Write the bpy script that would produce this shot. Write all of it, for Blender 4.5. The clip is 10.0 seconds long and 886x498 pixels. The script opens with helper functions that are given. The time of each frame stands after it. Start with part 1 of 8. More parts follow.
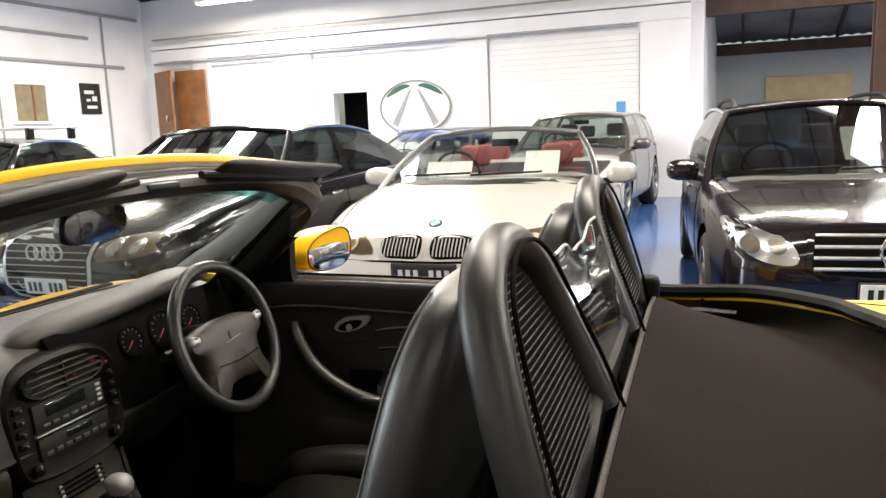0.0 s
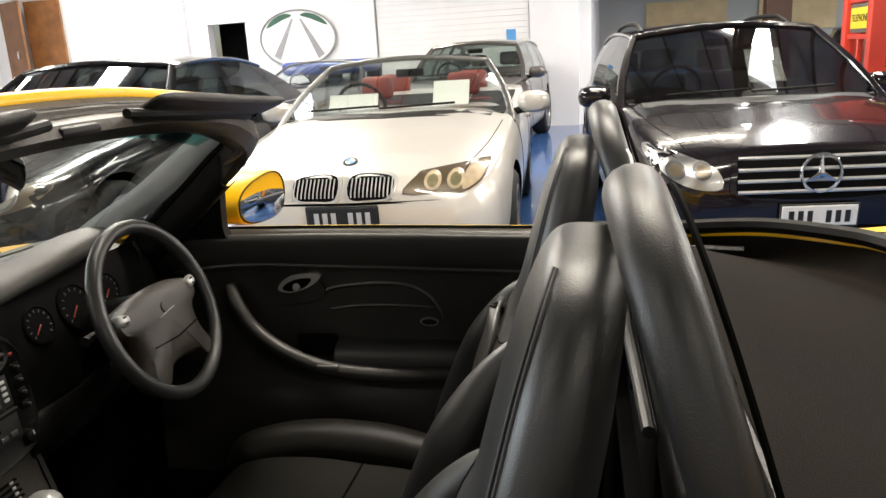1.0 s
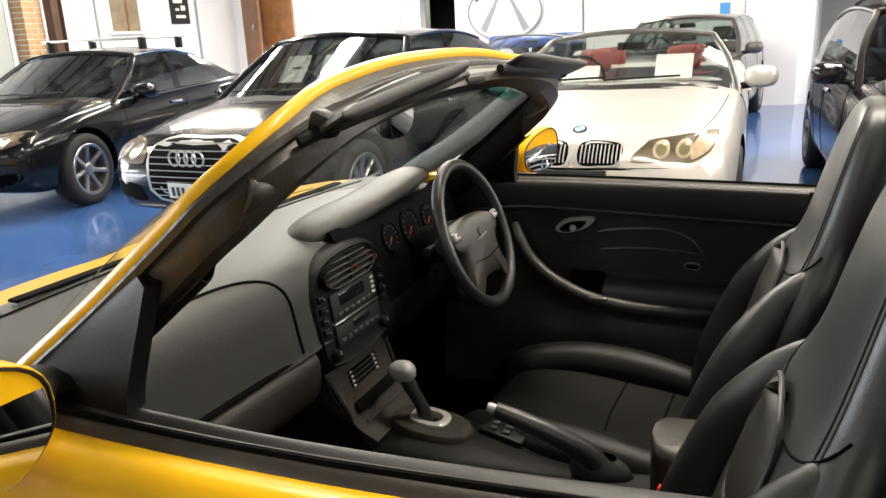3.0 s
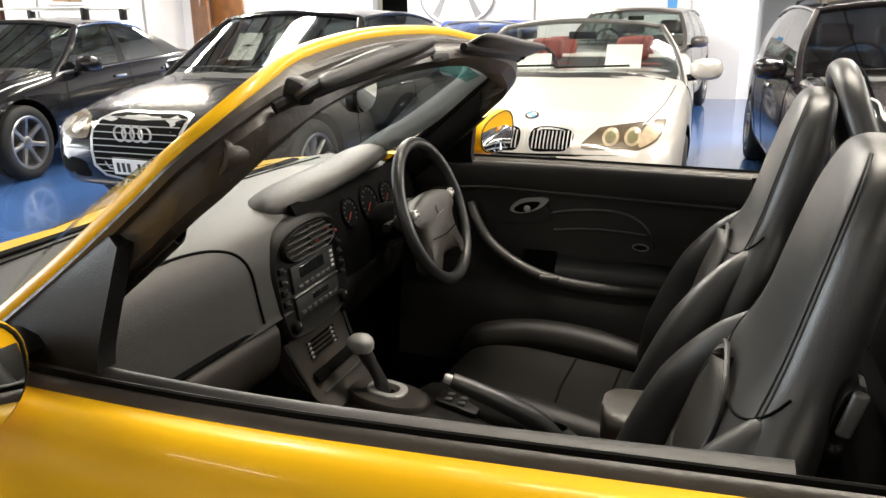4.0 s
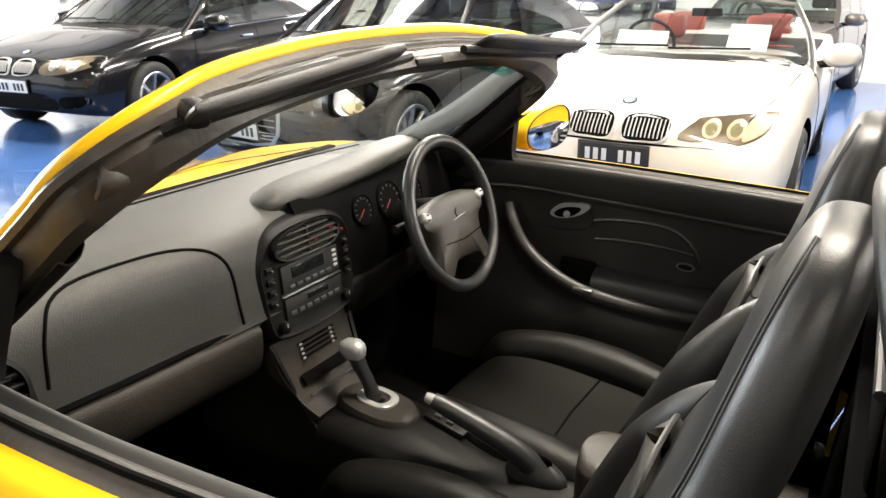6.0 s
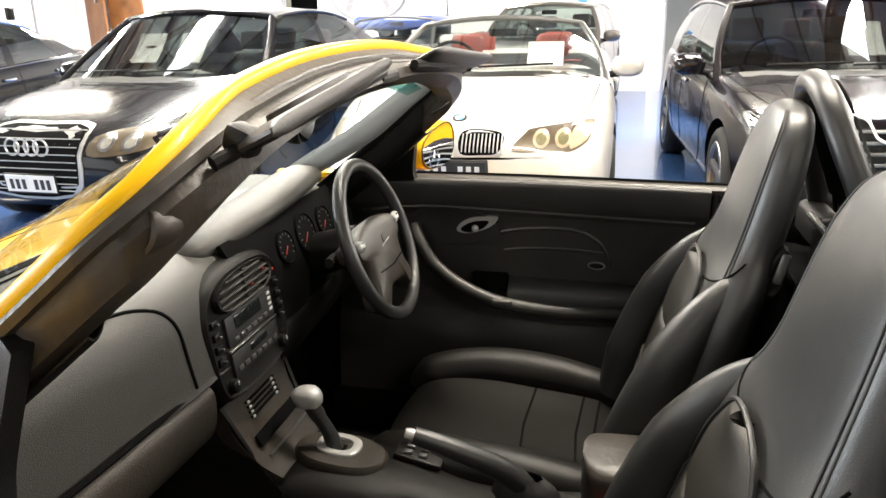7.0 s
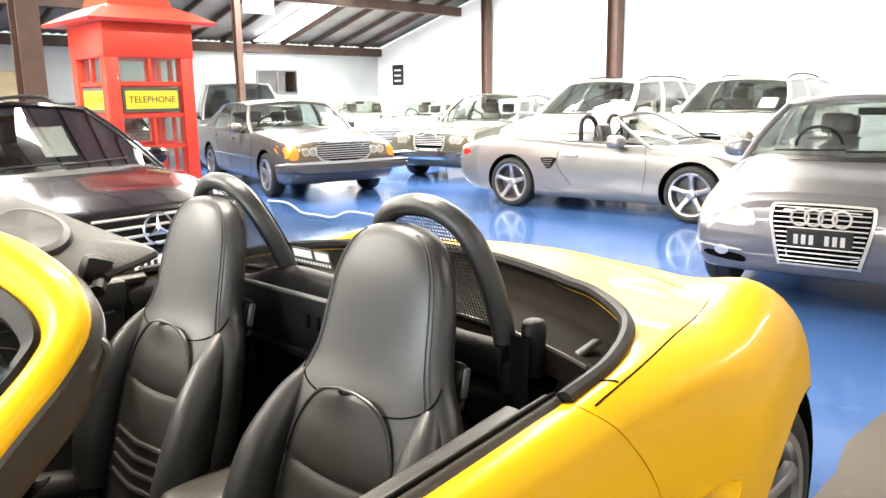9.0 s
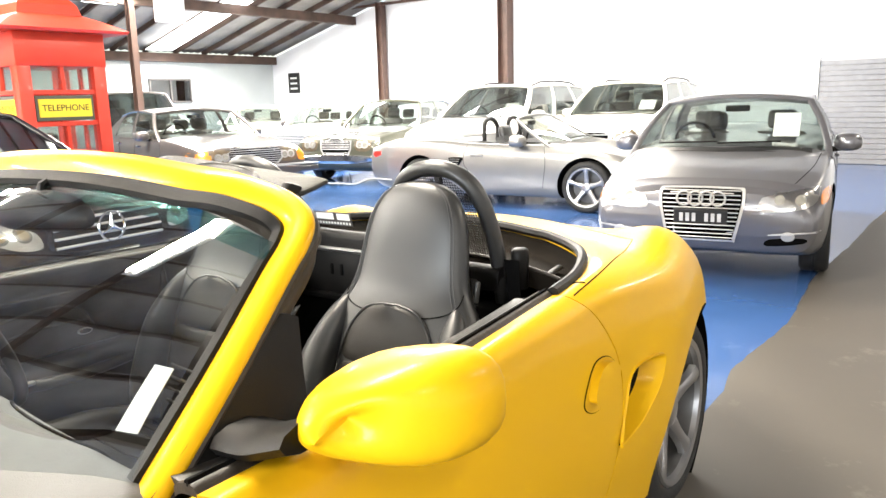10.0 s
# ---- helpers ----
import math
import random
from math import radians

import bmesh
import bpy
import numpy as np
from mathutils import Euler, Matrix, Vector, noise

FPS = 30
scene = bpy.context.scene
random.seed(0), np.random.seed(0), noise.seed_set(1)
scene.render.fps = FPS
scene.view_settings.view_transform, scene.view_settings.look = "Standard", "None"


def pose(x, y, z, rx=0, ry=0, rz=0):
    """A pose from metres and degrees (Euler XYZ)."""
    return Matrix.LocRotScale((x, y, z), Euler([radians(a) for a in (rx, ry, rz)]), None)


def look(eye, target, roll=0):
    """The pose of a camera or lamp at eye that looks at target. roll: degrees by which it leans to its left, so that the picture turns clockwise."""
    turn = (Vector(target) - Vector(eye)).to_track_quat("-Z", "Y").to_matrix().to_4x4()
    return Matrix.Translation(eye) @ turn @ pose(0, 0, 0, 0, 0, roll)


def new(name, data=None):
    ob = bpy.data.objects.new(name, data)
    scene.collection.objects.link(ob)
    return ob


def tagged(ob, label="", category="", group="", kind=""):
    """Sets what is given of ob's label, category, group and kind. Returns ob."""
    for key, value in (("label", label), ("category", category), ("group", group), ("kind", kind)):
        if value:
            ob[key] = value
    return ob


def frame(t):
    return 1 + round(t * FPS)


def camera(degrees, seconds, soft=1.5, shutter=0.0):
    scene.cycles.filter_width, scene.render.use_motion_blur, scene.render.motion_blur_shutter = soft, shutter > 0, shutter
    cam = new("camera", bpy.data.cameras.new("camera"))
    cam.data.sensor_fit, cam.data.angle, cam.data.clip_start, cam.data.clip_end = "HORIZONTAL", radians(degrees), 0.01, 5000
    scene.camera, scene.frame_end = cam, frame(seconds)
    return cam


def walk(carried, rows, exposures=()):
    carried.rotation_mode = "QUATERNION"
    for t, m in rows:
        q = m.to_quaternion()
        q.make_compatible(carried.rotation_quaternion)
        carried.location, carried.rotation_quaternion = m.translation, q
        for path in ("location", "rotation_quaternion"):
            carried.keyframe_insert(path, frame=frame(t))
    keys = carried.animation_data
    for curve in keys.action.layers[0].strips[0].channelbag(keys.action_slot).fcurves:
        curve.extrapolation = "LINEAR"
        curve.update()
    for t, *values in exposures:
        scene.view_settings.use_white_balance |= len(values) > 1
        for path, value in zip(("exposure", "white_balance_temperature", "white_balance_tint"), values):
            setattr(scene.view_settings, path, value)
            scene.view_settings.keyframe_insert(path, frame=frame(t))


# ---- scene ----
cam = camera(60.7, 10.0)
PATH = [
    (0, (2.222, -1.113, 1.359), (1.477, 0.715, 1.039), -2.2),
    (0.5, (2.067, -0.983, 1.355), (1.377, 0.854, 0.968), -2.0),
    (1, (1.96, -0.94, 1.346), (1.504, 0.942, 0.844), -3.3),
    (1.5, (2.009, -1.059, 1.341), (1.206, 0.658, 0.702), -2.6),
    (2, (2.012, -1.134, 1.352), (1.024, 0.525, 0.832), -5.0),
    (2.5, (1.904, -1.229, 1.345), (0.985, 0.448, 0.757), -5.1),
    (2.7, (1.857, -1.264, 1.352), (0.946, 0.435, 0.821), -3.2),
    (3.8, (1.779, -1.366, 1.324), (0.98, 0.378, 0.757), -2.4),
    (4, (1.802, -1.355, 1.334), (1.047, 0.405, 0.756), -0.7),
    (4.5, (1.894, -1.269, 1.354), (1.064, 0.429, 0.701), -0.3),
    (5, (1.977, -1.128, 1.376), (0.897, 0.391, 0.652), -0.8),
    (5.5, (2.013, -1.086, 1.397), (0.95, 0.454, 0.692), 0.4),
    (5.7, (2.027, -1.091, 1.401), (0.948, 0.451, 0.724), 1.2),
    (6.8, (1.72, -1.218, 1.376), (1.048, 0.551, 0.729), -1.6),
    (7, (1.669, -1.209, 1.369), (1.119, 0.619, 0.772), -1.2),
    (7.5, (1.519, -1.21, 1.378), (1.521, 0.739, 0.928), -3.7),
    (8, (1.354, -1.245, 1.388), (2.029, 0.573, 0.901), -4.7),
    (8.5, (1.153, -1.323, 1.436), (2.289, 0.256, 0.971), -5.0),
    (9, (0.969, -1.428, 1.44), (2.337, -0.025, 1.044), -0.8),
    (9.5, (0.677, -1.543, 1.415), (2.078, -0.199, 0.932), -1.8),
    (10, (0.362, -1.595, 1.405), (1.919, -0.4, 1.023), -1.5),
]
EXPO = [(0.0, -0.05), (1.0, -0.2), (2.5, 0.0), (4.0, 0.12), (5.0, 0.5), (5.5, 0.7), (7.0, 0.7), (7.5, 0.88), (8.5, 0.92), (9.0, 0.95), (9.5, 0.9), (10.0, 1.0)]
walk(cam, [(t, look(eye, target, roll)) for t, eye, target, roll in PATH], EXPO)

# ---- world and lamps ----
world = bpy.data.worlds.new("world")
scene.world = world
world.use_nodes = True
wn = world.node_tree.nodes
sky = wn.new("ShaderNodeTexSky")
sky.sky_type = "NISHITA"
sky.sun_disc = False
sky.sun_elevation, sky.sun_rotation = radians(45), radians(60)
world.node_tree.links.new(sky.outputs[0], wn["Background"].inputs[0])
wn["Background"].inputs[1].default_value = 0.08


def area(name, m, sx, sy, watts, color=(1, 1, 1)):
    lamp = bpy.data.lights.new(name, "AREA")
    lamp.shape, lamp.size, lamp.size_y, lamp.energy, lamp.color = "RECTANGLE", sx, sy, watts, color
    ob = new(name, lamp)
    ob.matrix_world = m
    return ob


# rows of fluorescent tubes under the roof: x, y, z
RIDGE_Y, EAVE_Y, EAVE_Z, PITCH = 3.0, 17.9, 2.9, 0.267


def roof_z(y):
    return EAVE_Z + PITCH * (EAVE_Y - RIDGE_Y) - PITCH * abs(y - RIDGE_Y)


TUBES = [(-6.5, 11.2, 0), (-7.5, 7.5, 0), (-2.5, 8.0, 0), (-1.4, 4.5, 0), (-6.5, 2.5, 0), (2.4, 7.2, 0), (2.0, 1.2, 0),
         (6.5, 3.2, 0), (7.0, 9.5, 90), (11.5, 10.5, 90), (12.5, 4.0, 0), (11.5, -2.0, 0), (5.0, -4.0, 0), (-1.5, -4.0, 0)]
TUBE_Z = [3.9, 3.9, 3.9, 4.0, 4.0, 4.0, 4.0, 4.0, 3.75, 3.9, 4.2, 4.0, 4.0, 4.0]
for (x, y, r), z in zip(TUBES, TUBE_Z):
    area("tube_light", pose(x, y, z - 0.09, 0, 0, r), 2.3, 0.16, 70 if y < 0 else 210, (1, 0.91, 0.77))
# clear roof sheets let daylight down
SKYLIGHTS = [(9.6, 13.0), (12.7, 15.7), (13.2, 11.0), (4.2, 9.6), (-4.6, 7.6), (12.5, 6.5)]
for x, y in SKYLIGHTS:
    area("skylight", pose(x, y, roof_z(y) - 0.16, math.degrees(math.atan(PITCH)) * (-1 if y > RIDGE_Y else 1), 0, 0), 0.8, 2.8, 420, (1, 0.97, 0.91))
# daylight through the open roller door of the end wall
area("door_daylight", pose(-13.7, -1.0, 2.0, 0, -90, 0), 3.6, 6.4, 1700, (0.93, 0.97, 1))


# ---- materials ----
def mat(name, color, rough=0.5, metal=0.0, coat=0.0, vary=0.12, scale=6.0, bump=0.0, bscale=60.0, spec=0.5, coat_rough=0.04, sheen=0.0):
    m = bpy.data.materials.new(name)
    m.use_nodes = True
    nt = m.node_tree
    b = nt.nodes["Principled BSDF"]
    b.inputs["Roughness"].default_value, b.inputs["Metallic"].default_value = rough, metal
    b.inputs["Coat Weight"].default_value, b.inputs["Coat Roughness"].default_value = coat, coat_rough
    b.inputs["Specular IOR Level"].default_value = spec
    b.inputs["Sheen Weight"].default_value = sheen
    tc = nt.nodes.new("ShaderNodeTexCoord")
    n = nt.nodes.new("ShaderNodeTexNoise")
    n.inputs["Scale"].default_value, n.inputs["Detail"].default_value = scale, 6
    nt.links.new(tc.outputs["Object"], n.inputs["Vector"])
    ramp = nt.nodes.new("ShaderNodeMapRange")
    ramp.inputs["From Min"].default_value, ramp.inputs["From Max"].default_value = 0.3, 0.7
    ramp.inputs["To Min"].default_value, ramp.inputs["To Max"].default_value = 1 - vary, 1 + vary
    nt.links.new(n.outputs["Fac"], ramp.inputs["Value"])
    mul = nt.nodes.new("ShaderNodeVectorMath")
    mul.operation = "SCALE"
    mul.inputs[0].default_value = color[:3]
    nt.links.new(ramp.outputs[0], mul.inputs["Scale"])
    nt.links.new(mul.outputs[0], b.inputs["Base Color"])
    rr = nt.nodes.new("ShaderNodeMapRange")
    rr.inputs["To Min"].default_value, rr.inputs["To Max"].default_value = max(0.02, rough - 0.25 * vary), min(1, rough + 0.35 * vary)
    nt.links.new(n.outputs["Fac"], rr.inputs["Value"])
    nt.links.new(rr.outputs[0], b.inputs["Roughness"])
    if bump:
        n2 = nt.nodes.new("ShaderNodeTexNoise")
        n2.inputs["Scale"].default_value, n2.inputs["Detail"].default_value = bscale, 4
        nt.links.new(tc.outputs["Object"], n2.inputs["Vector"])
        bp = nt.nodes.new("ShaderNodeBump")
        bp.inputs["Strength"].default_value, bp.inputs["Distance"].default_value = bump, 0.004
        nt.links.new(n2.outputs["Fac"], bp.inputs["Height"])
        nt.links.new(bp.outputs[0], b.inputs["Normal"])
    return m


def glass_mat(name, tint, rough=0.0, alpha=0.06, edge=0.75):
    """A thin pane: clear through, with a gloss that grows at grazing angles."""
    m = bpy.data.materials.new(name)
    m.use_nodes = True
    nt = m.node_tree
    nt.nodes.remove(nt.nodes["Principled BSDF"])
    tr, gl, mx, fr, pw, ad = (nt.nodes.new("ShaderNode" + k) for k in ("BsdfTransparent", "BsdfGlossy", "MixShader", "LayerWeight", "Math", "Math"))
    tr.inputs[0].default_value = (*tint, 1)
    gl.inputs["Roughness"].default_value = rough
    fr.inputs["Blend"].default_value = 0.5
    pw.operation, pw.inputs[1].default_value = "POWER", 4.0
    ad.operation, ad.inputs[1].default_value, ad.inputs[2].default_value = "MULTIPLY_ADD", edge, alpha
    nt.links.new(fr.outputs["Facing"], pw.inputs[0])
    nt.links.new(pw.outputs[0], ad.inputs[0])
    nt.links.new(ad.outputs[0], mx.inputs[0])
    nt.links.new(tr.outputs[0], mx.inputs[1])
    nt.links.new(gl.outputs[0], mx.inputs[2])
    nt.links.new(mx.outputs[0], nt.nodes["Material Output"].inputs[0])
    return m


def glow(name, color, strength):
    m = bpy.data.materials.new(name)
    m.use_nodes = True
    b = m.node_tree.nodes["Principled BSDF"]
    b.inputs["Base Color"].default_value = (*color, 1)
    b.inputs["Emission Color"].default_value = (*color, 1)
    b.inputs["Emission Strength"].default_value = strength
    return m


M = {}
M["yellow"] = mat("yellow_paint", (0.75, 0.425, 0.008), 0.36, 0, 0.12, 0.04, 1.5, 0, 60, 0.12, 0.07)
M["white_paint"] = mat("white_car_paint", (0.78, 0.75, 0.68), 0.35, 0, 0.8, 0.04, 2)
M["pearl"] = mat("champagne_white_paint", (0.58, 0.56, 0.525), 0.32, 0.1, 0.8, 0.04, 2)
M["black_paint"] = mat("black_car_paint", (0.006, 0.006, 0.007), 0.2, 0, 0.6, 0.2, 3, 0, 60, 0.15)
M["plum_paint"] = mat("dark_plum_car_paint", (0.008, 0.006, 0.008), 0.2, 0, 0.6, 0.2, 3, 0, 60, 0.15)
M["silver_paint"] = mat("silver_car_paint", (0.225, 0.22, 0.21), 0.32, 0.55, 0.7, 0.05, 3)
M["grey_paint"] = mat("grey_car_paint", (0.15, 0.148, 0.158), 0.32, 0.5, 0.8, 0.05, 3)
M["smoke_paint"] = mat("smoke_grey_car_paint", (0.10, 0.09, 0.085), 0.3, 0.4, 0.8, 0.06, 3)
M["olive_paint"] = mat("olive_car_paint", (0.085, 0.088, 0.062), 0.3, 0.2, 0.8, 0.06, 3)
M["blue_paint"] = mat("blue_car_paint", (0.02, 0.06, 0.32), 0.3, 0.1, 0.8, 0.06, 3)
M["red_paint"] = mat("red_booth_paint", (0.64, 0.042, 0.016), 0.38, 0, 0.3, 0.08, 4, 0.1, 40)
M["leather"] = mat("black_leather", (0.0195, 0.0200, 0.0200), 0.37, 0, 0, 0.2, 5, 0.14, 600, 0.68)
# worn seat leather, darkened to stand in for shade low in the cabin
M["cushion_leather"] = mat("worn_shaded_cushion_leather", (0.0065, 0.006, 0.0052), 0.40, 0, 0, 0.45, 4, 0.2, 400, 0.22)
M["needle_red"] = mat("dim_red_needle", (0.22, 0.012, 0.006), 0.4)
M["insert_brown"] = mat("brownish_leather_insert", (0.020, 0.0175, 0.0145), 0.45, 0, 0, 0.3, 7, 0.25, 500, 0.45)
M["red_leather"] = mat("red_leather", (0.22, 0.035, 0.025), 0.5, 0, 0, 0.2, 5, 0.3, 300)
M["tan_leather"] = mat("grey_upholstery", (0.12, 0.11, 0.10), 0.6, 0, 0, 0.2, 5, 0.3, 300)
M["plastic"] = mat("black_plastic", (0.0055, 0.005, 0.0046), 0.44, 0, 0, 0.3, 10, 0.2, 500, 0.22)
M["soft_dash"] = mat("grey_soft_dashboard", (0.031, 0.030, 0.027), 0.43, 0, 0, 0.15, 5, 0.35, 550, 0.5)
# grey plastic raised to a pale bluish tone in place of daylight on it
M["pillar_lit"] = mat("lit_grey_pillar_plastic", (0.72, 0.755, 0.77), 0.36, 0, 0, 0.08, 5, 0.15, 400, 0.5)
M["lever_grey"] = mat("grey_lever_plastic", (0.075, 0.075, 0.073), 0.42, 0, 0, 0.1, 10, 0.1, 300)
M["hub_leather"] = mat("brownish_hub_leather", (0.030, 0.0255, 0.020), 0.40, 0, 0, 0.25, 9, 0.3, 450)
M["console_vinyl"] = mat("brown_black_console_trim", (0.024, 0.0195, 0.015), 0.5, 0, 0, 0.3, 6, 0.35, 350, 0.4)
M["visor_grey"] = mat("dark_grey_visor_vinyl", (0.024, 0.0225, 0.021), 0.42, 0, 0, 0.2, 7, 0.3, 400, 0.35)
M["lamp_bowl"] = mat("brown_lamp_bowl", (0.085, 0.06, 0.03), 0.35, 0.2, 0, 0.25, 14)
M["lamp_olive"] = mat("olive_projector_glass", (0.22, 0.20, 0.11), 0.18, 0.2, 0.4, 0.15, 40)
M["lamp_pale"] = mat("pale_amber_lens", (0.50, 0.40, 0.27), 0.22, 0.0, 0.4, 0.2, 20)
M["bulb"] = mat("bright_lamp_glass", (0.45, 0.43, 0.37), 0.25, 0.4, 0.5, 0.1, 30)
M["door_vinyl"] = mat("black_door_vinyl", (0.028, 0.0265, 0.0245), 0.43, 0, 0, 0.2, 5, 0.15, 500, 0.45)
M["bright_trim"] = mat("bright_metal_trim", (0.52, 0.52, 0.51), 0.28, 0.35, 0.2, 0.05, 10)
M["brown_vinyl"] = mat("brownish_soft_trim", (0.030, 0.0245, 0.019), 0.42, 0, 0, 0.3, 6, 0.35, 70)
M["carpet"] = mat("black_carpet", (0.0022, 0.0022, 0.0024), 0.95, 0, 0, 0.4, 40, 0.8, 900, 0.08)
M["rubber"] = mat("tyre_rubber", (0.014, 0.014, 0.014), 0.75, 0, 0, 0.3, 20, 0.4, 200)
M["alloy"] = mat("silver_alloy", (0.33, 0.33, 0.335), 0.32, 0.85, 0.3, 0.06, 8)
M["chrome"] = mat("chrome", (0.80, 0.80, 0.80), 0.14, 1.0, 0, 0.03, 8)
M["satin"] = mat("satin_metal", (0.55, 0.54, 0.52), 0.3, 1.0, 0, 0.06, 12)
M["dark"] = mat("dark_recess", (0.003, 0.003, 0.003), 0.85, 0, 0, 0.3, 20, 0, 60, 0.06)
M["plate_white"] = mat("white_plate", (0.75, 0.75, 0.72), 0.45, 0, 0, 0.06, 20)
M["ink"] = mat("black_ink", (0.01, 0.01, 0.01), 0.6)
M["paper"] = mat("white_paper", (0.85, 0.85, 0.82), 0.7, 0, 0, 0.03, 10)
M["mirror"] = mat("mirror_glass", (0.8, 0.82, 0.82), 0.02, 1.0, 0, 0.0, 5)
M["lamp_lens"] = glass_mat("lamp_lens", (0.92, 0.93, 0.95), 0.0, 0.04, 0.35)
M["reflector"] = mat("lamp_reflector", (0.15, 0.115, 0.07), 0.3, 0.25, 0, 0.2, 14)
M["amber"] = mat("amber_lens", (0.85, 0.28, 0.02), 0.2, 0, 0.5, 0.08, 15)
M["red_lens"] = mat("red_lens", (0.5, 0.02, 0.015), 0.2, 0, 0.5, 0.1, 15)
M["glass"] = glass_mat("car_glass", (0.86, 0.90, 0.88))
M["dark_glass"] = glass_mat("tinted_car_glass", (0.55, 0.58, 0.57), 0.0, 0.11)
M["clear"] = glass_mat("clear_panel", (0.93, 0.95, 0.94))
M["ws_glass"] = glass_mat("windscreen_glass", (0.80, 0.85, 0.83), 0.0, 0.26, 0.2)
M["ws_tint"] = glass_mat("windscreen_shade_band", (0.25, 0.55, 0.52))
M["satin_dark"] = mat("dark_satin_metal", (0.12, 0.12, 0.12), 0.35, 0.6, 0, 0.1, 20)
M["plate_grey"] = mat("pale_grey_print", (0.5, 0.5, 0.5), 0.5)
M["glass_black"] = mat("black_display_glass", (0.01, 0.012, 0.012), 0.1, 0, 0.5)
M["hood_cloth"] = mat("brown_black_cloth", (0.0095, 0.0072, 0.005), 0.9, 0, 0, 0.2, 5, 0.5, 700, 0.12)
M["thread"] = mat("grey_thread", (0.06, 0.06, 0.06), 0.7)
M["red_button"] = mat("red_plastic", (0.7, 0.03, 0.015), 0.4)
M["wall_white"] = mat("white_painted_wall", (0.80, 0.80, 0.81), 0.7, 0, 0, 0.05, 1.2, 0.3, 25)
M["wall_grey"] = mat("grey_green_painted_wall", (0.43, 0.46, 0.455), 0.75, 0, 0, 0.07, 1.0, 0.3, 25)
M["timber"] = mat("stained_timber", (0.23, 0.095, 0.03), 0.5, 0, 0.1, 0.3, 4, 0.2, 60)
M["steel"] = mat("brown_painted_steel", (0.085, 0.045, 0.032), 0.55, 0, 0, 0.25, 4, 0.2, 40)
M["beam"] = mat("dark_roof_timber", (0.075, 0.045, 0.032), 0.75, 0, 0, 0.35, 3, 0.4, 40)
M["roof_sheet"] = mat("roof_sheeting", (0.26, 0.245, 0.225), 0.6, 0, 0, 0.25, 1.5, 0.2, 20)
M["card"] = mat("pale_board", (0.58, 0.47, 0.27), 0.7, 0, 0, 0.12, 4)
M["brick"] = mat("tan_brick", (0.42, 0.27, 0.14), 0.85, 0, 0, 0.25, 9, 0.5, 60)
M["conduit"] = mat("grey_conduit", (0.30, 0.30, 0.31), 0.5, 0, 0, 0.1, 8)
M["sign_green"] = mat("green_sign_paint", (0.03, 0.10, 0.06), 0.5, 0, 0, 0.1, 8)
M["sign_yellow"] = mat("yellow_sign", (0.80, 0.62, 0.03), 0.45, 0, 0, 0.06, 8)
M["sign_blue"] = mat("blue_sign", (0.08, 0.30, 0.65), 0.5)
M["tube"] = glow("fluorescent_tube", (1, 0.97, 0.9), 9.0)
M["skylight"] = glow("translucent_roof_sheet", (0.96, 0.98, 1.0), 5.0)
M["fitting"] = mat("white_enamel", (0.8, 0.8, 0.78), 0.4, 0, 0, 0.05, 8)


def floor_mat(name, color, rough, wear_color, wear=0.5, coat=0.0):
    m = mat(name, color, rough, 0, coat, 0.12, 0.8, 0.08, 12)
    nt = m.node_tree
    b = nt.nodes["Principled BSDF"]
    src = b.inputs["Base Color"].links[0].from_socket
    tc = nt.nodes["Texture Coordinate"]
    n = nt.nodes.new("ShaderNodeTexNoise")
    n.inputs["Scale"].default_value, n.inputs["Detail"].default_value, n.inputs["Roughness"].default_value = 2.3, 9, 0.7
    nt.links.new(tc.outputs["Object"], n.inputs["Vector"])
    r = nt.nodes.new("ShaderNodeMapRange")
    r.inputs["From Min"].default_value, r.inputs["From Max"].default_value = 0.60, 0.72
    r.inputs["To Max"].default_value = wear
    nt.links.new(n.outputs["Fac"], r.inputs["Value"])
    mx = nt.nodes.new("ShaderNodeMix")
    mx.data_type = "RGBA"
    mx.inputs["B"].default_value = (*wear_color, 1)
    nt.links.new(r.outputs[0], mx.inputs["Factor"])
    nt.links.new(src, mx.inputs["A"])
    nt.links.new(mx.outputs["Result"], b.inputs["Base Color"])
    return m


M["floor_blue"] = floor_mat("blue_floor_paint", (0.050, 0.120, 0.315), 0.16, (0.16, 0.27, 0.54), 0.35, 0.3)
M["floor_grey"] = floor_mat("bare_concrete", (0.090, 0.080, 0.066), 0.55, (0.20, 0.185, 0.155), 0.7)
M["blind"] = mat("brown_window_blind", (0.24, 0.19, 0.12), 0.7, 0, 0, 0.2, 6)


# ---- shape helpers ----
def mesh_of(verts, faces, name="mesh", smooth=True, angle=40):
    me = bpy.data.meshes.new(name)
    me.from_pydata([tuple(v) for v in verts], [], faces)
    me.update()
    bm = bmesh.new()
    bm.from_mesh(me)
    bmesh.ops.remove_doubles(bm, verts=bm.verts, dist=1e-5)
    bmesh.ops.recalc_face_normals(bm, faces=bm.faces)
    bm.to_mesh(me)
    bm.free()
    if smooth:
        me.polygons.foreach_set("use_smooth", [True] * len(me.polygons))
        me.set_sharp_from_angle(angle=radians(angle))
    return me


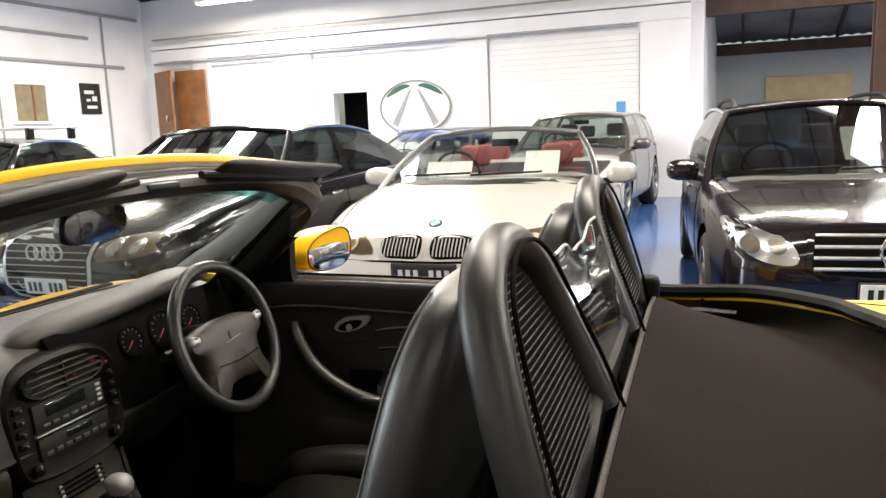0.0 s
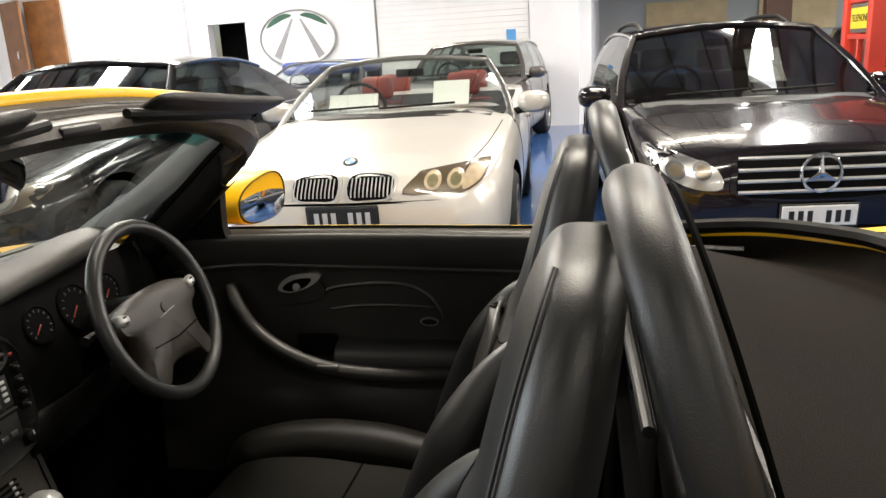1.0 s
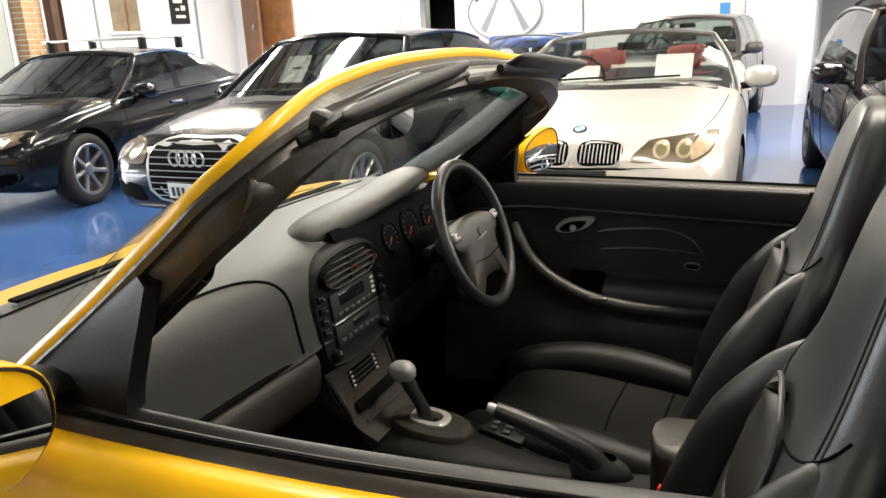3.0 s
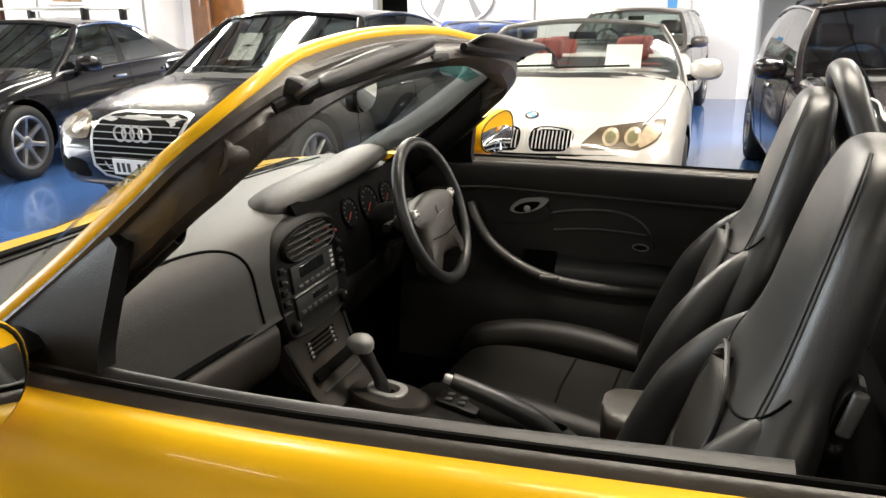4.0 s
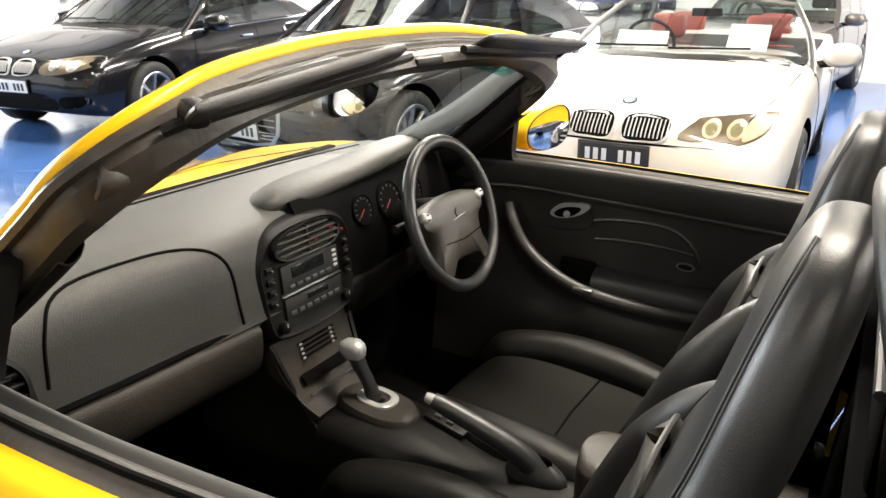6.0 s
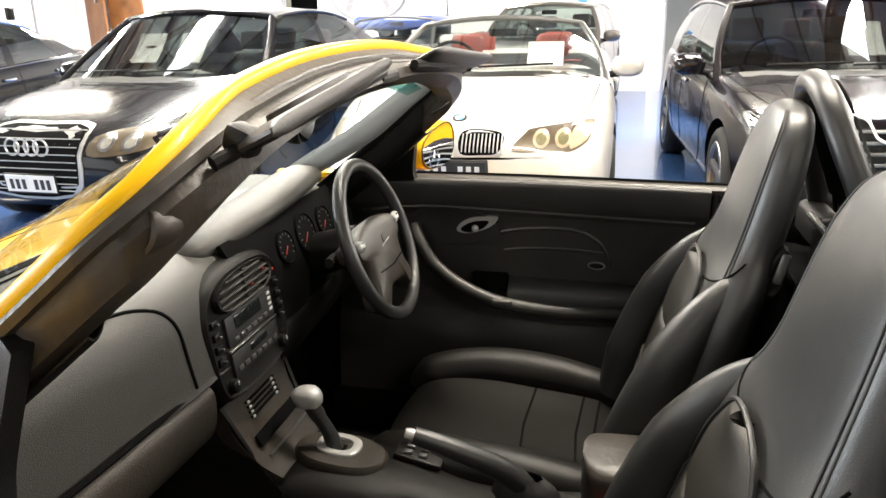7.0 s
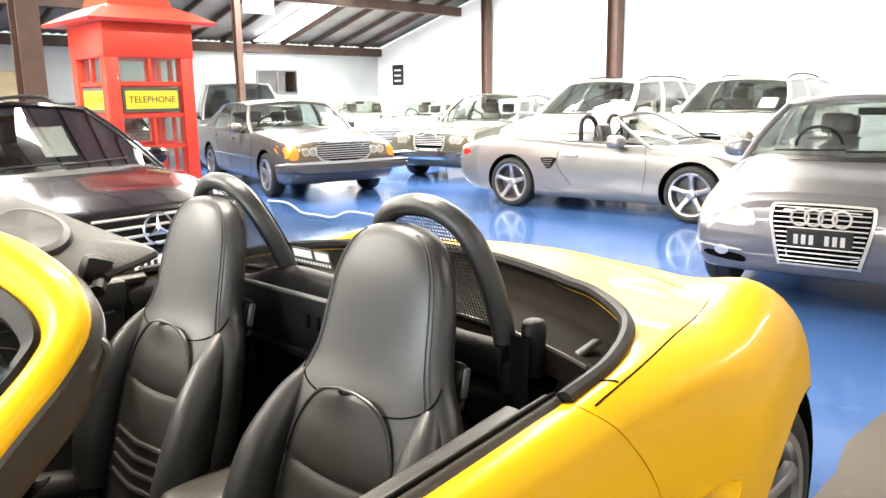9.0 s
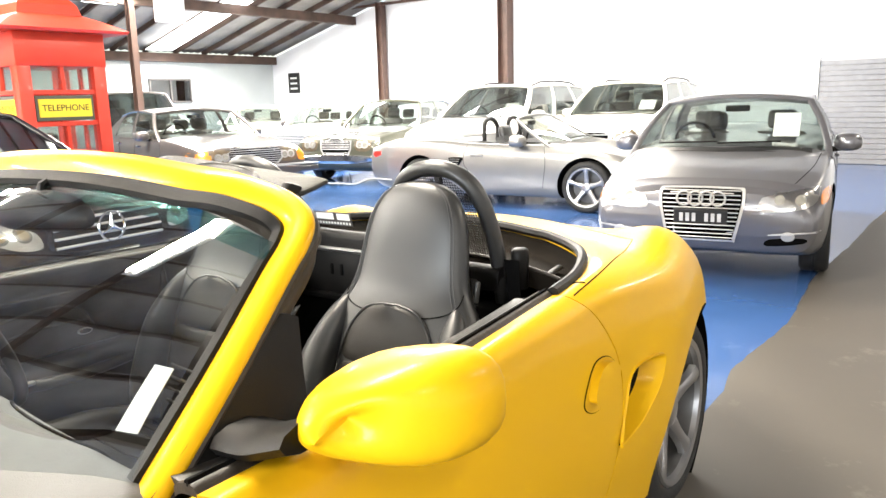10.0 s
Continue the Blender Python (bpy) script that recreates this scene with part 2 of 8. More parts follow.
def part(name, shape, material, parent=None, label="", kind="", angle=40):
    """Links a bmesh, a mesh or a (verts, faces) pair as one mesh object under its parent."""
    if isinstance(shape, bmesh.types.BMesh):
        me = bpy.data.meshes.new(name)
        shape.to_mesh(me)
        shape.free()
        me.polygons.foreach_set("use_smooth", [True] * len(me.polygons))
        me.set_sharp_from_angle(angle=radians(angle))
    elif isinstance(shape, tuple):
        me = mesh_of(shape[0], shape[1], name, True, angle)
    else:
        me = shape
    if not me.materials:
        me.materials.append(material)
    ob = new(name, me)
    if parent:
        ob.parent = parent
    if label:
        ob["label"] = label
    if kind:
        ob["kind"] = kind
    return ob


def thing(name, m, label, category, group="", kind=""):
    ob = new(name)
    ob.empty_display_size = 0.1
    ob.matrix_world = m
    return tagged(ob, label, category, group, kind)


def catmull(P, n, closed=False):
    """Points of a smooth curve through P (rows), n to each span."""
    P = np.asarray(P, float)
    k = len(P)
    if closed:
        Q = np.concatenate([P[-1:], P, P[:2]])
        spans = k
    else:
        Q = np.concatenate([2 * P[:1] - P[1:2], P, 2 * P[-1:] - P[-2:-1]])
        spans = k - 1
    t = (np.arange(n) / n).reshape((n,) + (1,) * (P.ndim - 1))
    out = []
    for i in range(spans):
        a, b, c, d = Q[i:i + 4]
        out.append(0.5 * (2 * b + (c - a) * t + (2 * a - 5 * b + 4 * c - d) * t ** 2 + (3 * b - a - 3 * c + d) * t ** 3))
    out = np.concatenate(out)
    return out if closed else np.concatenate([out, P[-1:]])


def sheet(rows, nu=4, nv=4, closed=False):
    """A smooth surface through a grid of points; returns the dense grid."""
    G = catmull(rows, nu)
    G = np.swapaxes(catmull(np.swapaxes(G, 0, 1), nv, closed), 0, 1)
    return G


def grid_faces(a, b, closed=False, base=0):
    f = []
    for i in range(a - 1):
        for j in range(b if closed else b - 1):
            k = (j + 1) % b
            f.append((base + i * b + j, base + i * b + k, base + (i + 1) * b + k, base + (i + 1) * b + j))
    return f


def skin(G, closed=False, caps=False):
    a, b = G.shape[:2]
    v = [tuple(p) for p in G.reshape(-1, 3)]
    f = grid_faces(a, b, closed)
    if caps:
        f += [tuple(range(b)), tuple((a - 1) * b + j for j in range(b))]
    return v, f


def slab(G, off):
    """A dense grid given thickness along the vector off (or a grid of vectors)."""
    a, b = G.shape[:2]
    H = G + np.asarray(off, float)
    v = [tuple(p) for p in G.reshape(-1, 3)] + [tuple(p) for p in H.reshape(-1, 3)]
    n = a * b
    f = grid_faces(a, b) + [tuple(reversed(q)) for q in grid_faces(a, b, False, n)]
    rim = [j for j in range(b)] + [i * b + b - 1 for i in range(1, a)] + [(a - 1) * b + j for j in range(b - 2, -1, -1)] + [i * b for i in range(a - 2, 0, -1)]
    for p, q in zip(rim, rim[1:] + rim[:1]):
        f.append((p, q, n + q, n + p))
    return v, f


def tube(path, r, n=8, closed=False, flat=1.0, caps=True):
    """A round bar along a path; r is one radius or one for each point; flat squeezes it along its second axis."""
    P = np.asarray(path, float)
    R = np.full(len(P), r) if np.isscalar(r) else np.asarray(r, float)
    T = np.gradient(P, axis=0) if not closed else np.roll(P, -1, 0) - np.roll(P, 1, 0)
    T /= np.linalg.norm(T, axis=1)[:, None]
    up = np.array([0, 0, 1.0]) if abs(T[0][2]) < 0.9 else np.array([1.0, 0, 0])
    rings = []
    for p, t, rad in zip(P, T, R):
        s = np.cross(t, up)
        s /= np.linalg.norm(s)
        w = np.cross(s, t)
        up = w
        rings.append([p + rad * (math.cos(a) * s + flat * math.sin(a) * w) for a in np.arange(n) * 2 * math.pi / n])
    G = np.array(rings)
    if closed:
        G = np.concatenate([G, G[:1]])
        return skin(G, True)
    return skin(G, True, caps)


def lathe(prof, n=32, axis="y"):
    """A profile of (radius, along) pairs turned round an axis."""
    rows = []
    for r, h in prof:
        ring = []
        for a in np.arange(n) * 2 * math.pi / n:
            c, s = r * math.cos(a), r * math.sin(a)
            ring.append((c, h, s) if axis == "y" else (h, c, s) if axis == "x" else (c, s, h))
        rows.append(ring)
    return skin(np.array(rows, float), True)


def rbox(sx, sy, sz, at=(0, 0, 0), bev=0.01, seg=2, rot=None):
    """A box with rounded edges, standing about its middle."""
    bm = bmesh.new()
    bmesh.ops.create_cube(bm, size=1)
    bmesh.ops.scale(bm, vec=(sx, sy, sz), verts=bm.verts)
    if bev:
        bmesh.ops.bevel(bm, geom=bm.edges[:], offset=min(bev, 0.45 * min(sx, sy, sz)), segments=seg, affect="EDGES", profile=0.5)
    m = Matrix.Translation(at)
    if rot:
        m = m @ Euler([radians(a) for a in rot]).to_matrix().to_4x4()
    bmesh.ops.transform(bm, matrix=m, verts=bm.verts)
    return bm


def prism(outline, depth, axis="x", at=0.0):
    """A flat outline of (a, b) pairs given depth along an axis."""
    pts = []
    for d in (at, at + depth):
        for a, b in outline:
            pts.append((d, a, b) if axis == "x" else (a, d, b) if axis == "y" else (a, b, d))
    n = len(outline)
    f = [tuple(range(n)), tuple(range(2 * n - 1, n - 1, -1))] + [(i, (i + 1) % n, n + (i + 1) % n, n + i) for i in range(n)]
    return pts, f


def join(*shapes):
    v, f = [], []
    for sv, sf in shapes:
        b = len(v)
        v += list(sv)
        f += [tuple(b + i for i in q) for q in sf]
    return v, f


def bm_pair(bm):
    bm.verts.index_update()
    out = [tuple(v.co) for v in bm.verts], [tuple(v.index for v in f.verts) for f in bm.faces]
    bm.free()
    return out


def moved(shape, m):
    return [tuple(m @ Vector(v)) for v in shape[0]], shape[1]


def oval(cy, cz, a, b, n=20, power=2.0):
    out = []
    for t in np.arange(n) * 2 * math.pi / n:
        c, s = math.cos(t), math.sin(t)
        out.append((cy + a * math.copysign(abs(c) ** (2 / power), c), cz + b * math.copysign(abs(s) ** (2 / power), s)))
    return out


def rounded(pts, n=4):
    """A closed outline, smoothed."""
    return [tuple(p) for p in catmull(np.array(pts, float), n, True)]


class Skin:
    """A body's surface, for laying parts on it."""

    def __init__(self, shape):
        from mathutils.bvhtree import BVHTree
        self.tree = BVHTree.FromPolygons([tuple(v) for v in shape[0]], shape[1])

    def at(self, p, way):
        hit = self.tree.ray_cast(Vector(p), Vector(way), 6.0)
        return hit[0]

    def drape(self, outline, way, start, proud=0.004, deep=0.02, rings=4):
        """A patch with this outline (pairs across the way) lying on the body; way is 'x+', 'y+', 'y-', 'x-' or 'z-'."""
        d = {"x+": Vector((1, 0, 0)), "x-": Vector((-1, 0, 0)), "y+": Vector((0, 1, 0)), "y-": Vector((0, -1, 0)), "z-": Vector((0, 0, -1))}[way]
        O = np.array(outline, float)
        c = O.mean(0)
        k = len(O)
        last = None

        def put(a, b):
            p = Vector((start, a, b)) if way[0] == "x" else Vector((a, start, b)) if way[0] == "y" else Vector((a, b, start))
            return self.at(p, d), p
        pts = []
        for r in range(rings + 1):
            s = r / rings
            for i in range(k if r else 1):
                a, b = c + s * (O[i] - c)
                h, p = put(a, b)
                pts.append((h, p))
        good = [h for h, _ in pts if h]
        if not good:
            return None
        i0 = "xyz".index(way[0])
        mean = sum(h[i0] for h in good) / len(good)
        v = []
        for h, p in pts:
            q = Vector(h) if h else Vector(p)
            if not h:
                q[i0] = mean
            v.append(q)
        top = [q - proud * d for q in v]
        f = [(0, 1 + i, 1 + (i + 1) % k) for i in range(k)]
        for r in range(1, rings):
            b0, b1 = 1 + (r - 1) * k, 1 + r * k
            f += [(b0 + i, b1 + i, b1 + (i + 1) % k, b0 + (i + 1) % k) for i in range(k)]
        n = len(top)
        e0 = 1 + (rings - 1) * k
        low = [top[e0 + i] + (deep + proud) * d for i in range(k)]
        f += [(e0 + i, n + i, n + (i + 1) % k, e0 + (i + 1) % k) for i in range(k)]
        return [tuple(q) for q in top + low], f

    def line(self, pts, way, start, r=0.003, sink=0.0):
        """A thin bar along a drawn line on the body."""
        d = {"x+": Vector((1, 0, 0)), "x-": Vector((-1, 0, 0)), "y+": Vector((0, 1, 0)), "y-": Vector((0, -1, 0)), "z-": Vector((0, 0, -1))}[way]
        out = []
        for a, b in catmull(np.array(pts, float), 5):
            p = Vector((start, a, b)) if way[0] == "x" else Vector((a, start, b)) if way[0] == "y" else Vector((a, b, start))
            h = self.at(p, d)
            if h:
                out.append(tuple(h + sink * d))
        return tube(out, r, 6) if len(out) > 2 else None


def cut(ob, cutter, mat_index=1):
    """Takes the shape cutter out of ob for good; the cut faces get ob's second material."""
    me = mesh_of(*cutter, "cutter", False)
    tmp = new("cutter", me)
    for _ in range(len(ob.data.materials)):
        me.materials.append(ob.data.materials[len(me.materials)])
    me.polygons.foreach_set("material_index", [mat_index] * len(me.polygons))
    mod = ob.modifiers.new("cut", "BOOLEAN")
    mod.operation, mod.object, mod.solver = "DIFFERENCE", tmp, "EXACT"
    tmp.parent = ob.parent
    dg = bpy.context.evaluated_depsgraph_get()
    dg.update()
    done = bpy.data.meshes.new_from_object(ob.evaluated_get(dg))
    ob.modifiers.remove(mod)
    ob.data = done
    bpy.data.objects.remove(tmp)
    done.set_sharp_from_angle(angle=radians(40))
    return ob


# ---- cars ----
WHEELS = {}


def wheel_meshes(style, R, rim, width):
    key = (style, R, rim, width)
    if key in WHEELS:
        return WHEELS[key]
    w = width / 2
    tyre = mesh_of(*lathe([(rim, -w * 0.85), (rim + 0.02, -w), (R - 0.035, -w * 1.02), (R - 0.008, -w * 0.86), (R, -w * 0.7), (R, -0.012), (R - 0.007, -0.008), (R - 0.007, 0.008), (R, 0.012), (R, w * 0.7), (R - 0.008, w * 0.86), (R - 0.035, w * 1.02), (rim + 0.02, w), (rim, w * 0.85), (rim, -w * 0.85)], 40), "tyre")
    tyre.materials.append(M["rubber"])
    # the wheel's outer face looks along -y
    dish = lathe([(rim + 0.012, -w * 0.95), (rim + 0.005, -w * 1.0), (rim - 0.012, -w * 0.96), (rim - 0.022, -w * 0.7), (rim - 0.03, 0.03), (0.05, 0.04), (0.0, 0.04)], 40)
    barrel = mesh_of(*dish, "barrel")
    barrel.materials.append(M["satin_dark"] if style != "dark" else M["smoke_paint"])
    disc = mesh_of(*lathe([(0.0, 0.01), (rim * 0.86, 0.01), (rim * 0.86, 0.025), (0.0, 0.025)], 32), "disc")
    disc.materials.append(M["satin_dark"])
    count = {"five": 5, "turbo": 5, "multi": 10, "seven": 7}.get(style, 5)
    shapes = []
    for i in range(count):
        a = 2 * math.pi * i / count + math.pi / 2
        wide = {"five": (0.045, 0.030, 0.052), "turbo": (0.06, 0.04, 0.075), "multi": (0.018, 0.015, 0.02), "seven": (0.03, 0.022, 0.034)}.get(style, (0.04, 0.03, 0.05))
        rows = []
        for s, hw, y in ((0.02, wide[0], -w * 0.62), (0.45, wide[1], -w * 0.74), (0.8, wide[1] * 1.05, -w * 0.86), (1.0, wide[2], -w * 0.9)):
            r = 0.03 + s * (rim - 0.035)
            c, sn = math.cos(a), math.sin(a)
            row = []
            for k, dy in ((-1, 0.022), (-0.8, 0.0), (-0.25, -0.008), (0.25, -0.008), (0.8, 0.0), (1, 0.022)):
                row.append((r * c - k * hw * sn, y + dy, r * sn + k * hw * c))
            rows.append(row)
        shapes.append(skin(sheet(rows, 3, 1)))
    shapes.append(lathe([(0.062, 0.0), (0.06, -w * 0.7), (0.05, -w * 0.78), (0.03, -w * 0.82), (0.0, -w * 0.83)], 20))
    shapes.append(lathe([(rim + 0.013, -w * 0.96), (rim + 0.006, -w * 1.02), (rim - 0.013, -w * 0.98), (rim - 0.020, -w * 0.72)], 40))
    spokes = mesh_of(*join(*shapes), "spokes")
    spokes.materials.append(M["alloy"])
    WHEELS[key] = (tyre, barrel, disc, spokes)
    return WHEELS[key]


def add_wheel(parent, x, y, z, style, R, rim, width, steer=0):
    """A wheel of its own under the car; the outer face looks away from the car's middle."""
    tyre, barrel, disc, spokes = wheel_meshes(style, R, rim, width)
    w = part("wheel", tyre, M["rubber"], parent)
    w.matrix_local = pose(x, y, z, 0, 0, (0 if y < 0 else 180) + steer)
    for nm, me in (("rim", barrel), ("brake_disc", disc), ("spokes", spokes)):
        part(nm, me, M["alloy"], w)
    return w


def simple_seat(parent, u, y, z, material, back=0.5, lean=14):
    m = pose(u, y, z, 0, lean, 0)
    bm = rbox(0.13, 0.48, back, (0, 0, back / 2), 0.05, 3)
    bmesh.ops.transform(bm, matrix=m, verts=bm.verts)
    s = part("seat", bm, material, parent)
    bm = rbox(0.10, 0.27, 0.19, (0.02, 0, back + 0.13), 0.045, 3)
    bmesh.ops.transform(bm, matrix=m, verts=bm.verts)
    part("headrest", bm, material, s)
    for dy in (-0.06, 0.06):
        part("post", moved(tube([(0.01, dy, back - 0.02), (0.015, dy, back + 0.06)], 0.006, 6), m), M["chrome"], s)
    return s


def number_plate(parent, u, z, y=0.0, material="plate_white", bars=True, tilt=6, tall=0.115):
    m = pose(u, y, z, 0, -tilt, 0)
    bm = rbox(0.012, 0.385, tall + 0.012, (0, 0, 0), 0.005, 1)
    bmesh.ops.transform(bm, matrix=m, verts=bm.verts)
    p = part("number_plate", bm, M["ink"], parent, "number plate in a dark surround")
    bm = rbox(0.006, 0.365, tall - 0.008, (-0.006, 0, 0), 0.003, 1)
    bmesh.ops.transform(bm, matrix=m, verts=bm.verts)
    part("plate_face", bm, M[material], p)
    if bars:
        xs = [-0.135, -0.09, -0.045, 0.045, 0.09, 0.135]
        for yy in xs:
            bm = rbox(0.002, 0.026, tall * 0.55, (-0.0098, yy, -0.004), 0, 1)
            bmesh.ops.transform(bm, matrix=m, verts=bm.verts)
            part("plate_bar", bm, M["plate_grey" if material == "ink" else "ink"], p)
    return p


def car(name, m, label, S, group="cars in the showroom"):
    """A car from its figures S. Its own axes: x runs back from the nose, y to its right, z up."""
    root = thing(name, m, label, S.get("cat", "car"), group)
    L, W, H = S["L"], S["W"] / 2, S["H"]
    paint = M[S["paint"]]
    gc = S.get("gc", 0.2)
    top = lambda u: float(np.interp(u, *zip(*S["top"])))
    belt = lambda u: float(np.interp(u, *zip(*S["belt"])))
    wid = lambda u: W * float(np.interp(u, *zip(*S.get("wid", [(0, 0.66), (0.05, 0.8), (0.18, 0.90), (0.5, 0.97), (1.1, 1.0), (L - 1.2, 1.0), (L - 0.45, 0.95), (L - 0.12, 0.86), (L, 0.70)]))))
    bot = lambda u: float(np.interp(u, (0, 0.06, 0.3, 0.6, L - 0.6, L - 0.2, L), (0.40, 0.27, gc, gc, gc, gc + 0.06, 0.42)))
    us = sorted(set([0, 0.03, 0.08, 0.18, 0.35, 0.6, 0.9, L - 0.9, L - 0.5, L - 0.25, L - 0.1, L - 0.03, L] + [t[0] for t in S["top"]] + list(np.arange(1.2, L - 1.0, 0.4))))
    rows = []
    for u in us:
        zb, zs, w = bot(u), belt(u), wid(u)
        zt = max(top(u), zs + 0.004)
        half = [(0, zb), (w * 0.78, zb), (w * 0.94, zb + 0.05), (w * 0.985, zb + 0.3 * (zs - zb)), (w, zb + 0.55 * (zs - zb)), (w * 0.985, zb + 0.82 * (zs - zb)), (w * 0.94, zs - 0.012), (w * 0.86, zs + 0.35 * (zt - zs)), (w * 0.55, zs + 0.86 * (zt - zs)), (0, zt)]
        ring = [(u, y, z) for y, z in half] + [(u, -y, z) for y, z in half[-2:0:-1]]
        rows.append(ring)
    G = sheet(rows, 2, 3, True)
    G[:, :, 0] = np.clip(G[:, :, 0], 0, L)
    shell = skin(G, True, True)
    body = part("body", shell, paint, root, angle=50)
    body.data.materials.append(M["dark"])
    R, tw = S.get("R", 0.32), S.get("tw", 0.21)
    uf, ur = S["axles"]
    if S.get("arch", True):
        arch = R + S.get("arch_gap", 0.055)
        cyl = []
        for u in (uf, ur):
            for side in (-1, 1):
                cyl.append(moved(prism(oval(0, 0, arch, arch, 28), tw + 0.2, "y", -(tw + 0.05) / 2 if side > 0 else -(tw + 0.35) / 2), Matrix.Translation((u, side * (W - tw / 2), R))))
        cut(body, join(*cyl))
    sk = Skin(shell)
    for u in (uf, ur):
        for side in (-1, 1):
            add_wheel(root, u, side * (W - tw / 2 - 0.015), R, S.get("wheel", "five"), R, S.get("rim", R * 0.69), tw)
    # cabin
    u0, u1, u2, u3 = S["cabin"]
    wr = S.get("roof_w", 0.64) * S["W"] / 2 / 0.9
    openc = S.get("roofless", False)
    glass = M[S.get("glass", "dark_glass")]
    crown = 0.05

    def roof(u, f):
        e = (u - (u1 + u2) / 2) / max(0.1, (u2 - u1) / 2)
        return H - 0.05 * e * e - crown * f * f - (0.03 if e > 0 else 0.0) * e * e

    def side(s, h, sgn):
        ub, ut = u0 + (u3 - u0) * s, u1 + (u2 - u1) * s
        zb = belt(ub) - 0.015
        yb = wid(ub) * 0.925
        zt = roof(ut, 1.0)
        return np.array((ub + (ut - ub) * h, sgn * (yb + (wr - yb) * h + 0.035 * math.sin(math.pi * h)), zb + (zt - zb) * h))

    def patch(s0, s1, h0, h1, sgn, n=6, k=6):
        return np.array([[side(s0 + (s1 - s0) * i / n, h0 + (h1 - h0) * j / k, sgn) for j in range(k + 1)] for i in range(n + 1)])

    def screen(front, inset=0.0):
        s = 0.0 if front else 1.0
        ux, sgnx = (u1, -1) if front else (u2, 1)
        g = []
        for j in range(9):
            h = inset + (1 - 2 * inset) * j / 8
            a, b = side(s, h, -1), side(s, h, 1)
            row = []
            for i in range(13):
                f = -1 + 2 * (inset * 0.6 + (1 - 1.2 * inset) * i / 12)
                p = (a + b) / 2 + (b - a) / 2 * f
                bow = 1 - f * f
                p[0] += sgnx * bow * (0.20 * (1 - h) + 0.06 * h)
                p[2] += bow * ((top(u0 if front else u3) - belt(u0 if front else u3)) * (1 - h) + crown * h)
                row.append(p)
            g.append(row)
        return np.array(g)

    ws = part("windscreen", slab(screen(True, 0.03), (0.008, 0, -0.004)), glass, root)
    ws.visible_shadow = False
    pillar = M["plastic"] if S.get("black_pillars") else paint
    yw = wid(u0) * 0.78
    half = [(u0 - 0.13, yw), (u0 - 0.25, yw * 0.55), (u0 - 0.29, 0.0), (u0 - 0.25, -yw * 0.55), (u0 - 0.13, -yw)]
    cowl = sk.drape(half + [(u0 + 0.02, -yw), (u0 - 0.13, -yw * 0.55), (u0 - 0.18, 0.0), (u0 - 0.13, yw * 0.55), (u0 + 0.02, yw)], "z-", 3.0, 0.003, 0.006)
    if cowl:
        part("cowl", cowl, M["plastic"], root)
    for sgn in (-1, 1):
        a = np.array([side(0.0, h, sgn) for h in np.linspace(-0.02, 1, 9)])
        part("windscreen_pillar", tube(a, 0.024 if openc else 0.03, 8, flat=0.8), M[S["frame"]] if "frame" in S else paint if openc else pillar, root)
    hd = screen(True)[-1]
    part("windscreen_header", tube(hd, 0.020 if openc else 0.026, 8), M[S["frame"]] if "frame" in S else paint, root)
    if not openc:
        rg = part("rear_window", slab(screen(False, 0.03), (-0.008, 0, -0.004)), glass, root)
        rg.visible_shadow = False
        us2 = np.linspace(u1, u2, 11)
        g = np.array([[(u + (-0.06 if u == u1 else 0.06 if u == u2 else 0) * (1 - f * f), f * wr, roof(u, f)) for f in np.linspace(-1, 1, 15)] for u in us2])
        part("roof", slab(g, (0, 0, -0.03)), M["black_paint"] if S.get("glass_roof") else paint, root)
        edges = S.get("windows", [(0.05, 0.42), (0.47, 0.80)])
        prev = 0.0
        for sgn in (-1, 1):
            prev = 0.0
            for a, b in edges + [(1.0, 1.0)]:
                p = patch(prev, a, 0, 1, sgn, 4, 8)
                part("pillar", slab(p, (0, -sgn * 0.025, 0)), paint if (b == 1.0 or not S.get("black_pillars")) else M["plastic"], root)
                if a < 1.0:
                    q = patch(a, b, 0.02, 0.95, sgn)
                    wdw = part("side_window", slab(q, (0, -sgn * 0.006, 0)), glass, root)
                    wdw.visible_shadow = False
                prev = b
            rail = np.array([side(s, 0.985, sgn) for s in np.linspace(0, 1, 15)])
            part("roof_rail_trim", tube(rail, 0.022, 8, flat=0.7), M["chrome"] if S.get("chrome") else paint, root)
            low = np.array([side(s, 0.01, sgn) + np.array((0, sgn * 0.006, 0)) for s in np.linspace(0.0, 1, 15)])
            part("window_sill_trim", tube(low, 0.010, 6), M["chrome"] if S.get("chrome") else M["plastic"], root)
        if S.get("rack"):
            for sgn in (-1, 1):
                p = [(u, sgn * wr * 0.86, roof(u, 0.86) + 0.055 - (0.05 if k in (0, 6) else 0)) for k, u in enumerate(np.linspace(u1 + 0.25, u2 - 0.15, 7))]
                part("roof_rail", tube(p, 0.017, 8), M["plastic"] if S["rack"] == "rail" else M["satin"], root)
        if S.get("bars"):
            for u in S["bars"]:
                bar = part("roof_bar", bm_pair(rbox(0.07, 2 * wr * 1.02, 0.025, (u, 0, H + 0.085), 0.01)), M["bright_trim"], root, "silver aerodynamic roof bar")
                for sgn in (-1, 1):
                    part("bar_foot", bm_pair(rbox(0.09, 0.06, 0.13, (u, sgn * wr * 0.9, H + 0.025), 0.015)), M["plastic"], bar)
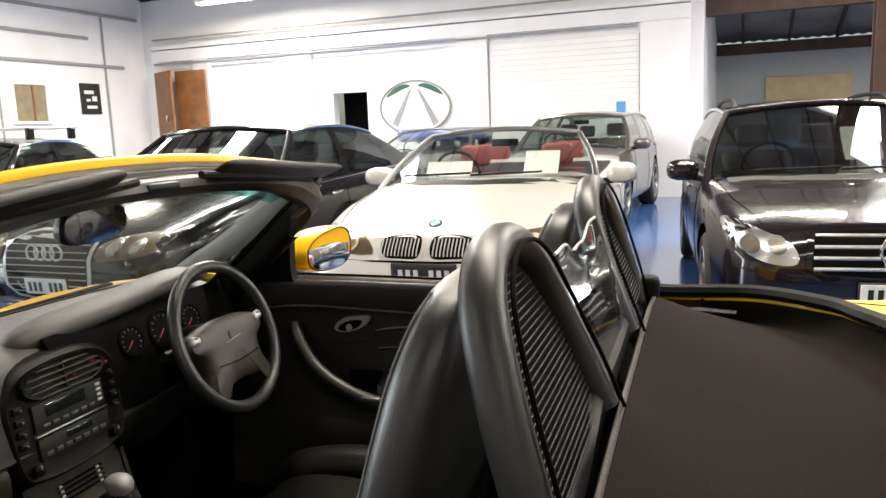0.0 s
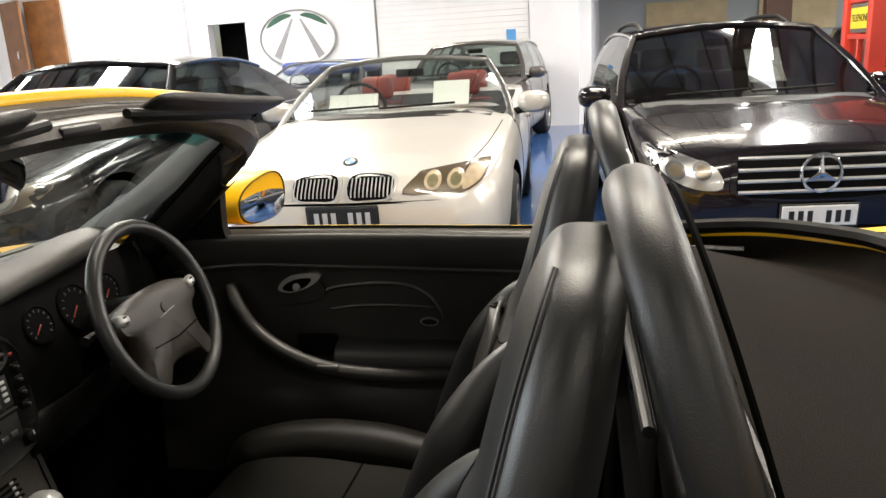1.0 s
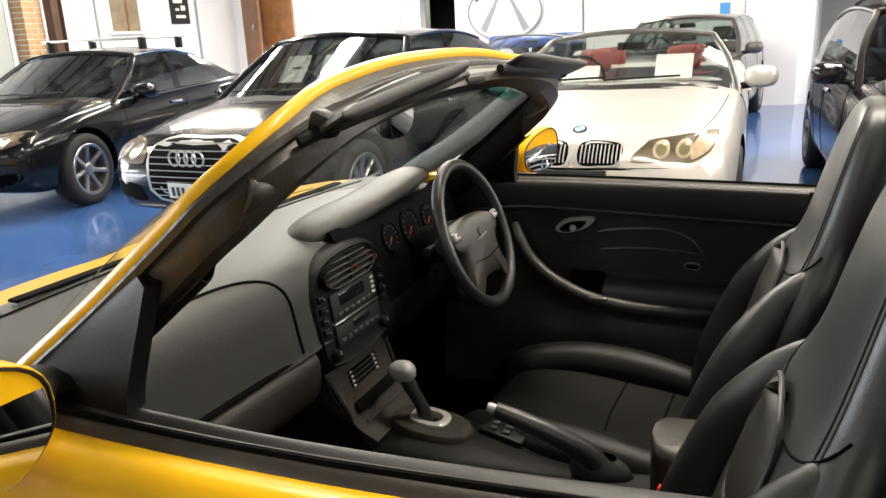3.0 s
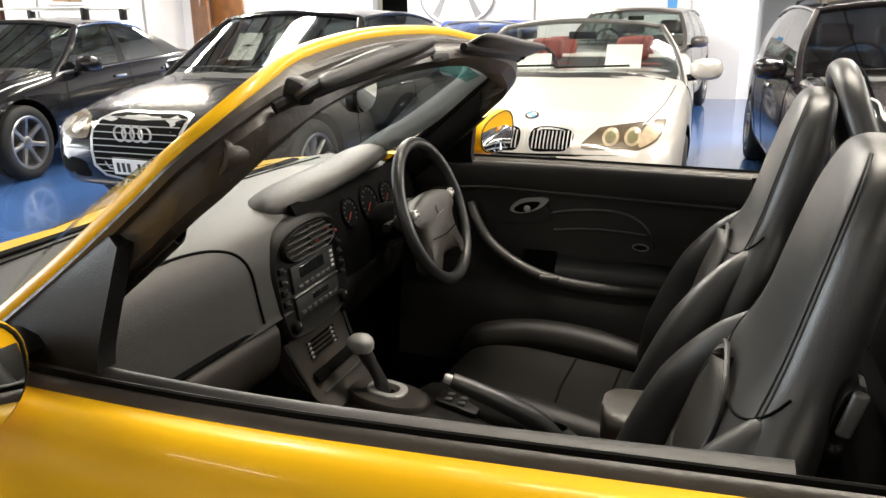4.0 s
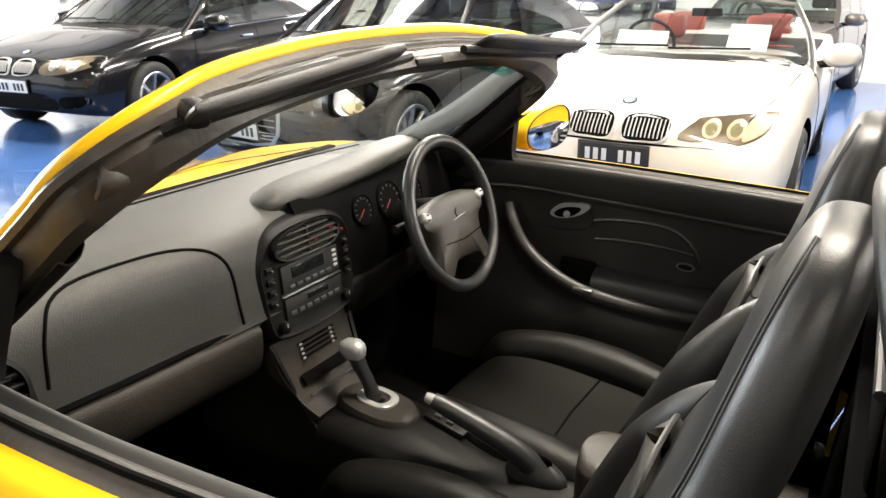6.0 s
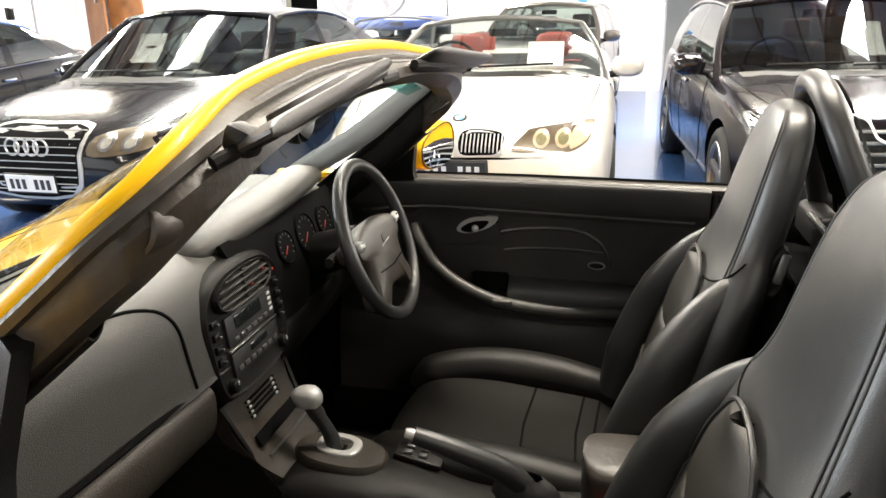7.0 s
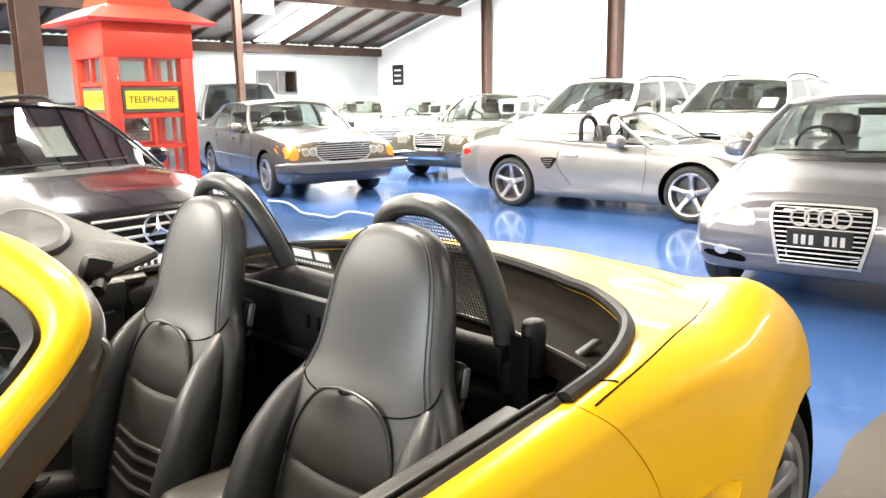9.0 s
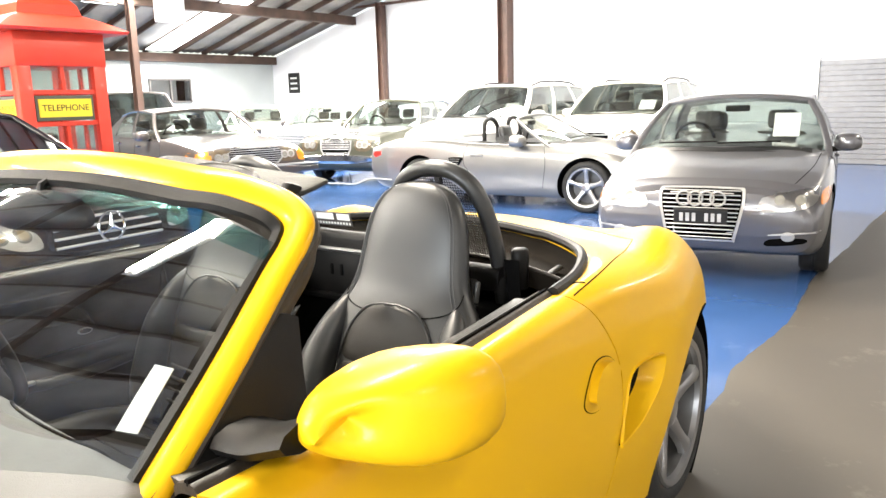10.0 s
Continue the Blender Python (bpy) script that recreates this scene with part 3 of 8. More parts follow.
    # inside
    g = np.array([[(u, f * wid(u) * 0.86, belt(u) + 0.03 + 0.006 * math.cos(2 * f) + (0.012 if u < u0 + 0.4 else -0.01)) for f in np.linspace(-1, 1, 9)] for u in np.linspace(u0 + 0.03, u3 - 0.06, 16)])
    part("cabin_lining", slab(g, (0, 0, -0.02)), M["plastic"], root)
    sm = M[S.get("seat", "tan_leather")]
    zse = belt(u0 + 1.0) - 0.12 + S.get("seat_up", 0.0)
    hs = H - zse - 0.40
    for y in (-0.36, 0.36):
        simple_seat(root, S.get("seat_u", u1 + 0.62), y, zse, sm, hs)
        if S.get("rear_seats", True):
            simple_seat(root, S.get("rear_u", u2 - 0.1 if not openc else u1 + 1.45), y, zse, sm, hs * 0.86)
    stw = moved(tube([(0, 0.18 * math.cos(a), 0.18 * math.sin(a)) for a in np.arange(24) * 2 * math.pi / 24], 0.014, 8, True), pose(u0 + 0.62, 0.36, belt(u0 + 0.6) + 0.06, 0, -22, 0))
    part("steering_wheel", stw, M["plastic"], root)
    part("interior_mirror", bm_pair(rbox(0.03, 0.22, 0.06, (u1 + 0.06, 0, H - 0.16), 0.012)), M["plastic"], root)
    # mirrors
    for sgn in (-1, 1):
        um, zm, ym = u0 + 0.38, belt(u0 + 0.4) + 0.06, wid(u0 + 0.4) * 0.95
        g = []
        for s, r in ((-0.10, 0.30), (-0.085, 0.7), (-0.04, 0.95), (0.02, 1.0), (0.07, 0.94)):
            g.append([(um + s, sgn * (ym + 0.115 + 0.115 * r * a), zm + 0.078 * r * b) for a, b in oval(0, 0, 1, 1, 14, 2.6)])
        cap = part("wing_mirror", skin(np.array(g), True, True), M[S.get("mirror", S["paint"])], root)
        part("mirror_glass", bm_pair(rbox(0.004, 0.19, 0.12, (um + 0.073, sgn * (ym + 0.115), zm), 0.03, 3)), M["mirror"], cap)
        part("mirror_arm", tube([(um, sgn * (ym - 0.06), zm - 0.07), (um, sgn * (ym + 0.06), zm - 0.05)], 0.025, 8), M["plastic"], cap)
    # front end
    for kind, outline, material, proud in S.get("front", []):
        for sgn in ((1, -1) if kind[0] == "2" else (1,)):
            o = [(sgn * a, b) for a, b in outline]
            if kind[1:] == "headlight":
                p = sk.drape(rounded(o, 3), "x+", -1.0, 0.007, 0.012)
                hl = part("headlight", p, M[material], root)
                c = np.mean(o, 0)
                ww = max(a for a, _ in o) - min(a for a, _ in o)
                hh = max(b for _, b in o) - min(b for _, b in o)
                for off in S.get("bulbs", (-0.22, 0.16)):
                    q = sk.drape(oval(c[0] + off * sgn * ww, c[1], hh * S.get("bulb_size", 0.34), hh * S.get("bulb_size", 0.34), 16), "x+", -1.0, 0.013, 0.004, 2)
                    part("bulb", q, M[S.get("lamps", ("satin", "bulb"))[0]], hl)
                    q = sk.drape(oval(c[0] + off * sgn * ww, c[1], hh * 0.65 * S.get("bulb_size", 0.34), hh * 0.65 * S.get("bulb_size", 0.34), 14), "x+", -1.0, 0.017, 0.002, 2)
                    part("projector", q, M[S.get("lamps", ("satin", "bulb"))[1]], hl)
                q = sk.drape(rounded(o, 3), "x+", -1.0, 0.024, 0.012)
                ln = part("lens", q, M["lamp_lens"], hl)
                ln.visible_shadow = False
            elif kind[1:] == "kidney":
                rim = sk.drape(rounded(o, 4), "x+", -1.0, 0.016, 0.02)
                g = part("grille", rim, M["bright_trim"], root, "chrome-rimmed kidney grille with dark upright bars")
                c = np.mean(o, 0)
                part("grille_recess", sk.drape(rounded([tuple(c + 0.87 * (np.array(p) - c)) for p in o], 4), "x+", -1.0, 0.018, 0.004), M["dark"], g)
                a0, a1 = min(a for a, _ in o), max(a for a, _ in o)
                b0, b1 = min(b for _, b in o), max(b for _, b in o)
                for k in range(11):
                    a = a0 + (a1 - a0) * (k + 1.2) / 12.4
                    ln = sk.line([(a, b0 + 0.022), (a, (b0 + b1) / 2), (a, b1 - 0.022)], "x+", -1.0, 0.0036, -0.02)
                    if ln:
                        part("grille_bar", ln, M["bright_trim"], g)
            elif kind[1:] == "bars":
                rim = sk.drape(rounded(o, 3), "x+", -1.0, 0.012, 0.02)
                g = part("grille", rim, M[S.get("rim_mat", "bright_trim")], root, "radiator grille with bright bars")
                c = np.mean(o, 0)
                ins = [tuple(c + 0.93 * (np.array(p) - c)) for p in o]
                part("grille_recess", sk.drape(rounded(ins, 3), "x+", -1.0, 0.015, 0.004), M["dark"], g)
                b0, b1 = min(b for _, b in ins), max(b for _, b in ins)
                for k in range(material):
                    b = b0 + (b1 - b0) * (k + 0.5) / material
                    # the grille's half width at this height
                    xs = [p[0] for p in catmull(np.array(ins), 6, True) if abs(p[1] - b) < (b1 - b0) / material]
                    if len(xs) < 2:
                        continue
                    a0, a1 = min(xs) * 0.97, max(xs) * 0.97
                    ln = sk.line([(a0, b), ((a0 + a1) / 2, b), (a1, b)], "x+", -1.0, proud * 0.62, -0.016)
                    if ln:
                        part("grille_bar", ln, M["bright_trim"], g)
            else:
                p = sk.drape(rounded(o, 3), "x+", -1.0, proud, 0.015)
                if p:
                    part(kind[1:], p, M[material], root)
    for a, z, r, material in S.get("rings", []):
        h = sk.at((-1, a, z), (1, 0, 0))
        if h:
            part("badge", moved(tube([(0, r * math.cos(t), r * math.sin(t)) for t in np.arange(20) * 2 * math.pi / 20], r * 0.14, 6, True), Matrix.Translation(h + Vector((-0.03, 0, 0)))), M["bright_trim"], root)
    if S.get("star"):
        z, r = S["star"]
        h = sk.at((-1, 0, z), (1, 0, 0)) + Vector((-0.035, 0, 0))
        sh = [tube([(0, r * math.cos(t), r * math.sin(t)) for t in np.arange(24) * 2 * math.pi / 24], r * 0.09, 6, True)]
        for k in range(3):
            t = math.pi / 2 + k * 2 * math.pi / 3
            sh.append(tube([(0, 0, 0), (0, 0.5 * r * math.cos(t), 0.5 * r * math.sin(t)), (0, r * math.cos(t), r * math.sin(t))], [r * 0.17, r * 0.10, r * 0.03], 6))
        part("badge", moved(join(*sh), Matrix.Translation(h)), M["chrome"], root, "chrome ring with three rays")
    if S.get("roundel"):
        uu, r = S["roundel"]
        h = sk.at((uu, 0, 3), (0, 0, -1)) or Vector((uu, 0, top(uu)))
        nrm = pose(h[0], 0, h[2], 0, -S.get("roundel_tilt", 28), 0)
        b = part("badge", moved(lathe([(0, 0.006), (r * 0.7, 0.006), (r * 0.72, 0.004), (r, 0.004), (r, -0.01), (0, -0.01)], 20, "z"), nrm), M["ink"], root)
        for k in range(4):
            t0 = k * math.pi / 2
            o = [(0, 0)] + [(r * 0.66 * math.cos(t0 + q), r * 0.66 * math.sin(t0 + q)) for q in np.linspace(0.03, math.pi / 2 - 0.03, 6)]
            part("badge_quarter", moved(prism(o, 0.002, "z", 0.0065), nrm), M["plate_white" if k % 2 else "sign_blue"], b)
    if "plate" in S:
        z = S["plate"]
        h = sk.at((-1, 0, z), (1, 0, 0))
        number_plate(root, h[0] - 0.018, z, 0, S.get("plate_mat", "plate_white"))
    for o, material in S.get("tail", []):
        for sgn in (1, -1):
            p = sk.drape(rounded([(sgn * a, b) for a, b in o], 3), "x-", L + 1, 0.004, 0.02)
            if p:
                part("tail_light", p, M[material], root)
    # door gaps and handles
    for sgn, way in ((-1, "y+"), (1, "y-")):
        start = sgn * (W + 0.5)
        for pts in S.get("gaps", []):
            ln = sk.line(pts, way, start, 0.0035)
            if ln:
                part("door_gap", ln, M["dark"], root)
        for u, z in S.get("handles", []):
            h = sk.at((u, start, z), (0, -sgn, 0))
            if h:
                part("door_handle", bm_pair(rbox(0.19, 0.03, 0.03, (u, h[1] + sgn * 0.014, z), 0.012)), M["chrome"] if S.get("chrome") else paint, root)
        if S.get("strip"):
            zs, mt = S["strip"]
            ln = sk.line([(uf + R + 0.1, zs), ((uf + ur) / 2, zs), (ur - R - 0.1, zs)], way, start, 0.018)
            if ln:
                part("side_strip", ln, M[mt], root)
    for y0 in (0.05, 0.55):
        pw = [(u0 - 0.16 + 0.06 * abs(y0 - t), y0 - t, top(u0 - 0.1) + 0.035 + 0.03 * t) for t in np.linspace(0, 0.5, 5)]
        part("wiper", tube(pw, 0.008, 6), M["plastic"], root)
    if S.get("gap_hood"):
        for sgn in (-1, 1):
            ln = sk.line([(u, sgn * a) for u, a in S["gap_hood"]], "z-", 3.0, 0.003)
            if ln:
                part("bonnet_gap", ln, M["dark"], root)
    return root


def price_sheet(m, w=0.30, h=0.21):
    """A paper notice lying against a windscreen."""
    g = np.array([[(0.02 * math.sin(2.2 * a), w * (b - 0.5), h * a) for b in np.linspace(0, 1, 6)] for a in np.linspace(0, 1, 5)])
    ob = part("price_sheet", slab(g, (0.0012, 0, 0)), M["paper"])
    ob.matrix_world = m
    tagged(ob, "white paper price sheet behind a windscreen", "paper sheet", "price sheets")
    return ob


# ---- the building ----
X0, X1, Y0, Y1, YB, XC = -13.6, 17.0, -8.0, 17.9, 12.6, 1.47   # ends, sides, nearer back wall and its corner


def slab_box(name, x0, x1, y0, y1, z0, z1, material, label="", category="", kind="structure", bev=0.0):
    ob = part(name, bm_pair(rbox(x1 - x0, y1 - y0, z1 - z0, ((x0 + x1) / 2, (y0 + y1) / 2, (z0 + z1) / 2), bev, 1)), M[material])
    return tagged(ob, label, category, "", kind)


slab_box("floor", X0 - 0.3, X1 + 0.3, Y0 - 0.3, Y1 + 0.3, -0.3, 0.0, "floor_blue", "glossy blue painted concrete floor", "floor")
# bare concrete aisle
edge_rnd = random.Random(5)
AISLE = [(X1, -0.35), (9.0, -0.38), (6.4, -0.42), (5.3, -0.53), (4.3, -0.5), (3.9, -0.56), (3.3, -0.60), (2.2, -0.72), (-3.0, -0.9), (X0, -1.0)]
aisle_line = []
for (xa, ya), (xb, yb) in zip(AISLE, AISLE[1:]):
    n = max(1, int(math.hypot(xb - xa, yb - ya) / 0.09))
    for k in range(n):
        wob = edge_rnd.gauss(0, 0.004) + 0.010 * math.sin(2.1 * (xa + (xb - xa) * k / n)) if k else 0.0
        aisle_line.append((xa + (xb - xa) * k / n + 0.4 * wob, ya + (yb - ya) * k / n + wob))
aisle = part("floor_aisle", prism([(X0, Y0), (X1, Y0)] + aisle_line + AISLE[-1:], 0.004, "z", 0.0005), M["floor_grey"])
tagged(aisle, "bare grey concrete aisle beside the blue floor", "floor", "", "structure")


def gable(name, x, t, material, hole=None):
    o = [(Y0, 0), (Y1, 0), (Y1, roof_z(Y1)), (RIDGE_Y, roof_z(RIDGE_Y)), (Y0, roof_z(Y0))]
    if hole:
        a, b, h = hole
        o = [(Y0, 0), (a, 0), (a, h), (b, h), (b, 0), (Y1, 0)] + o[2:]
    ob = part(name, prism(o, t, "x", x), M[material])
    return tagged(ob, "white painted gable wall", "wall", "", "structure")


gable("wall_east", X1, 0.2, "wall_white")
gable("wall_west", X0 - 0.2, 0.2, "wall_white", (-4.3, 2.3, 3.8))
slab_box("wall_south", X0, X1, Y0 - 0.2, Y0, 0, roof_z(Y0), "wall_white", "plain white wall", "wall")
slab_box("wall_north", XC, X1, Y1, Y1 + 0.2, 0, roof_z(Y1) + 0.02, "wall_grey", "grey-blue painted back wall", "wall")
slab_box("wall_return", XC - 0.2, XC, YB + 0.02, Y1, 0, 4.2, "wall_white", "white wall end of the inner bay", "wall")
# the nearer back wall, with its hatch, pilasters, beam and roller shutter
HX0, HX1, HZ0, HZ1 = -5.63, -4.87, 1.30, 2.10
XW = -10.4
o_wall = [slab_box("wall_inner", XW, HX0, YB, YB + 0.2, 0, roof_z(YB), "wall_white", "white painted masonry wall", "wall"),
          slab_box("wall_inner_b", HX1, XC - 0.2, YB, YB + 0.2, 0, roof_z(YB), "wall_white", "white painted masonry wall", "wall"),
          slab_box("wall_inner_c", HX0, HX1, YB + 0.002, YB + 0.2, 0, HZ0, "wall_white", "white painted masonry wall below a hatch", "wall"),
          slab_box("wall_inner_d", HX0, HX1, YB + 0.002, YB + 0.2, HZ1, roof_z(YB), "wall_white", "white painted masonry wall over a hatch", "wall")]
slab_box("wall_hatch_back", HX0 - 0.1, HX1 + 0.1, YB + 0.6, YB + 0.65, 1.0, 2.4, "dark", "dark room behind the hatch", "wall")
slab_box("trim_hatch_frame", HX0 - 0.06, HX0, YB - 0.03, YB + 0.02, HZ0, HZ1 + 0.06, "wall_white", "white hatch frame", "frame")
slab_box("trim_hatch_head", HX0, HX1 + 0.06, YB - 0.03, YB + 0.02, HZ1, HZ1 + 0.06, "wall_white", "white hatch frame", "frame")
slab_box("wall_west_inner", XW - 0.2, XW, 3.5, YB + 0.2, 0, 5.5, "wall_white", "white painted side wall", "wall")
for x0, x1 in ((-9.0, -8.6), (-6.75, -6.05), (-2.9, -2.3), (0.45, XC - 0.2)):
    slab_box("trim_pilaster", x0, x1, YB - 0.12, YB - 0.001, 0, 2.98, "wall_white", "white painted pilaster", "pilaster")
slab_box("trim_beam", XW + 0.3, XC - 0.2, YB - 0.14, YB - 0.001, 2.98, 3.22, "wall_white", "white painted concrete beam", "beam")
slab_box("trim_ledge", XW + 0.3, XC - 0.2, YB - 0.20, YB - 0.001, 3.24, 3.30, "wall_white", "white ledge", "ledge")
for z in (2.93, 3.45):
    ob = part("conduit", tube([(XW + 0.4, YB - 0.16, z), (-3, YB - 0.16, z), (0.4, YB - 0.16, z)], 0.02, 8), M["conduit"])
    tagged(ob, "grey cable conduit along a white wall", "conduit", "conduits")
for x in (-1.9, -1.7):
    ob = part("pipe", tube([(x - 1.0, YB - 0.04, 0.3), (x - 1.0, YB - 0.04, 2.9)], 0.018, 8), M["fitting"])
    tagged(ob, "thin white pipe up a wall", "pipe", "conduits")
# roller shutter
shutter = thing("roller_shutter", pose(-0.92, YB - 0.05, 0), "white slatted roller shutter, closed", "shutter")
for k in range(28):
    part("slat", bm_pair(rbox(2.7, 0.03, 0.0985, (0, 0, 0.05 + k * 0.1), 0.004, 1)), M["wall_white"], shutter)
# side wall: conduits, framed picture, window, brown door in the corner
for z, a, b in ((2.86, 4.0, 11.9), (3.4, 6.0, 11.0), (3.9, 4.0, 12.4)):
    ob = part("conduit", tube([(XW + 0.03, a, z), (XW + 0.03, (a + b) / 2, z + 0.02), (XW + 0.03, b, z)], 0.035, 8), M["conduit"])
    tagged(ob, "grey cable conduit along a white wall", "conduit", "conduits")
for y in (8.85, 11.4):
    ob = part("pipe", tube([(XW + 0.03, y, 0.2), (XW + 0.03, y, 3.9)], 0.022, 8), M["conduit"])
    tagged(ob, "grey pipe up a white wall", "pipe", "conduits")
door = thing("door_1", pose(XW + 0.35, YB - 0.35, 0, 0, 0, 0), "tall brown timber door standing open in a corner", "door", "", "structure")
part("door_leaf", bm_pair(rbox(0.9, 0.05, 2.75, (0.42, 0.0, 1.38), 0.006, 1, (0, 0, -28))), M["timber"], door)
part("door_leaf", bm_pair(rbox(0.8, 0.05, 2.75, (1.05, 0.12, 1.38), 0.006, 1)), M["timber"], door)
part("door_handle", bm_pair(rbox(0.03, 0.08, 0.14, (0.62, -0.2, 1.75), 0.008, 1)), M["satin"], door)
pic = thing("wall_sign", pose(XW + 0.02, 10.93, 1.94), "black wall sign with pale lettering shapes", "sign")
part("board", bm_pair(rbox(0.04, 0.5, 0.62, (0, 0, 0.25), 0.006, 1)), M["ink"], pic)
for dy, dz, sy, sz in ((-0.05, 0.38, 0.24, 0.07), (0.08, 0.25, 0.12, 0.10), (-0.08, 0.22, 0.10, 0.05), (0.0, 0.08, 0.26, 0.06)):
    part("sign_bar", bm_pair(rbox(0.01, sy, sz, (0.024, dy, dz), 0.002, 1)), M["plate_white"], pic)
win = thing("window_1", pose(XW + 0.02, 9.5, 1.72), "small timber-lined window in a white wall", "window", "", "structure")
part("window_frame", bm_pair(rbox(0.06, 0.78, 0.07, (0, 0, 0.74), 0.006, 1)), M["wall_white"], win)
part("window_sill", bm_pair(rbox(0.12, 0.84, 0.05, (0, 0, 0.0), 0.006, 1)), M["wall_white"], win)
for dy in (-0.37, 0.37):
    part("window_frame", bm_pair(rbox(0.06, 0.06, 0.68, (0, dy, 0.365), 0.006, 1)), M["wall_white"], win)
part("mullion", bm_pair(rbox(0.04, 0.04, 0.68, (0, 0.06, 0.365), 0.004, 1)), M["timber"], win)
part("blind", bm_pair(rbox(0.02, 0.70, 0.68, (-0.008, 0, 0.365), 0.0, 1)), M["blind"], win)
# grey-blue door with a small sign and a paper notice, beside a brick pier
d2 = thing("door_2", pose(XW + 0.02, 6.62, 0), "flat grey-blue painted door in a white wall", "door", "", "structure")
part("door_leaf", bm_pair(rbox(0.05, 0.86, 2.34, (0, 0, 1.18), 0.006, 1)), M["wall_grey"], d2)
for dy in (-0.47, 0.47):
    part("door_frame", bm_pair(rbox(0.09, 0.07, 2.42, (0, dy, 1.21), 0.005, 1)), M["wall_white"], d2)
part("door_frame", bm_pair(rbox(0.09, 0.87, 0.07, (0, 0, 2.39), 0.005, 1)), M["wall_white"], d2)
part("door_handle", bm_pair(rbox(0.07, 0.13, 0.03, (0.05, -0.34, 1.05), 0.008, 1)), M["satin"], d2)
sg = thing("door_sign", pose(XW + 0.055, 6.84, 2.16), "small black sign with one pale line on a door", "sign")
part("board", bm_pair(rbox(0.012, 0.27, 0.15, (0, 0, 0.0), 0.002, 1)), M["ink"], sg)
part("sign_bar", bm_pair(rbox(0.006, 0.19, 0.035, (0.008, 0, 0.01), 0.001, 1)), M["plate_white"], sg)
nt_ = part("paper_notice", bm_pair(rbox(0.006, 0.21, 0.37, (XW + 0.052, 6.60, 1.75), 0.001, 1)), M["plate_white"])
tagged(nt_, "white paper notice taped to a door", "notice")
for z in (2.15, 2.48):
    rn = part("red_notice", bm_pair(rbox(0.012, 0.11, 0.20, (XW + 0.008, 7.93, z), 0.002, 1)), M["red_button"])
    tagged(rn, "small red safety notice on a white wall", "notice", "red notices")
# oval wall sign with a painted road
osn = thing("oval_sign", pose(-3.82, YB - 0.03, 1.75), "white oval wall sign with green hills and a road", "sign")
part("board", moved(prism(oval(0, 0, 0.74, 0.50, 40), 0.04, "y", -0.02), Matrix.Identity(4)), M["fitting"], osn)
part("rim", tube([(a, -0.03, b) for a, b in oval(0, 0, 0.74, 0.50, 40)], 0.018, 6, True), M["conduit"], osn)
for sgn in (-1, 1):
    part("hill", prism(rounded([(sgn * 0.60, 0.20), (sgn * 0.45, 0.36), (sgn * 0.22, 0.44), (sgn * 0.08, 0.40), (sgn * 0.28, 0.33)], 3), 0.006, "y", -0.028), M["sign_green"], osn)
    part("verge", prism([(sgn * 0.06, 0.34), (sgn * 0.10, 0.34), (sgn * 0.50, -0.30), (sgn * 0.38, -0.38)], 0.005, "y", -0.027), M["conduit"], osn)
bs = part("blue_notice", bm_pair(rbox(0.16, 0.012, 0.24, (0.12, YB - 0.072, 1.55), 0.002, 1)), M["sign_blue"])
tagged(bs, "small blue notice on a white wall", "notice")

# tan brick pier beside the grey-blue door
pier = thing("brick_pier", pose(XW + 0.16, 7.36, 0), "tan face-brick pier against a white wall", "pier", "", "structure")
part("mortar", bm_pair(rbox(0.28, 0.33, 3.9, (0, 0, 1.95), 0, 1)), M["wall_white"], pier)
for half in (False, True):
    me = None
    for k in range(44):
        side = 1 if k % 2 else -1
        ob = part("brick", me or bm_pair(rbox(0.30, 0.108 if half else 0.218, 0.076, (0, 0, 0), 0.004, 1)), M["brick"], pier)
        me = ob.data
        ob.location = (0, side * (-0.1175 if half else 0.0575), 0.05 + k * 0.086)

# roof: sheeting, rafters, beams
ys = np.linspace(Y0 - 0.2, Y1 + 0.2, 60)
rg = []
for k, x in enumerate(np.arange(X0 - 0.2, X1 + 0.3, 0.11)):
    rg.append([(x, y, roof_z(y) + 0.16 + (0.018 if k % 2 else -0.018)) for y in (Y0 - 0.2, RIDGE_Y, Y1 + 0.2)])
tagged(part("ceiling", skin(np.array(rg)), M["roof_sheet"]), "pale corrugated roof sheeting seen from below", "ceiling", "", "structure")
rafter_n = thing("roof_frame", pose(0, 0, 0), "dark timber rafters under a sheet roof", "roof frame", "", "structure")
for x in np.arange(X0 + 0.4, X1, 0.95):
    for y0, y1 in ((RIDGE_Y, Y1), (RIDGE_Y, Y0)):
        d = 1 if y1 > y0 else -1
        v, f = prism([(y0, roof_z(y0)), (y1, roof_z(y1)), (y1, roof_z(y1) + 0.13), (y0, roof_z(y0) + 0.13)], 0.055, "x", x)
        part("rafter", (v, f), M["beam"], rafter_n)
for y in (EAVE_Y - 0.15, 14.2, 10.6, 7.0, RIDGE_Y):
    z = roof_z(y)
    xs0 = XC if y > YB else X0
    part("purlin", bm_pair(rbox(X1 - xs0, 0.16, 0.24, ((X1 + xs0) / 2, y, z - 0.12), 0.01, 1)), M["beam"], rafter_n)
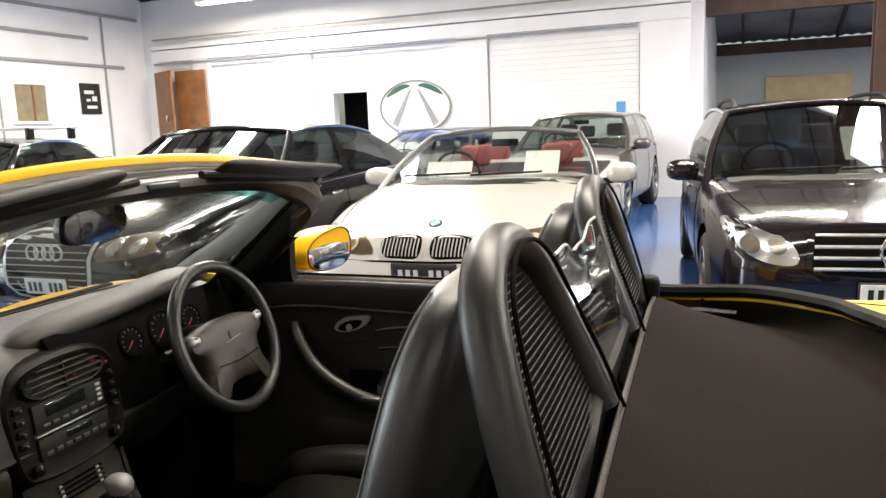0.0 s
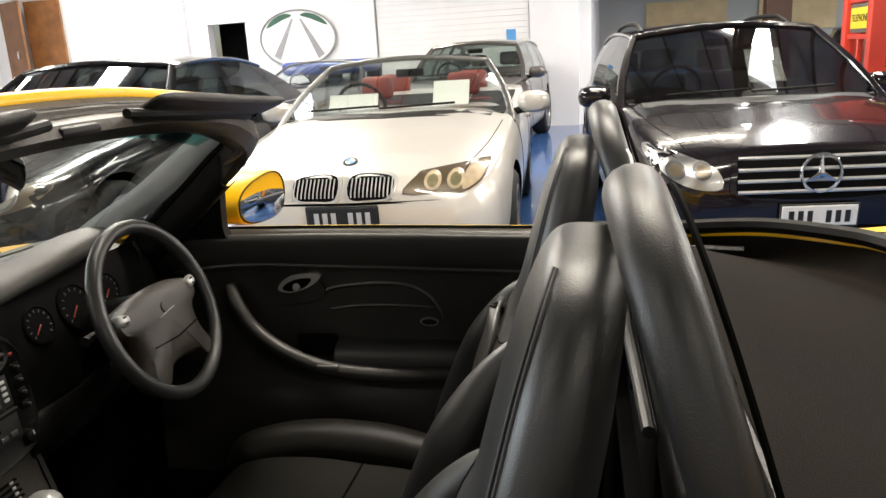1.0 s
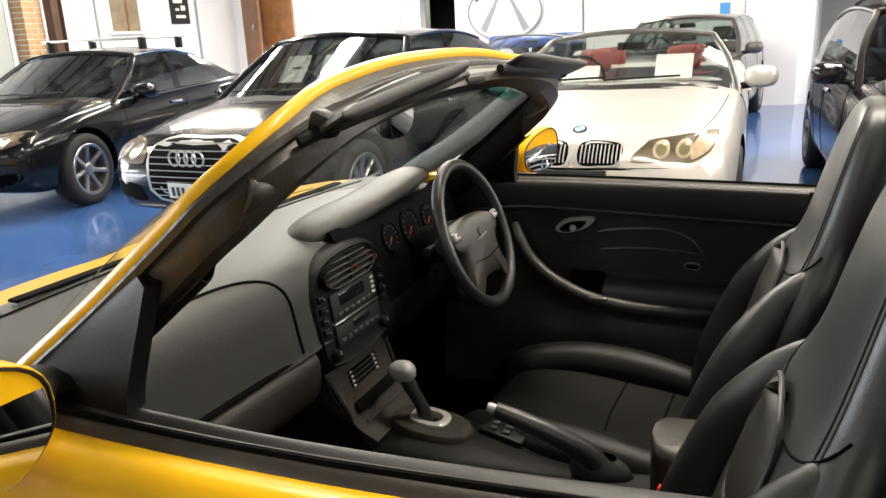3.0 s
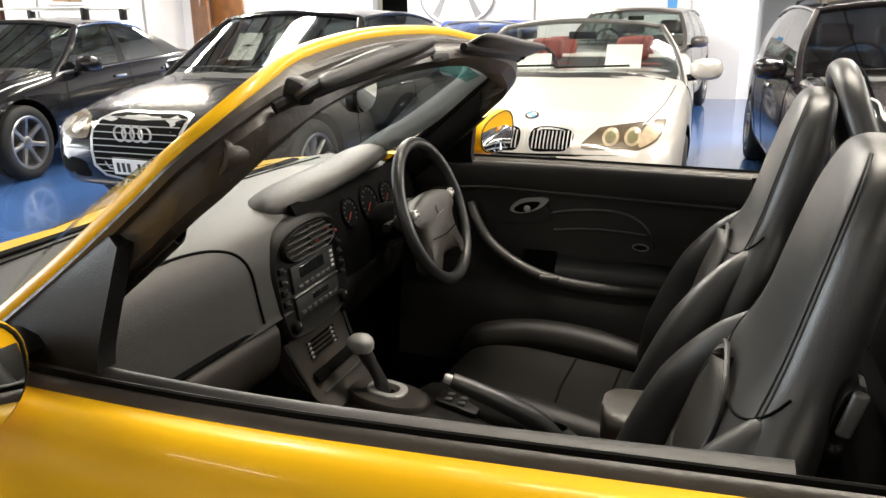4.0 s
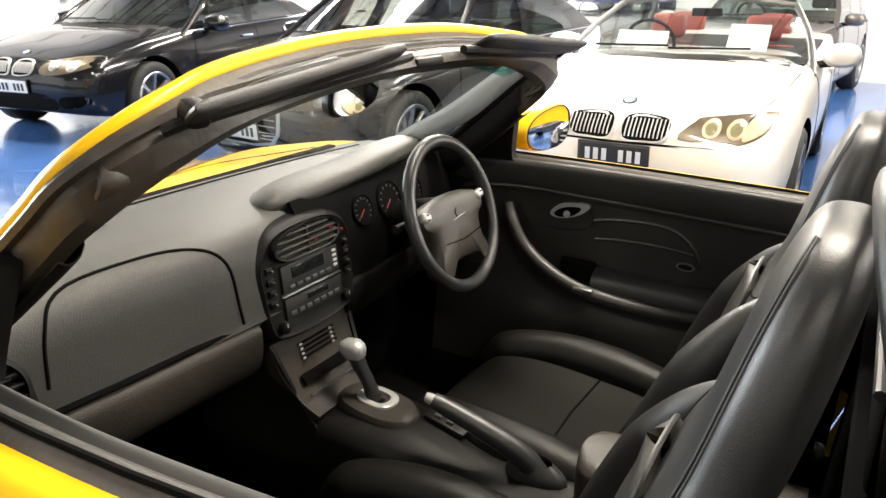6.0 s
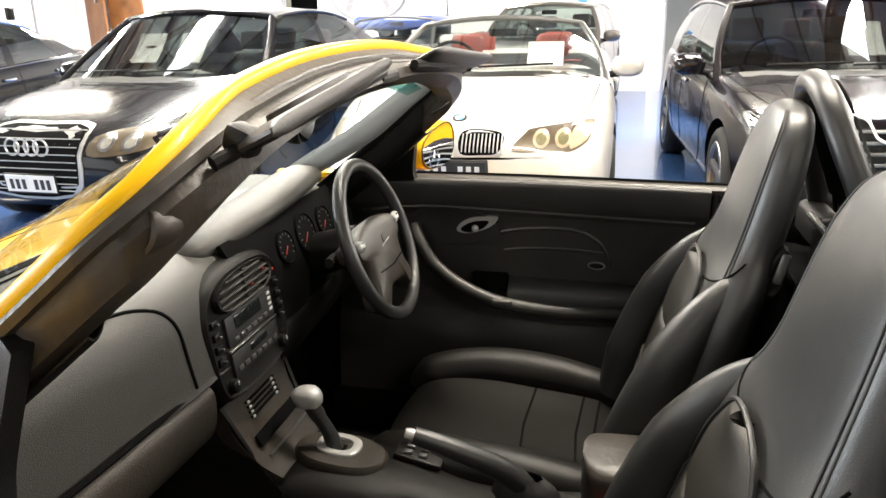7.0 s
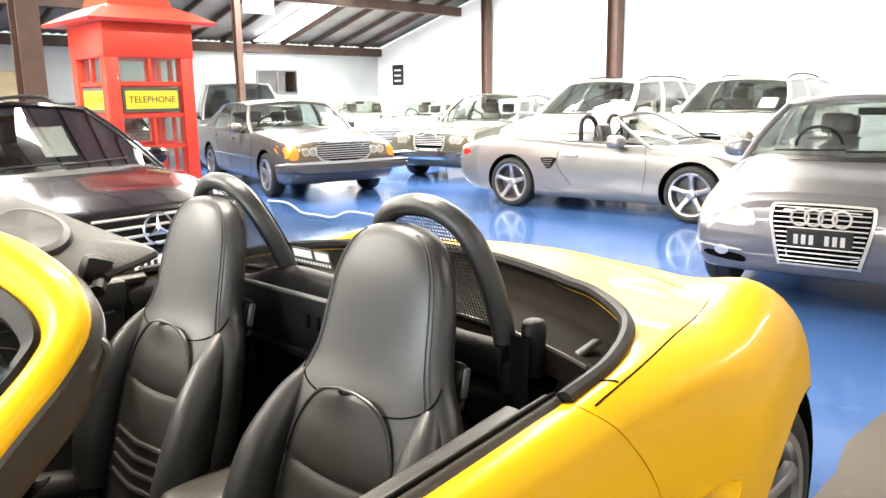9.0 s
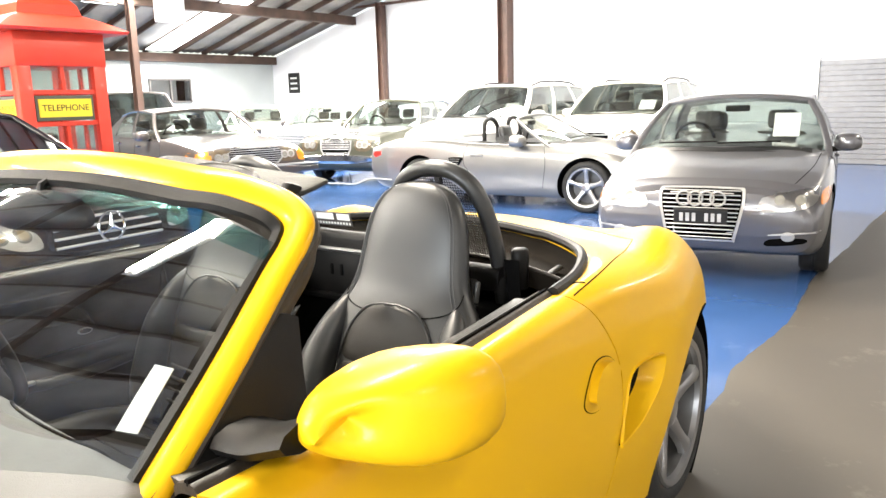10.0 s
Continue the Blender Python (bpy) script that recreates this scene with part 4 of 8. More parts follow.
# brown steel posts and tie beams
posts = [(3.27, 6.35, 0.2), (9.4, 13.3, 0.14), (16.8, 13.0, 0.2), (16.8, 8.9, 0.28), (-9.9, 7.62, 0.2)]
for x, y, w in posts:
    p = thing("steel_post", pose(x, y, 0), "brown painted steel I-section roof post", "post", "steel posts")
    h = roof_z(y) - 0.05
    for s in (-1, 1):
        part("flange", bm_pair(rbox(w, 0.014, h, (0, s * w / 2, h / 2), 0.003, 1)), M["steel"], p)
    part("web", bm_pair(rbox(0.012, w - 0.014, h, (0, 0, h / 2), 0.0, 1)), M["steel"], p)
    part("base_plate", bm_pair(rbox(w * 1.5, w * 1.5, 0.02, (0, 0, 0.01), 0.003, 1)), M["steel"], p)
for x, ya, yb, z in ((3.27, RIDGE_Y, Y1, 4.2), (11.0, RIDGE_Y, Y1, 4.35), (-6.6, RIDGE_Y, YB, 4.3), (16.8, -4.0, 17.6, 4.1)):
    t = thing("tie_beam", pose(x, 0, 0), "reddish brown steel lattice tie beam under the roof", "beam", "tie beams")
    part("chord", bm_pair(rbox(0.07, yb - ya, 0.07, (0, (ya + yb) / 2, z), 0.004, 1)), M["steel"], t)
    for y in np.arange(ya + 0.7, yb - 0.3, 1.4):
        if roof_z(y) - z > 0.25:
            part("brace", tube([(0, y, z), (0, y + 0.5, roof_z(y + 0.5))], 0.018, 6), M["steel"], t)
# dark header beam at the mouth of the grey bay
slab_box("trim_header", XC, 7.4, 13.0, 13.25, 3.05, 3.55, "beam", "dark timber header beam", "beam")
# boards and window on the grey wall
for x, z, w in ((3.4, 1.45, 1.75), (5.75, 1.4, 1.6)):
    b = part("board_panel", bm_pair(rbox(w, 0.04, 0.72, (x, Y1 - 0.05, z + 0.36), 0.006, 1)), M["card"])
    tagged(b, "pale board leaning on a grey wall", "board", "wall boards")
w2 = thing("window_2", pose(13.2, Y1 - 0.02, 1.6), "dark louvred window in a pale wall", "window", "", "structure")
part("pane", bm_pair(rbox(1.25, 0.02, 0.62, (0, -0.01, 0.31), 0, 1)), M["dark_glass"], w2)
part("backing", bm_pair(rbox(1.25, 0.01, 0.62, (0, 0.012, 0.31), 0, 1)), M["dark"], w2)
for dz in (0, 0.62):
    part("window_frame", bm_pair(rbox(1.35, 0.05, 0.05, (0, -0.02, dz), 0.004, 1)), M["smoke_paint"], w2)
for dx in (-0.65, 0.0, 0.65):
    part("window_frame", bm_pair(rbox(0.05, 0.05, 0.62, (dx, -0.02, 0.31), 0.004, 1)), M["smoke_paint"], w2)
s2 = thing("wall_sign", pose(X1 - 0.02, 16.9, 1.85), "small black sign on a white wall", "sign")
part("board", bm_pair(rbox(0.03, 0.5, 0.62, (0, 0, 0.25), 0.004, 1)), M["ink"], s2)
for dz in (0.08, 0.24, 0.4):
    part("sign_bar", bm_pair(rbox(0.01, 0.3, 0.05, (-0.02, 0, dz), 0.002, 1)), M["plate_white"], s2)
d2 = thing("door_2", pose(X1 - 0.01, 1.0, 0), "grey roller door in a white wall", "door", "", "structure")
for k in range(20):
    part("slat", bm_pair(rbox(0.03, 1.45, 0.098, (0, 0, 0.05 + k * 0.1), 0.01, 1)), M["conduit"], d2)
for dy in (-0.78, 0.78):
    part("door_frame", bm_pair(rbox(0.06, 0.1, 2.1, (-0.01, dy, 1.05), 0.004, 1)), M["fitting"], d2)

# fluorescent fittings
for (x, y, r), z in zip(TUBES, TUBE_Z):
    f = thing("fluorescent_light", pose(x, y, z, 0, 0, r), "white twin-tube fluorescent ceiling light, switched on", "ceiling light", "fluorescent lights")
    part("tray", bm_pair(rbox(2.45, 0.2, 0.06, (0, 0, 0), 0.01, 1)), M["fitting"], f)
    for dy in (-0.055, 0.055):
        part("tube", tube([(-1.18, dy, -0.055), (0, dy, -0.055), (1.18, dy, -0.055)], 0.016, 8), M["tube"], f)
    for dx in (-0.9, 0.9):
        part("hanger", tube([(dx, 0, 0.03), (dx, 0, roof_z(y) + 0.05 - z)], 0.006, 6), M["conduit"], f)
for x, y in SKYLIGHTS:
    g = np.array([[(x + dx, y + dy, roof_z(y + dy) - 0.015) for dx in (-0.4, 0.4)] for dy in (-1.8, 0, 1.8)])
    tagged(part("skylight", slab(g, (0, 0, 0.01)), M["skylight"]), "bright translucent roof sheet", "skylight", "skylights", "structure")
hs = part("hanging_sign", bm_pair(rbox(0.42, 0.02, 0.62, (6.05, 6.9, 2.75), 0.004, 1)), M["paper"])
tagged(hs, "blank white sign hanging from the roof", "sign")
part("cord", tube([(0, 0, 0), (0, 0, 1.0), (0, 0, roof_z(6.9) - 3.05)], 0.004, 6), M["conduit"], hs).matrix_local = Matrix.Translation((6.05, 6.9, 3.05))


# ---- telephone booth ----
def booth(m):
    b = thing("telephone_booth", m, "bright red telephone booth with glazed sides and a yellow sign", "telephone booth")
    W2, H2 = 0.5, 2.2
    for sx in (-1, 1):
        for sy in (-1, 1):
            part("corner_post", bm_pair(rbox(0.15, 0.15, H2, (sx * (W2 - 0.075), sy * (W2 - 0.075), H2 / 2), 0.012)), M["red_paint"], b)
    part("plinth", bm_pair(rbox(1.02, 1.02, 0.12, (0, 0, 0.06), 0.01)), M["red_paint"], b)
    part("head", bm_pair(rbox(1.016, 1.016, 0.38, (0, 0, H2 - 0.11), 0.012)), M["red_paint"], b)
    g = np.array([[(r * x, r * y, z) for x, y in ((-1, -1), (0, -1), (1, -1), (1, 0), (1, 1), (0, 1), (-1, 1), (-1, 0))] for r, z in ((0.70, H2 + 0.06), (0.72, H2 + 0.09), (0.52, H2 + 0.20), (0.36, H2 + 0.27), (0.33, H2 + 0.38), (0.30, H2 + 0.42), (0.22, H2 + 0.50), (0.02, H2 + 0.56))])
    part("roof", skin(g, True, True), M["red_paint"], b, angle=20)
    wz = [0.22, 0.57, 0.92, 1.27, 1.62, 1.95]
    for k in range(4):
        m2 = pose(0, 0, 0, 0, 0, 90 * k)
        for i, z in enumerate(wz):
            part("glazing_rail", moved(bm_pair(rbox(0.72, 0.05, 0.05, (0, -W2 + 0.05, z), 0.006, 1)), m2), M["red_paint"], b)
        for lo, hi in zip(wz, wz[1:]):
            if lo == 1.27:
                continue
            part("glazing_bar", moved(bm_pair(rbox(0.045, 0.05, hi - lo - 0.05, (0, -W2 + 0.05, (lo + hi) / 2), 0.006, 1)), m2), M["red_paint"], b)
            for dx in (-0.18, 0.18):
                p = part("pane", moved(bm_pair(rbox(0.315, 0.006, hi - lo - 0.05, (dx, -W2 + 0.055, (lo + hi) / 2), 0, 1)), m2), M["glass"], b)
                p.visible_shadow = False
        sg = part("sign_panel", moved(bm_pair(rbox(0.66, 0.02, 0.28, (0, -W2 + 0.05, 1.445), 0.004, 1)), m2), M["tan_leather"] if k % 2 else M["olive_paint"], b)
        pl = part("sign_plate", moved(bm_pair(rbox(0.60, 0.008, 0.20, (0, -W2 + 0.036, 1.445), 0.002, 1)), m2), M["sign_yellow"], sg)
        txt = bpy.data.curves.new("lettering", "FONT")
        txt.body, txt.size, txt.align_x, txt.align_y, txt.extrude = "TELEPHONE", 0.098, "CENTER", "CENTER", 0.001
        dgx = bpy.context.evaluated_depsgraph_get()
        tmp = bpy.data.objects.new("lettering", txt)
        me = bpy.data.meshes.new_from_object(tmp)
        bpy.data.objects.remove(tmp)
        me.materials.clear()
        me.materials.append(M["ink"])
        t = new("lettering", me)
        t.parent = sg
        t.matrix_local = m2 @ pose(0, -W2 + 0.030, 1.445, 90, 0, 0)
    return b


booth(pose(4.7, 7.5, 0))


# ---- the parked cars ----
def sedan(L=4.52, W=1.82, H=1.43, **k):
    S = dict(L=L, W=W, H=H, top=[(0, 0.58), (0.03, 0.66), (0.10, 0.72), (0.35, 0.80), (0.8, 0.90), (1.35, 0.99), (1.9, 1.0), (L - 1.5, 1.02), (L - 0.9, 1.08), (L - 0.3, 1.06), (L - 0.05, 0.98), (L, 0.80)],
             belt=[(0, 0.56), (0.03, 0.60), (0.2, 0.70), (0.8, 0.83), (1.4, 0.90), (L - 1.5, 0.97), (L - 0.4, 0.99), (L - 0.05, 0.92), (L, 0.76)],
             axles=(0.80, L - 1.0), cabin=(1.28, 2.0, L - 1.35, L - 0.6), R=0.325,
             gaps=[[(1.45, 0.92), (1.40, 0.7), (1.45, 0.42), (1.6, 0.3)], [(2.5, 0.97), (2.52, 0.65), (2.5, 0.32)], [(3.35, 0.98), (3.25, 0.75), (3.1, 0.55), (3.0, 0.34)]],
             handles=[(2.3, 0.82), (3.25, 0.85)], gap_hood=[(0.2, 0.62), (0.7, 0.72), (1.2, 0.76)], plate=0.50)
    S.update(k)
    return S


E46 = sedan(4.49, 1.757, 1.37, paint="pearl", roofless=True, glass="glass", seat="red_leather", rear_seats=True, seat_u=2.55, rear_u=3.35, mirror="pearl",
            top=[(0, 0.60), (0.03, 0.68), (0.10, 0.755), (0.3, 0.83), (0.8, 0.92), (1.35, 0.985), (1.9, 0.96), (3.0, 0.97), (3.4, 1.03), (4.2, 1.02), (4.44, 0.94), (4.49, 0.75)],
            cabin=(1.40, 2.12, 2.9, 3.3), roof_w=0.62, plate=0.555, wheel="five", seat_up=0.10, roundel=(0.23, 0.041), roundel_tilt=26, bulbs=(-0.21, 0.06), plate_mat="ink", lamps=("lamp_pale", "lamp_olive"), frame="satin_dark",
            gaps=[[(1.45, 0.90), (1.40, 0.7), (1.45, 0.42), (1.6, 0.3)], [(2.75, 0.95), (2.78, 0.65), (2.6, 0.32)]], handles=[(2.6, 0.82)],
            front=[("2kidney", [(0.022, 0.64), (0.026, 0.762), (0.22, 0.765), (0.285, 0.73), (0.25, 0.645), (0.15, 0.632)], "chrome", 0.01),
                   ("2headlight", [(0.315, 0.662), (0.38, 0.745), (0.43, 0.765), (0.70, 0.785), (0.742, 0.768), (0.71, 0.70), (0.62, 0.655), (0.54, 0.662)], "lamp_bowl", 0.0),
                   ("2indicator", [(0.625, 0.668), (0.615, 0.70), (0.640, 0.765), (0.715, 0.775), (0.730, 0.760), (0.70, 0.705)], "lamp_pale", 0.011),
                   ("1bumper_gap", [(-0.80, 0.632), (0, 0.612), (0.80, 0.632), (0, 0.620)], "dark", 0.002),
                   ("1lower_grille", [(-0.36, 0.34), (-0.42, 0.46), (-0.40, 0.485), (0.40, 0.485), (0.42, 0.46), (0.36, 0.34)], "dark", 0.004),
                   ("2fog_recess", [(0.52, 0.35), (0.54, 0.42), (0.72, 0.425), (0.72, 0.36)], "dark", 0.004), ("2fog_lamp", oval(0.63, 0.388, 0.05, 0.028, 10), "bulb", 0.010)])
car("convertible_car", pose(0.57, 2.66, 0, 0, 0, 95), "pearl white convertible with red leather seats, roof down, parked nose out", E46)

A6 = sedan(4.86, 1.86, 1.46, paint="black_paint", glass="dark_glass", chrome=True, wheel="multi", plate=0.42, mirror="black_paint", R=0.335,
           front=[("1bars", [(-0.30, 0.34), (-0.38, 0.60), (-0.34, 0.755), (0, 0.765), (0.34, 0.755), (0.38, 0.60), (0.30, 0.34)], 9, 0.006),
                  ("2headlight", [(0.42, 0.60), (0.44, 0.70), (0.62, 0.745), (0.80, 0.74), (0.78, 0.64), (0.6, 0.60)], "reflector", 0.0),
                  ("2lower_grille", [(0.46, 0.32), (0.48, 0.44), (0.74, 0.46), (0.74, 0.36)], "dark", 0.004)],
           rings=[(-0.105, 0.64, 0.05, "chrome"), (-0.035, 0.64, 0.05, "chrome"), (0.035, 0.64, 0.05, "chrome"), (0.105, 0.64, 0.05, "chrome")])
car("sedan_car", pose(-2.05, 2.45, 0, 0, 0, 91), "glossy black saloon with chrome window trim and ringed grille", A6)

E90 = sedan(4.52, 1.82, 1.42, paint="black_paint", glass="dark_glass", chrome=True, wheel="seven", plate=0.48, bars=(2.3, 3.0), roundel=(0.2, 0.04), R=0.33,
            front=[("2kidney", [(0.03, 0.58), (0.05, 0.70), (0.20, 0.71), (0.25, 0.65), (0.21, 0.585)], "chrome", 0.01),
                   ("2headlight", [(0.33, 0.60), (0.36, 0.69), (0.58, 0.74), (0.78, 0.74), (0.76, 0.66), (0.55, 0.60)], "reflector", 0.0),
                   ("1lower_grille", [(-0.40, 0.28), (-0.36, 0.42), (0.36, 0.42), (0.40, 0.28)], "dark", 0.004),
                   ("2fog_recess", [(0.50, 0.30), (0.52, 0.40), (0.74, 0.42), (0.74, 0.34)], "dark", 0.004)])
car("sedan_car", pose(-4.95, 2.45, 0, 0, 0, 103), "black saloon with silver roof bars and alloy wheels", E90)
car("sedan_car", pose(-7.6, 4.7, 0, 0, 0, 108), "white saloon parked beside a black one", sedan(paint="white_paint", glass="glass"))

suv = dict(L=4.95, W=1.93, H=1.66, top=[(0, 0.68), (0.03, 0.80), (0.10, 0.88), (0.35, 0.96), (0.8, 1.03), (1.3, 1.10), (2.0, 1.09), (3.6, 1.09), (4.7, 1.10), (4.9, 1.04), (4.95, 0.85)],
           belt=[(0, 0.64), (0.03, 0.72), (0.2, 0.84), (0.8, 0.96), (1.4, 1.02), (3.6, 1.06), (4.7, 1.06), (4.9, 0.98), (4.95, 0.8)],
           axles=(0.92, 3.9), cabin=(1.15, 2.0, 4.35, 4.85), R=0.365, gc=0.22, tw=0.24, rear_seats=True, plate=0.52, wheel="five",
           gaps=[[(1.5, 1.03), (1.45, 0.8), (1.5, 0.5), (1.65, 0.35)], [(2.55, 1.05), (2.56, 0.7), (2.55, 0.36)], [(3.55, 1.06), (3.45, 0.8), (3.3, 0.4)]],
           handles=[(2.35, 0.93), (3.4, 0.95)], gap_hood=[(0.2, 0.66), (0.7, 0.76), (1.1, 0.80)], windows=[(0.05, 0.34), (0.38, 0.64), (0.68, 0.92)])
merc_front = [("1bars", [(-0.36, 0.60), (-0.42, 0.76), (-0.36, 0.835), (0, 0.85), (0.36, 0.835), (0.42, 0.76), (0.36, 0.60)], 3, 0.015),
              ("2headlight", [(0.46, 0.66), (0.48, 0.80), (0.62, 0.87), (0.80, 0.89), (0.84, 0.78), (0.66, 0.67)], "reflector", 0.0),
              ("1lower_grille", [(-0.5, 0.32), (-0.46, 0.46), (0.46, 0.46), (0.5, 0.32)], "dark", 0.004),
              ("2fog_recess", [(0.58, 0.34), (0.60, 0.46), (0.80, 0.48), (0.80, 0.38)], "dark", 0.004)]
EST = sedan(4.62, 1.78, 1.47, paint="plum_paint", glass="dark_glass", chrome=True, rack="rail", wheel="five", rim_mat="plum_paint", star=(0.665, 0.095), plate=0.45, mirror="plum_paint", lamps=("satin_dark", "reflector"), bulb_size=0.23, cabin=(1.22, 2.02, 4.0, 4.5),
            top=[(0, 0.60), (0.03, 0.71), (0.10, 0.79), (0.35, 0.86), (0.8, 0.93), (1.35, 1.0), (1.9, 0.99), (4.3, 1.0), (4.5, 0.98), (4.62, 0.78)],
            belt=[(0, 0.57), (0.03, 0.64), (0.2, 0.75), (0.8, 0.86), (1.4, 0.92), (4.3, 0.98), (4.5, 0.95), (4.62, 0.74)], windows=[(0.05, 0.34), (0.38, 0.64), (0.68, 0.92)],
            front=[("1bars", [(-0.36, 0.54), (-0.42, 0.68), (-0.37, 0.755), (0, 0.775), (0.37, 0.755), (0.42, 0.68), (0.36, 0.54)], 4, 0.016),
                   ("2headlight", [(0.47, 0.60), (0.49, 0.69), (0.62, 0.755), (0.78, 0.80), (0.80, 0.74), (0.70, 0.64), (0.58, 0.595)], "satin", 0.0),
                   ("1lower_grille", [(-0.5, 0.28), (-0.46, 0.38), (0.46, 0.38), (0.5, 0.28)], "dark", 0.004),
                   ("2fog_recess", [(0.56, 0.28), (0.58, 0.40), (0.74, 0.42), (0.74, 0.32)], "dark", 0.004)])
car("estate_car", pose(2.93, 3.12, 0, 0, 0, 97), "very dark plum estate car with chrome grille star and roof rails", EST)

W126 = sedan(5.0, 1.82, 1.43, paint="smoke_paint", glass="glass", chrome=True, wheel="turbo", plate=0.46, mirror="smoke_paint",
             top=[(0, 0.66), (0.02, 0.78), (0.08, 0.83), (0.35, 0.87), (0.8, 0.92), (1.5, 0.98), (2.0, 1.0), (3.5, 1.0), (4.0, 1.02), (4.8, 1.0), (4.95, 0.92), (5.0, 0.75)],
             belt=[(0, 0.62), (0.02, 0.72), (0.2, 0.80), (0.8, 0.88), (1.4, 0.92), (3.5, 0.95), (4.8, 0.94), (4.95, 0.88), (5, 0.72)],
             wid=[(0, 0.90), (0.05, 0.94), (0.18, 0.96), (0.5, 0.98), (1.1, 1.0), (3.8, 1.0), (4.6, 0.97), (4.9, 0.92), (5.0, 0.86)],
             cabin=(1.5, 2.1, 3.6, 4.15), roof_w=0.66, strip=(0.55, "chrome"), axles=(0.85, 3.75), seat="tan_leather",
             front=[("1bars", [(-0.36, 0.56), (-0.37, 0.83), (0.37, 0.83), (0.36, 0.56)], 8, 0.010),
                    ("2headlight", [(0.40, 0.60), (0.40, 0.78), (0.68, 0.78), (0.68, 0.60)], "reflector", 0.0),
                    ("2indicator", [(0.71, 0.60), (0.71, 0.78), (0.86, 0.77), (0.86, 0.61)], "amber", 0.012),
                    ("1bumper", [(-0.85, 0.38), (-0.85, 0.53), (0.85, 0.53), (0.85, 0.38)], "smoke_paint", 0.05), ("1bumper_strip", [(-0.85, 0.515), (-0.85, 0.545), (0.85, 0.545), (0.85, 0.515)], "bright_trim", 0.055)])
car("sedan_car", pose(7.65, 7.45, 0, 0, 0, 78), "older dark grey saloon with chrome grille and amber indicators", W126)

BOX = dict(L=4.32, W=1.78, H=1.25, paint="silver_paint", roofless=True, glass="glass", seat="leather", rear_seats=False, seat_u=2.20, seat_up=0.20, wheel="five", R=0.318, rim=0.235, tw=0.23,
           top=[(0, 0.50), (0.04, 0.58), (0.15, 0.64), (0.45, 0.72), (0.9, 0.80), (1.45, 0.90), (1.9, 0.86), (2.5, 0.88), (2.8, 0.93), (3.3, 0.94), (3.9, 0.90), (4.2, 0.82), (4.32, 0.62)],
           belt=[(0, 0.46), (0.04, 0.52), (0.2, 0.60), (0.6, 0.74), (0.9, 0.80), (1.3, 0.82), (2.2, 0.84), (3.2, 0.88), (3.8, 0.86), (4.2, 0.76), (4.32, 0.58)],
           axles=(0.89, 3.31), cabin=(1.38, 1.95, 2.4, 2.7), roof_w=0.60, gc=0.16, mirror="silver_paint",
           gaps=[[(1.45, 0.82), (1.42, 0.6), (1.46, 0.3)], [(2.55, 0.85), (2.6, 0.6), (2.4, 0.34)]], handles=[(2.4, 0.70)],
           front=[("2headlight", [(0.45, 0.44), (0.48, 0.58), (0.62, 0.66), (0.76, 0.62), (0.74, 0.46)], "reflector", 0.0)],
           tail=[([(0.50, 0.62), (0.52, 0.74), (0.76, 0.76), (0.78, 0.64)], "red_lens")])
bx = car("roadster_car", pose(9.75, 1.85, 0, 0, 0, 96), "silver two-seat roadster with its roof down and five-spoke wheels", BOX)
for y in (-0.36, 0.36):
    hoop = [(2.45, y - 0.2, 0.85)] + [(2.45 + 0.02 * math.sin(t), y - 0.2 * math.cos(t), 1.02 + 0.14 * math.sin(t)) for t in np.linspace(0, math.pi, 9)] + [(2.45, y + 0.2, 0.85)]
    part("roll_hoop", tube(hoop, 0.03, 8), M["plastic"], bx)
for s in (-1, 1):
    vt = part("side_intake", prism(rounded([(2.62, 0.665), (2.80, 0.665), (2.82, 0.64), (2.76, 0.55), (2.70, 0.535), (2.64, 0.60)], 3), 0.05, "y", s * 0.88 - 0.025), M["dark"], bx)
    for k in range(4):
        part("slat", bm_pair(rbox(0.15 - 0.018 * k, 0.012, 0.009, (2.725 + 0.003 * k, s * 0.907, 0.645 - 0.028 * k), 0.003, 1)), M["silver_paint"], vt)

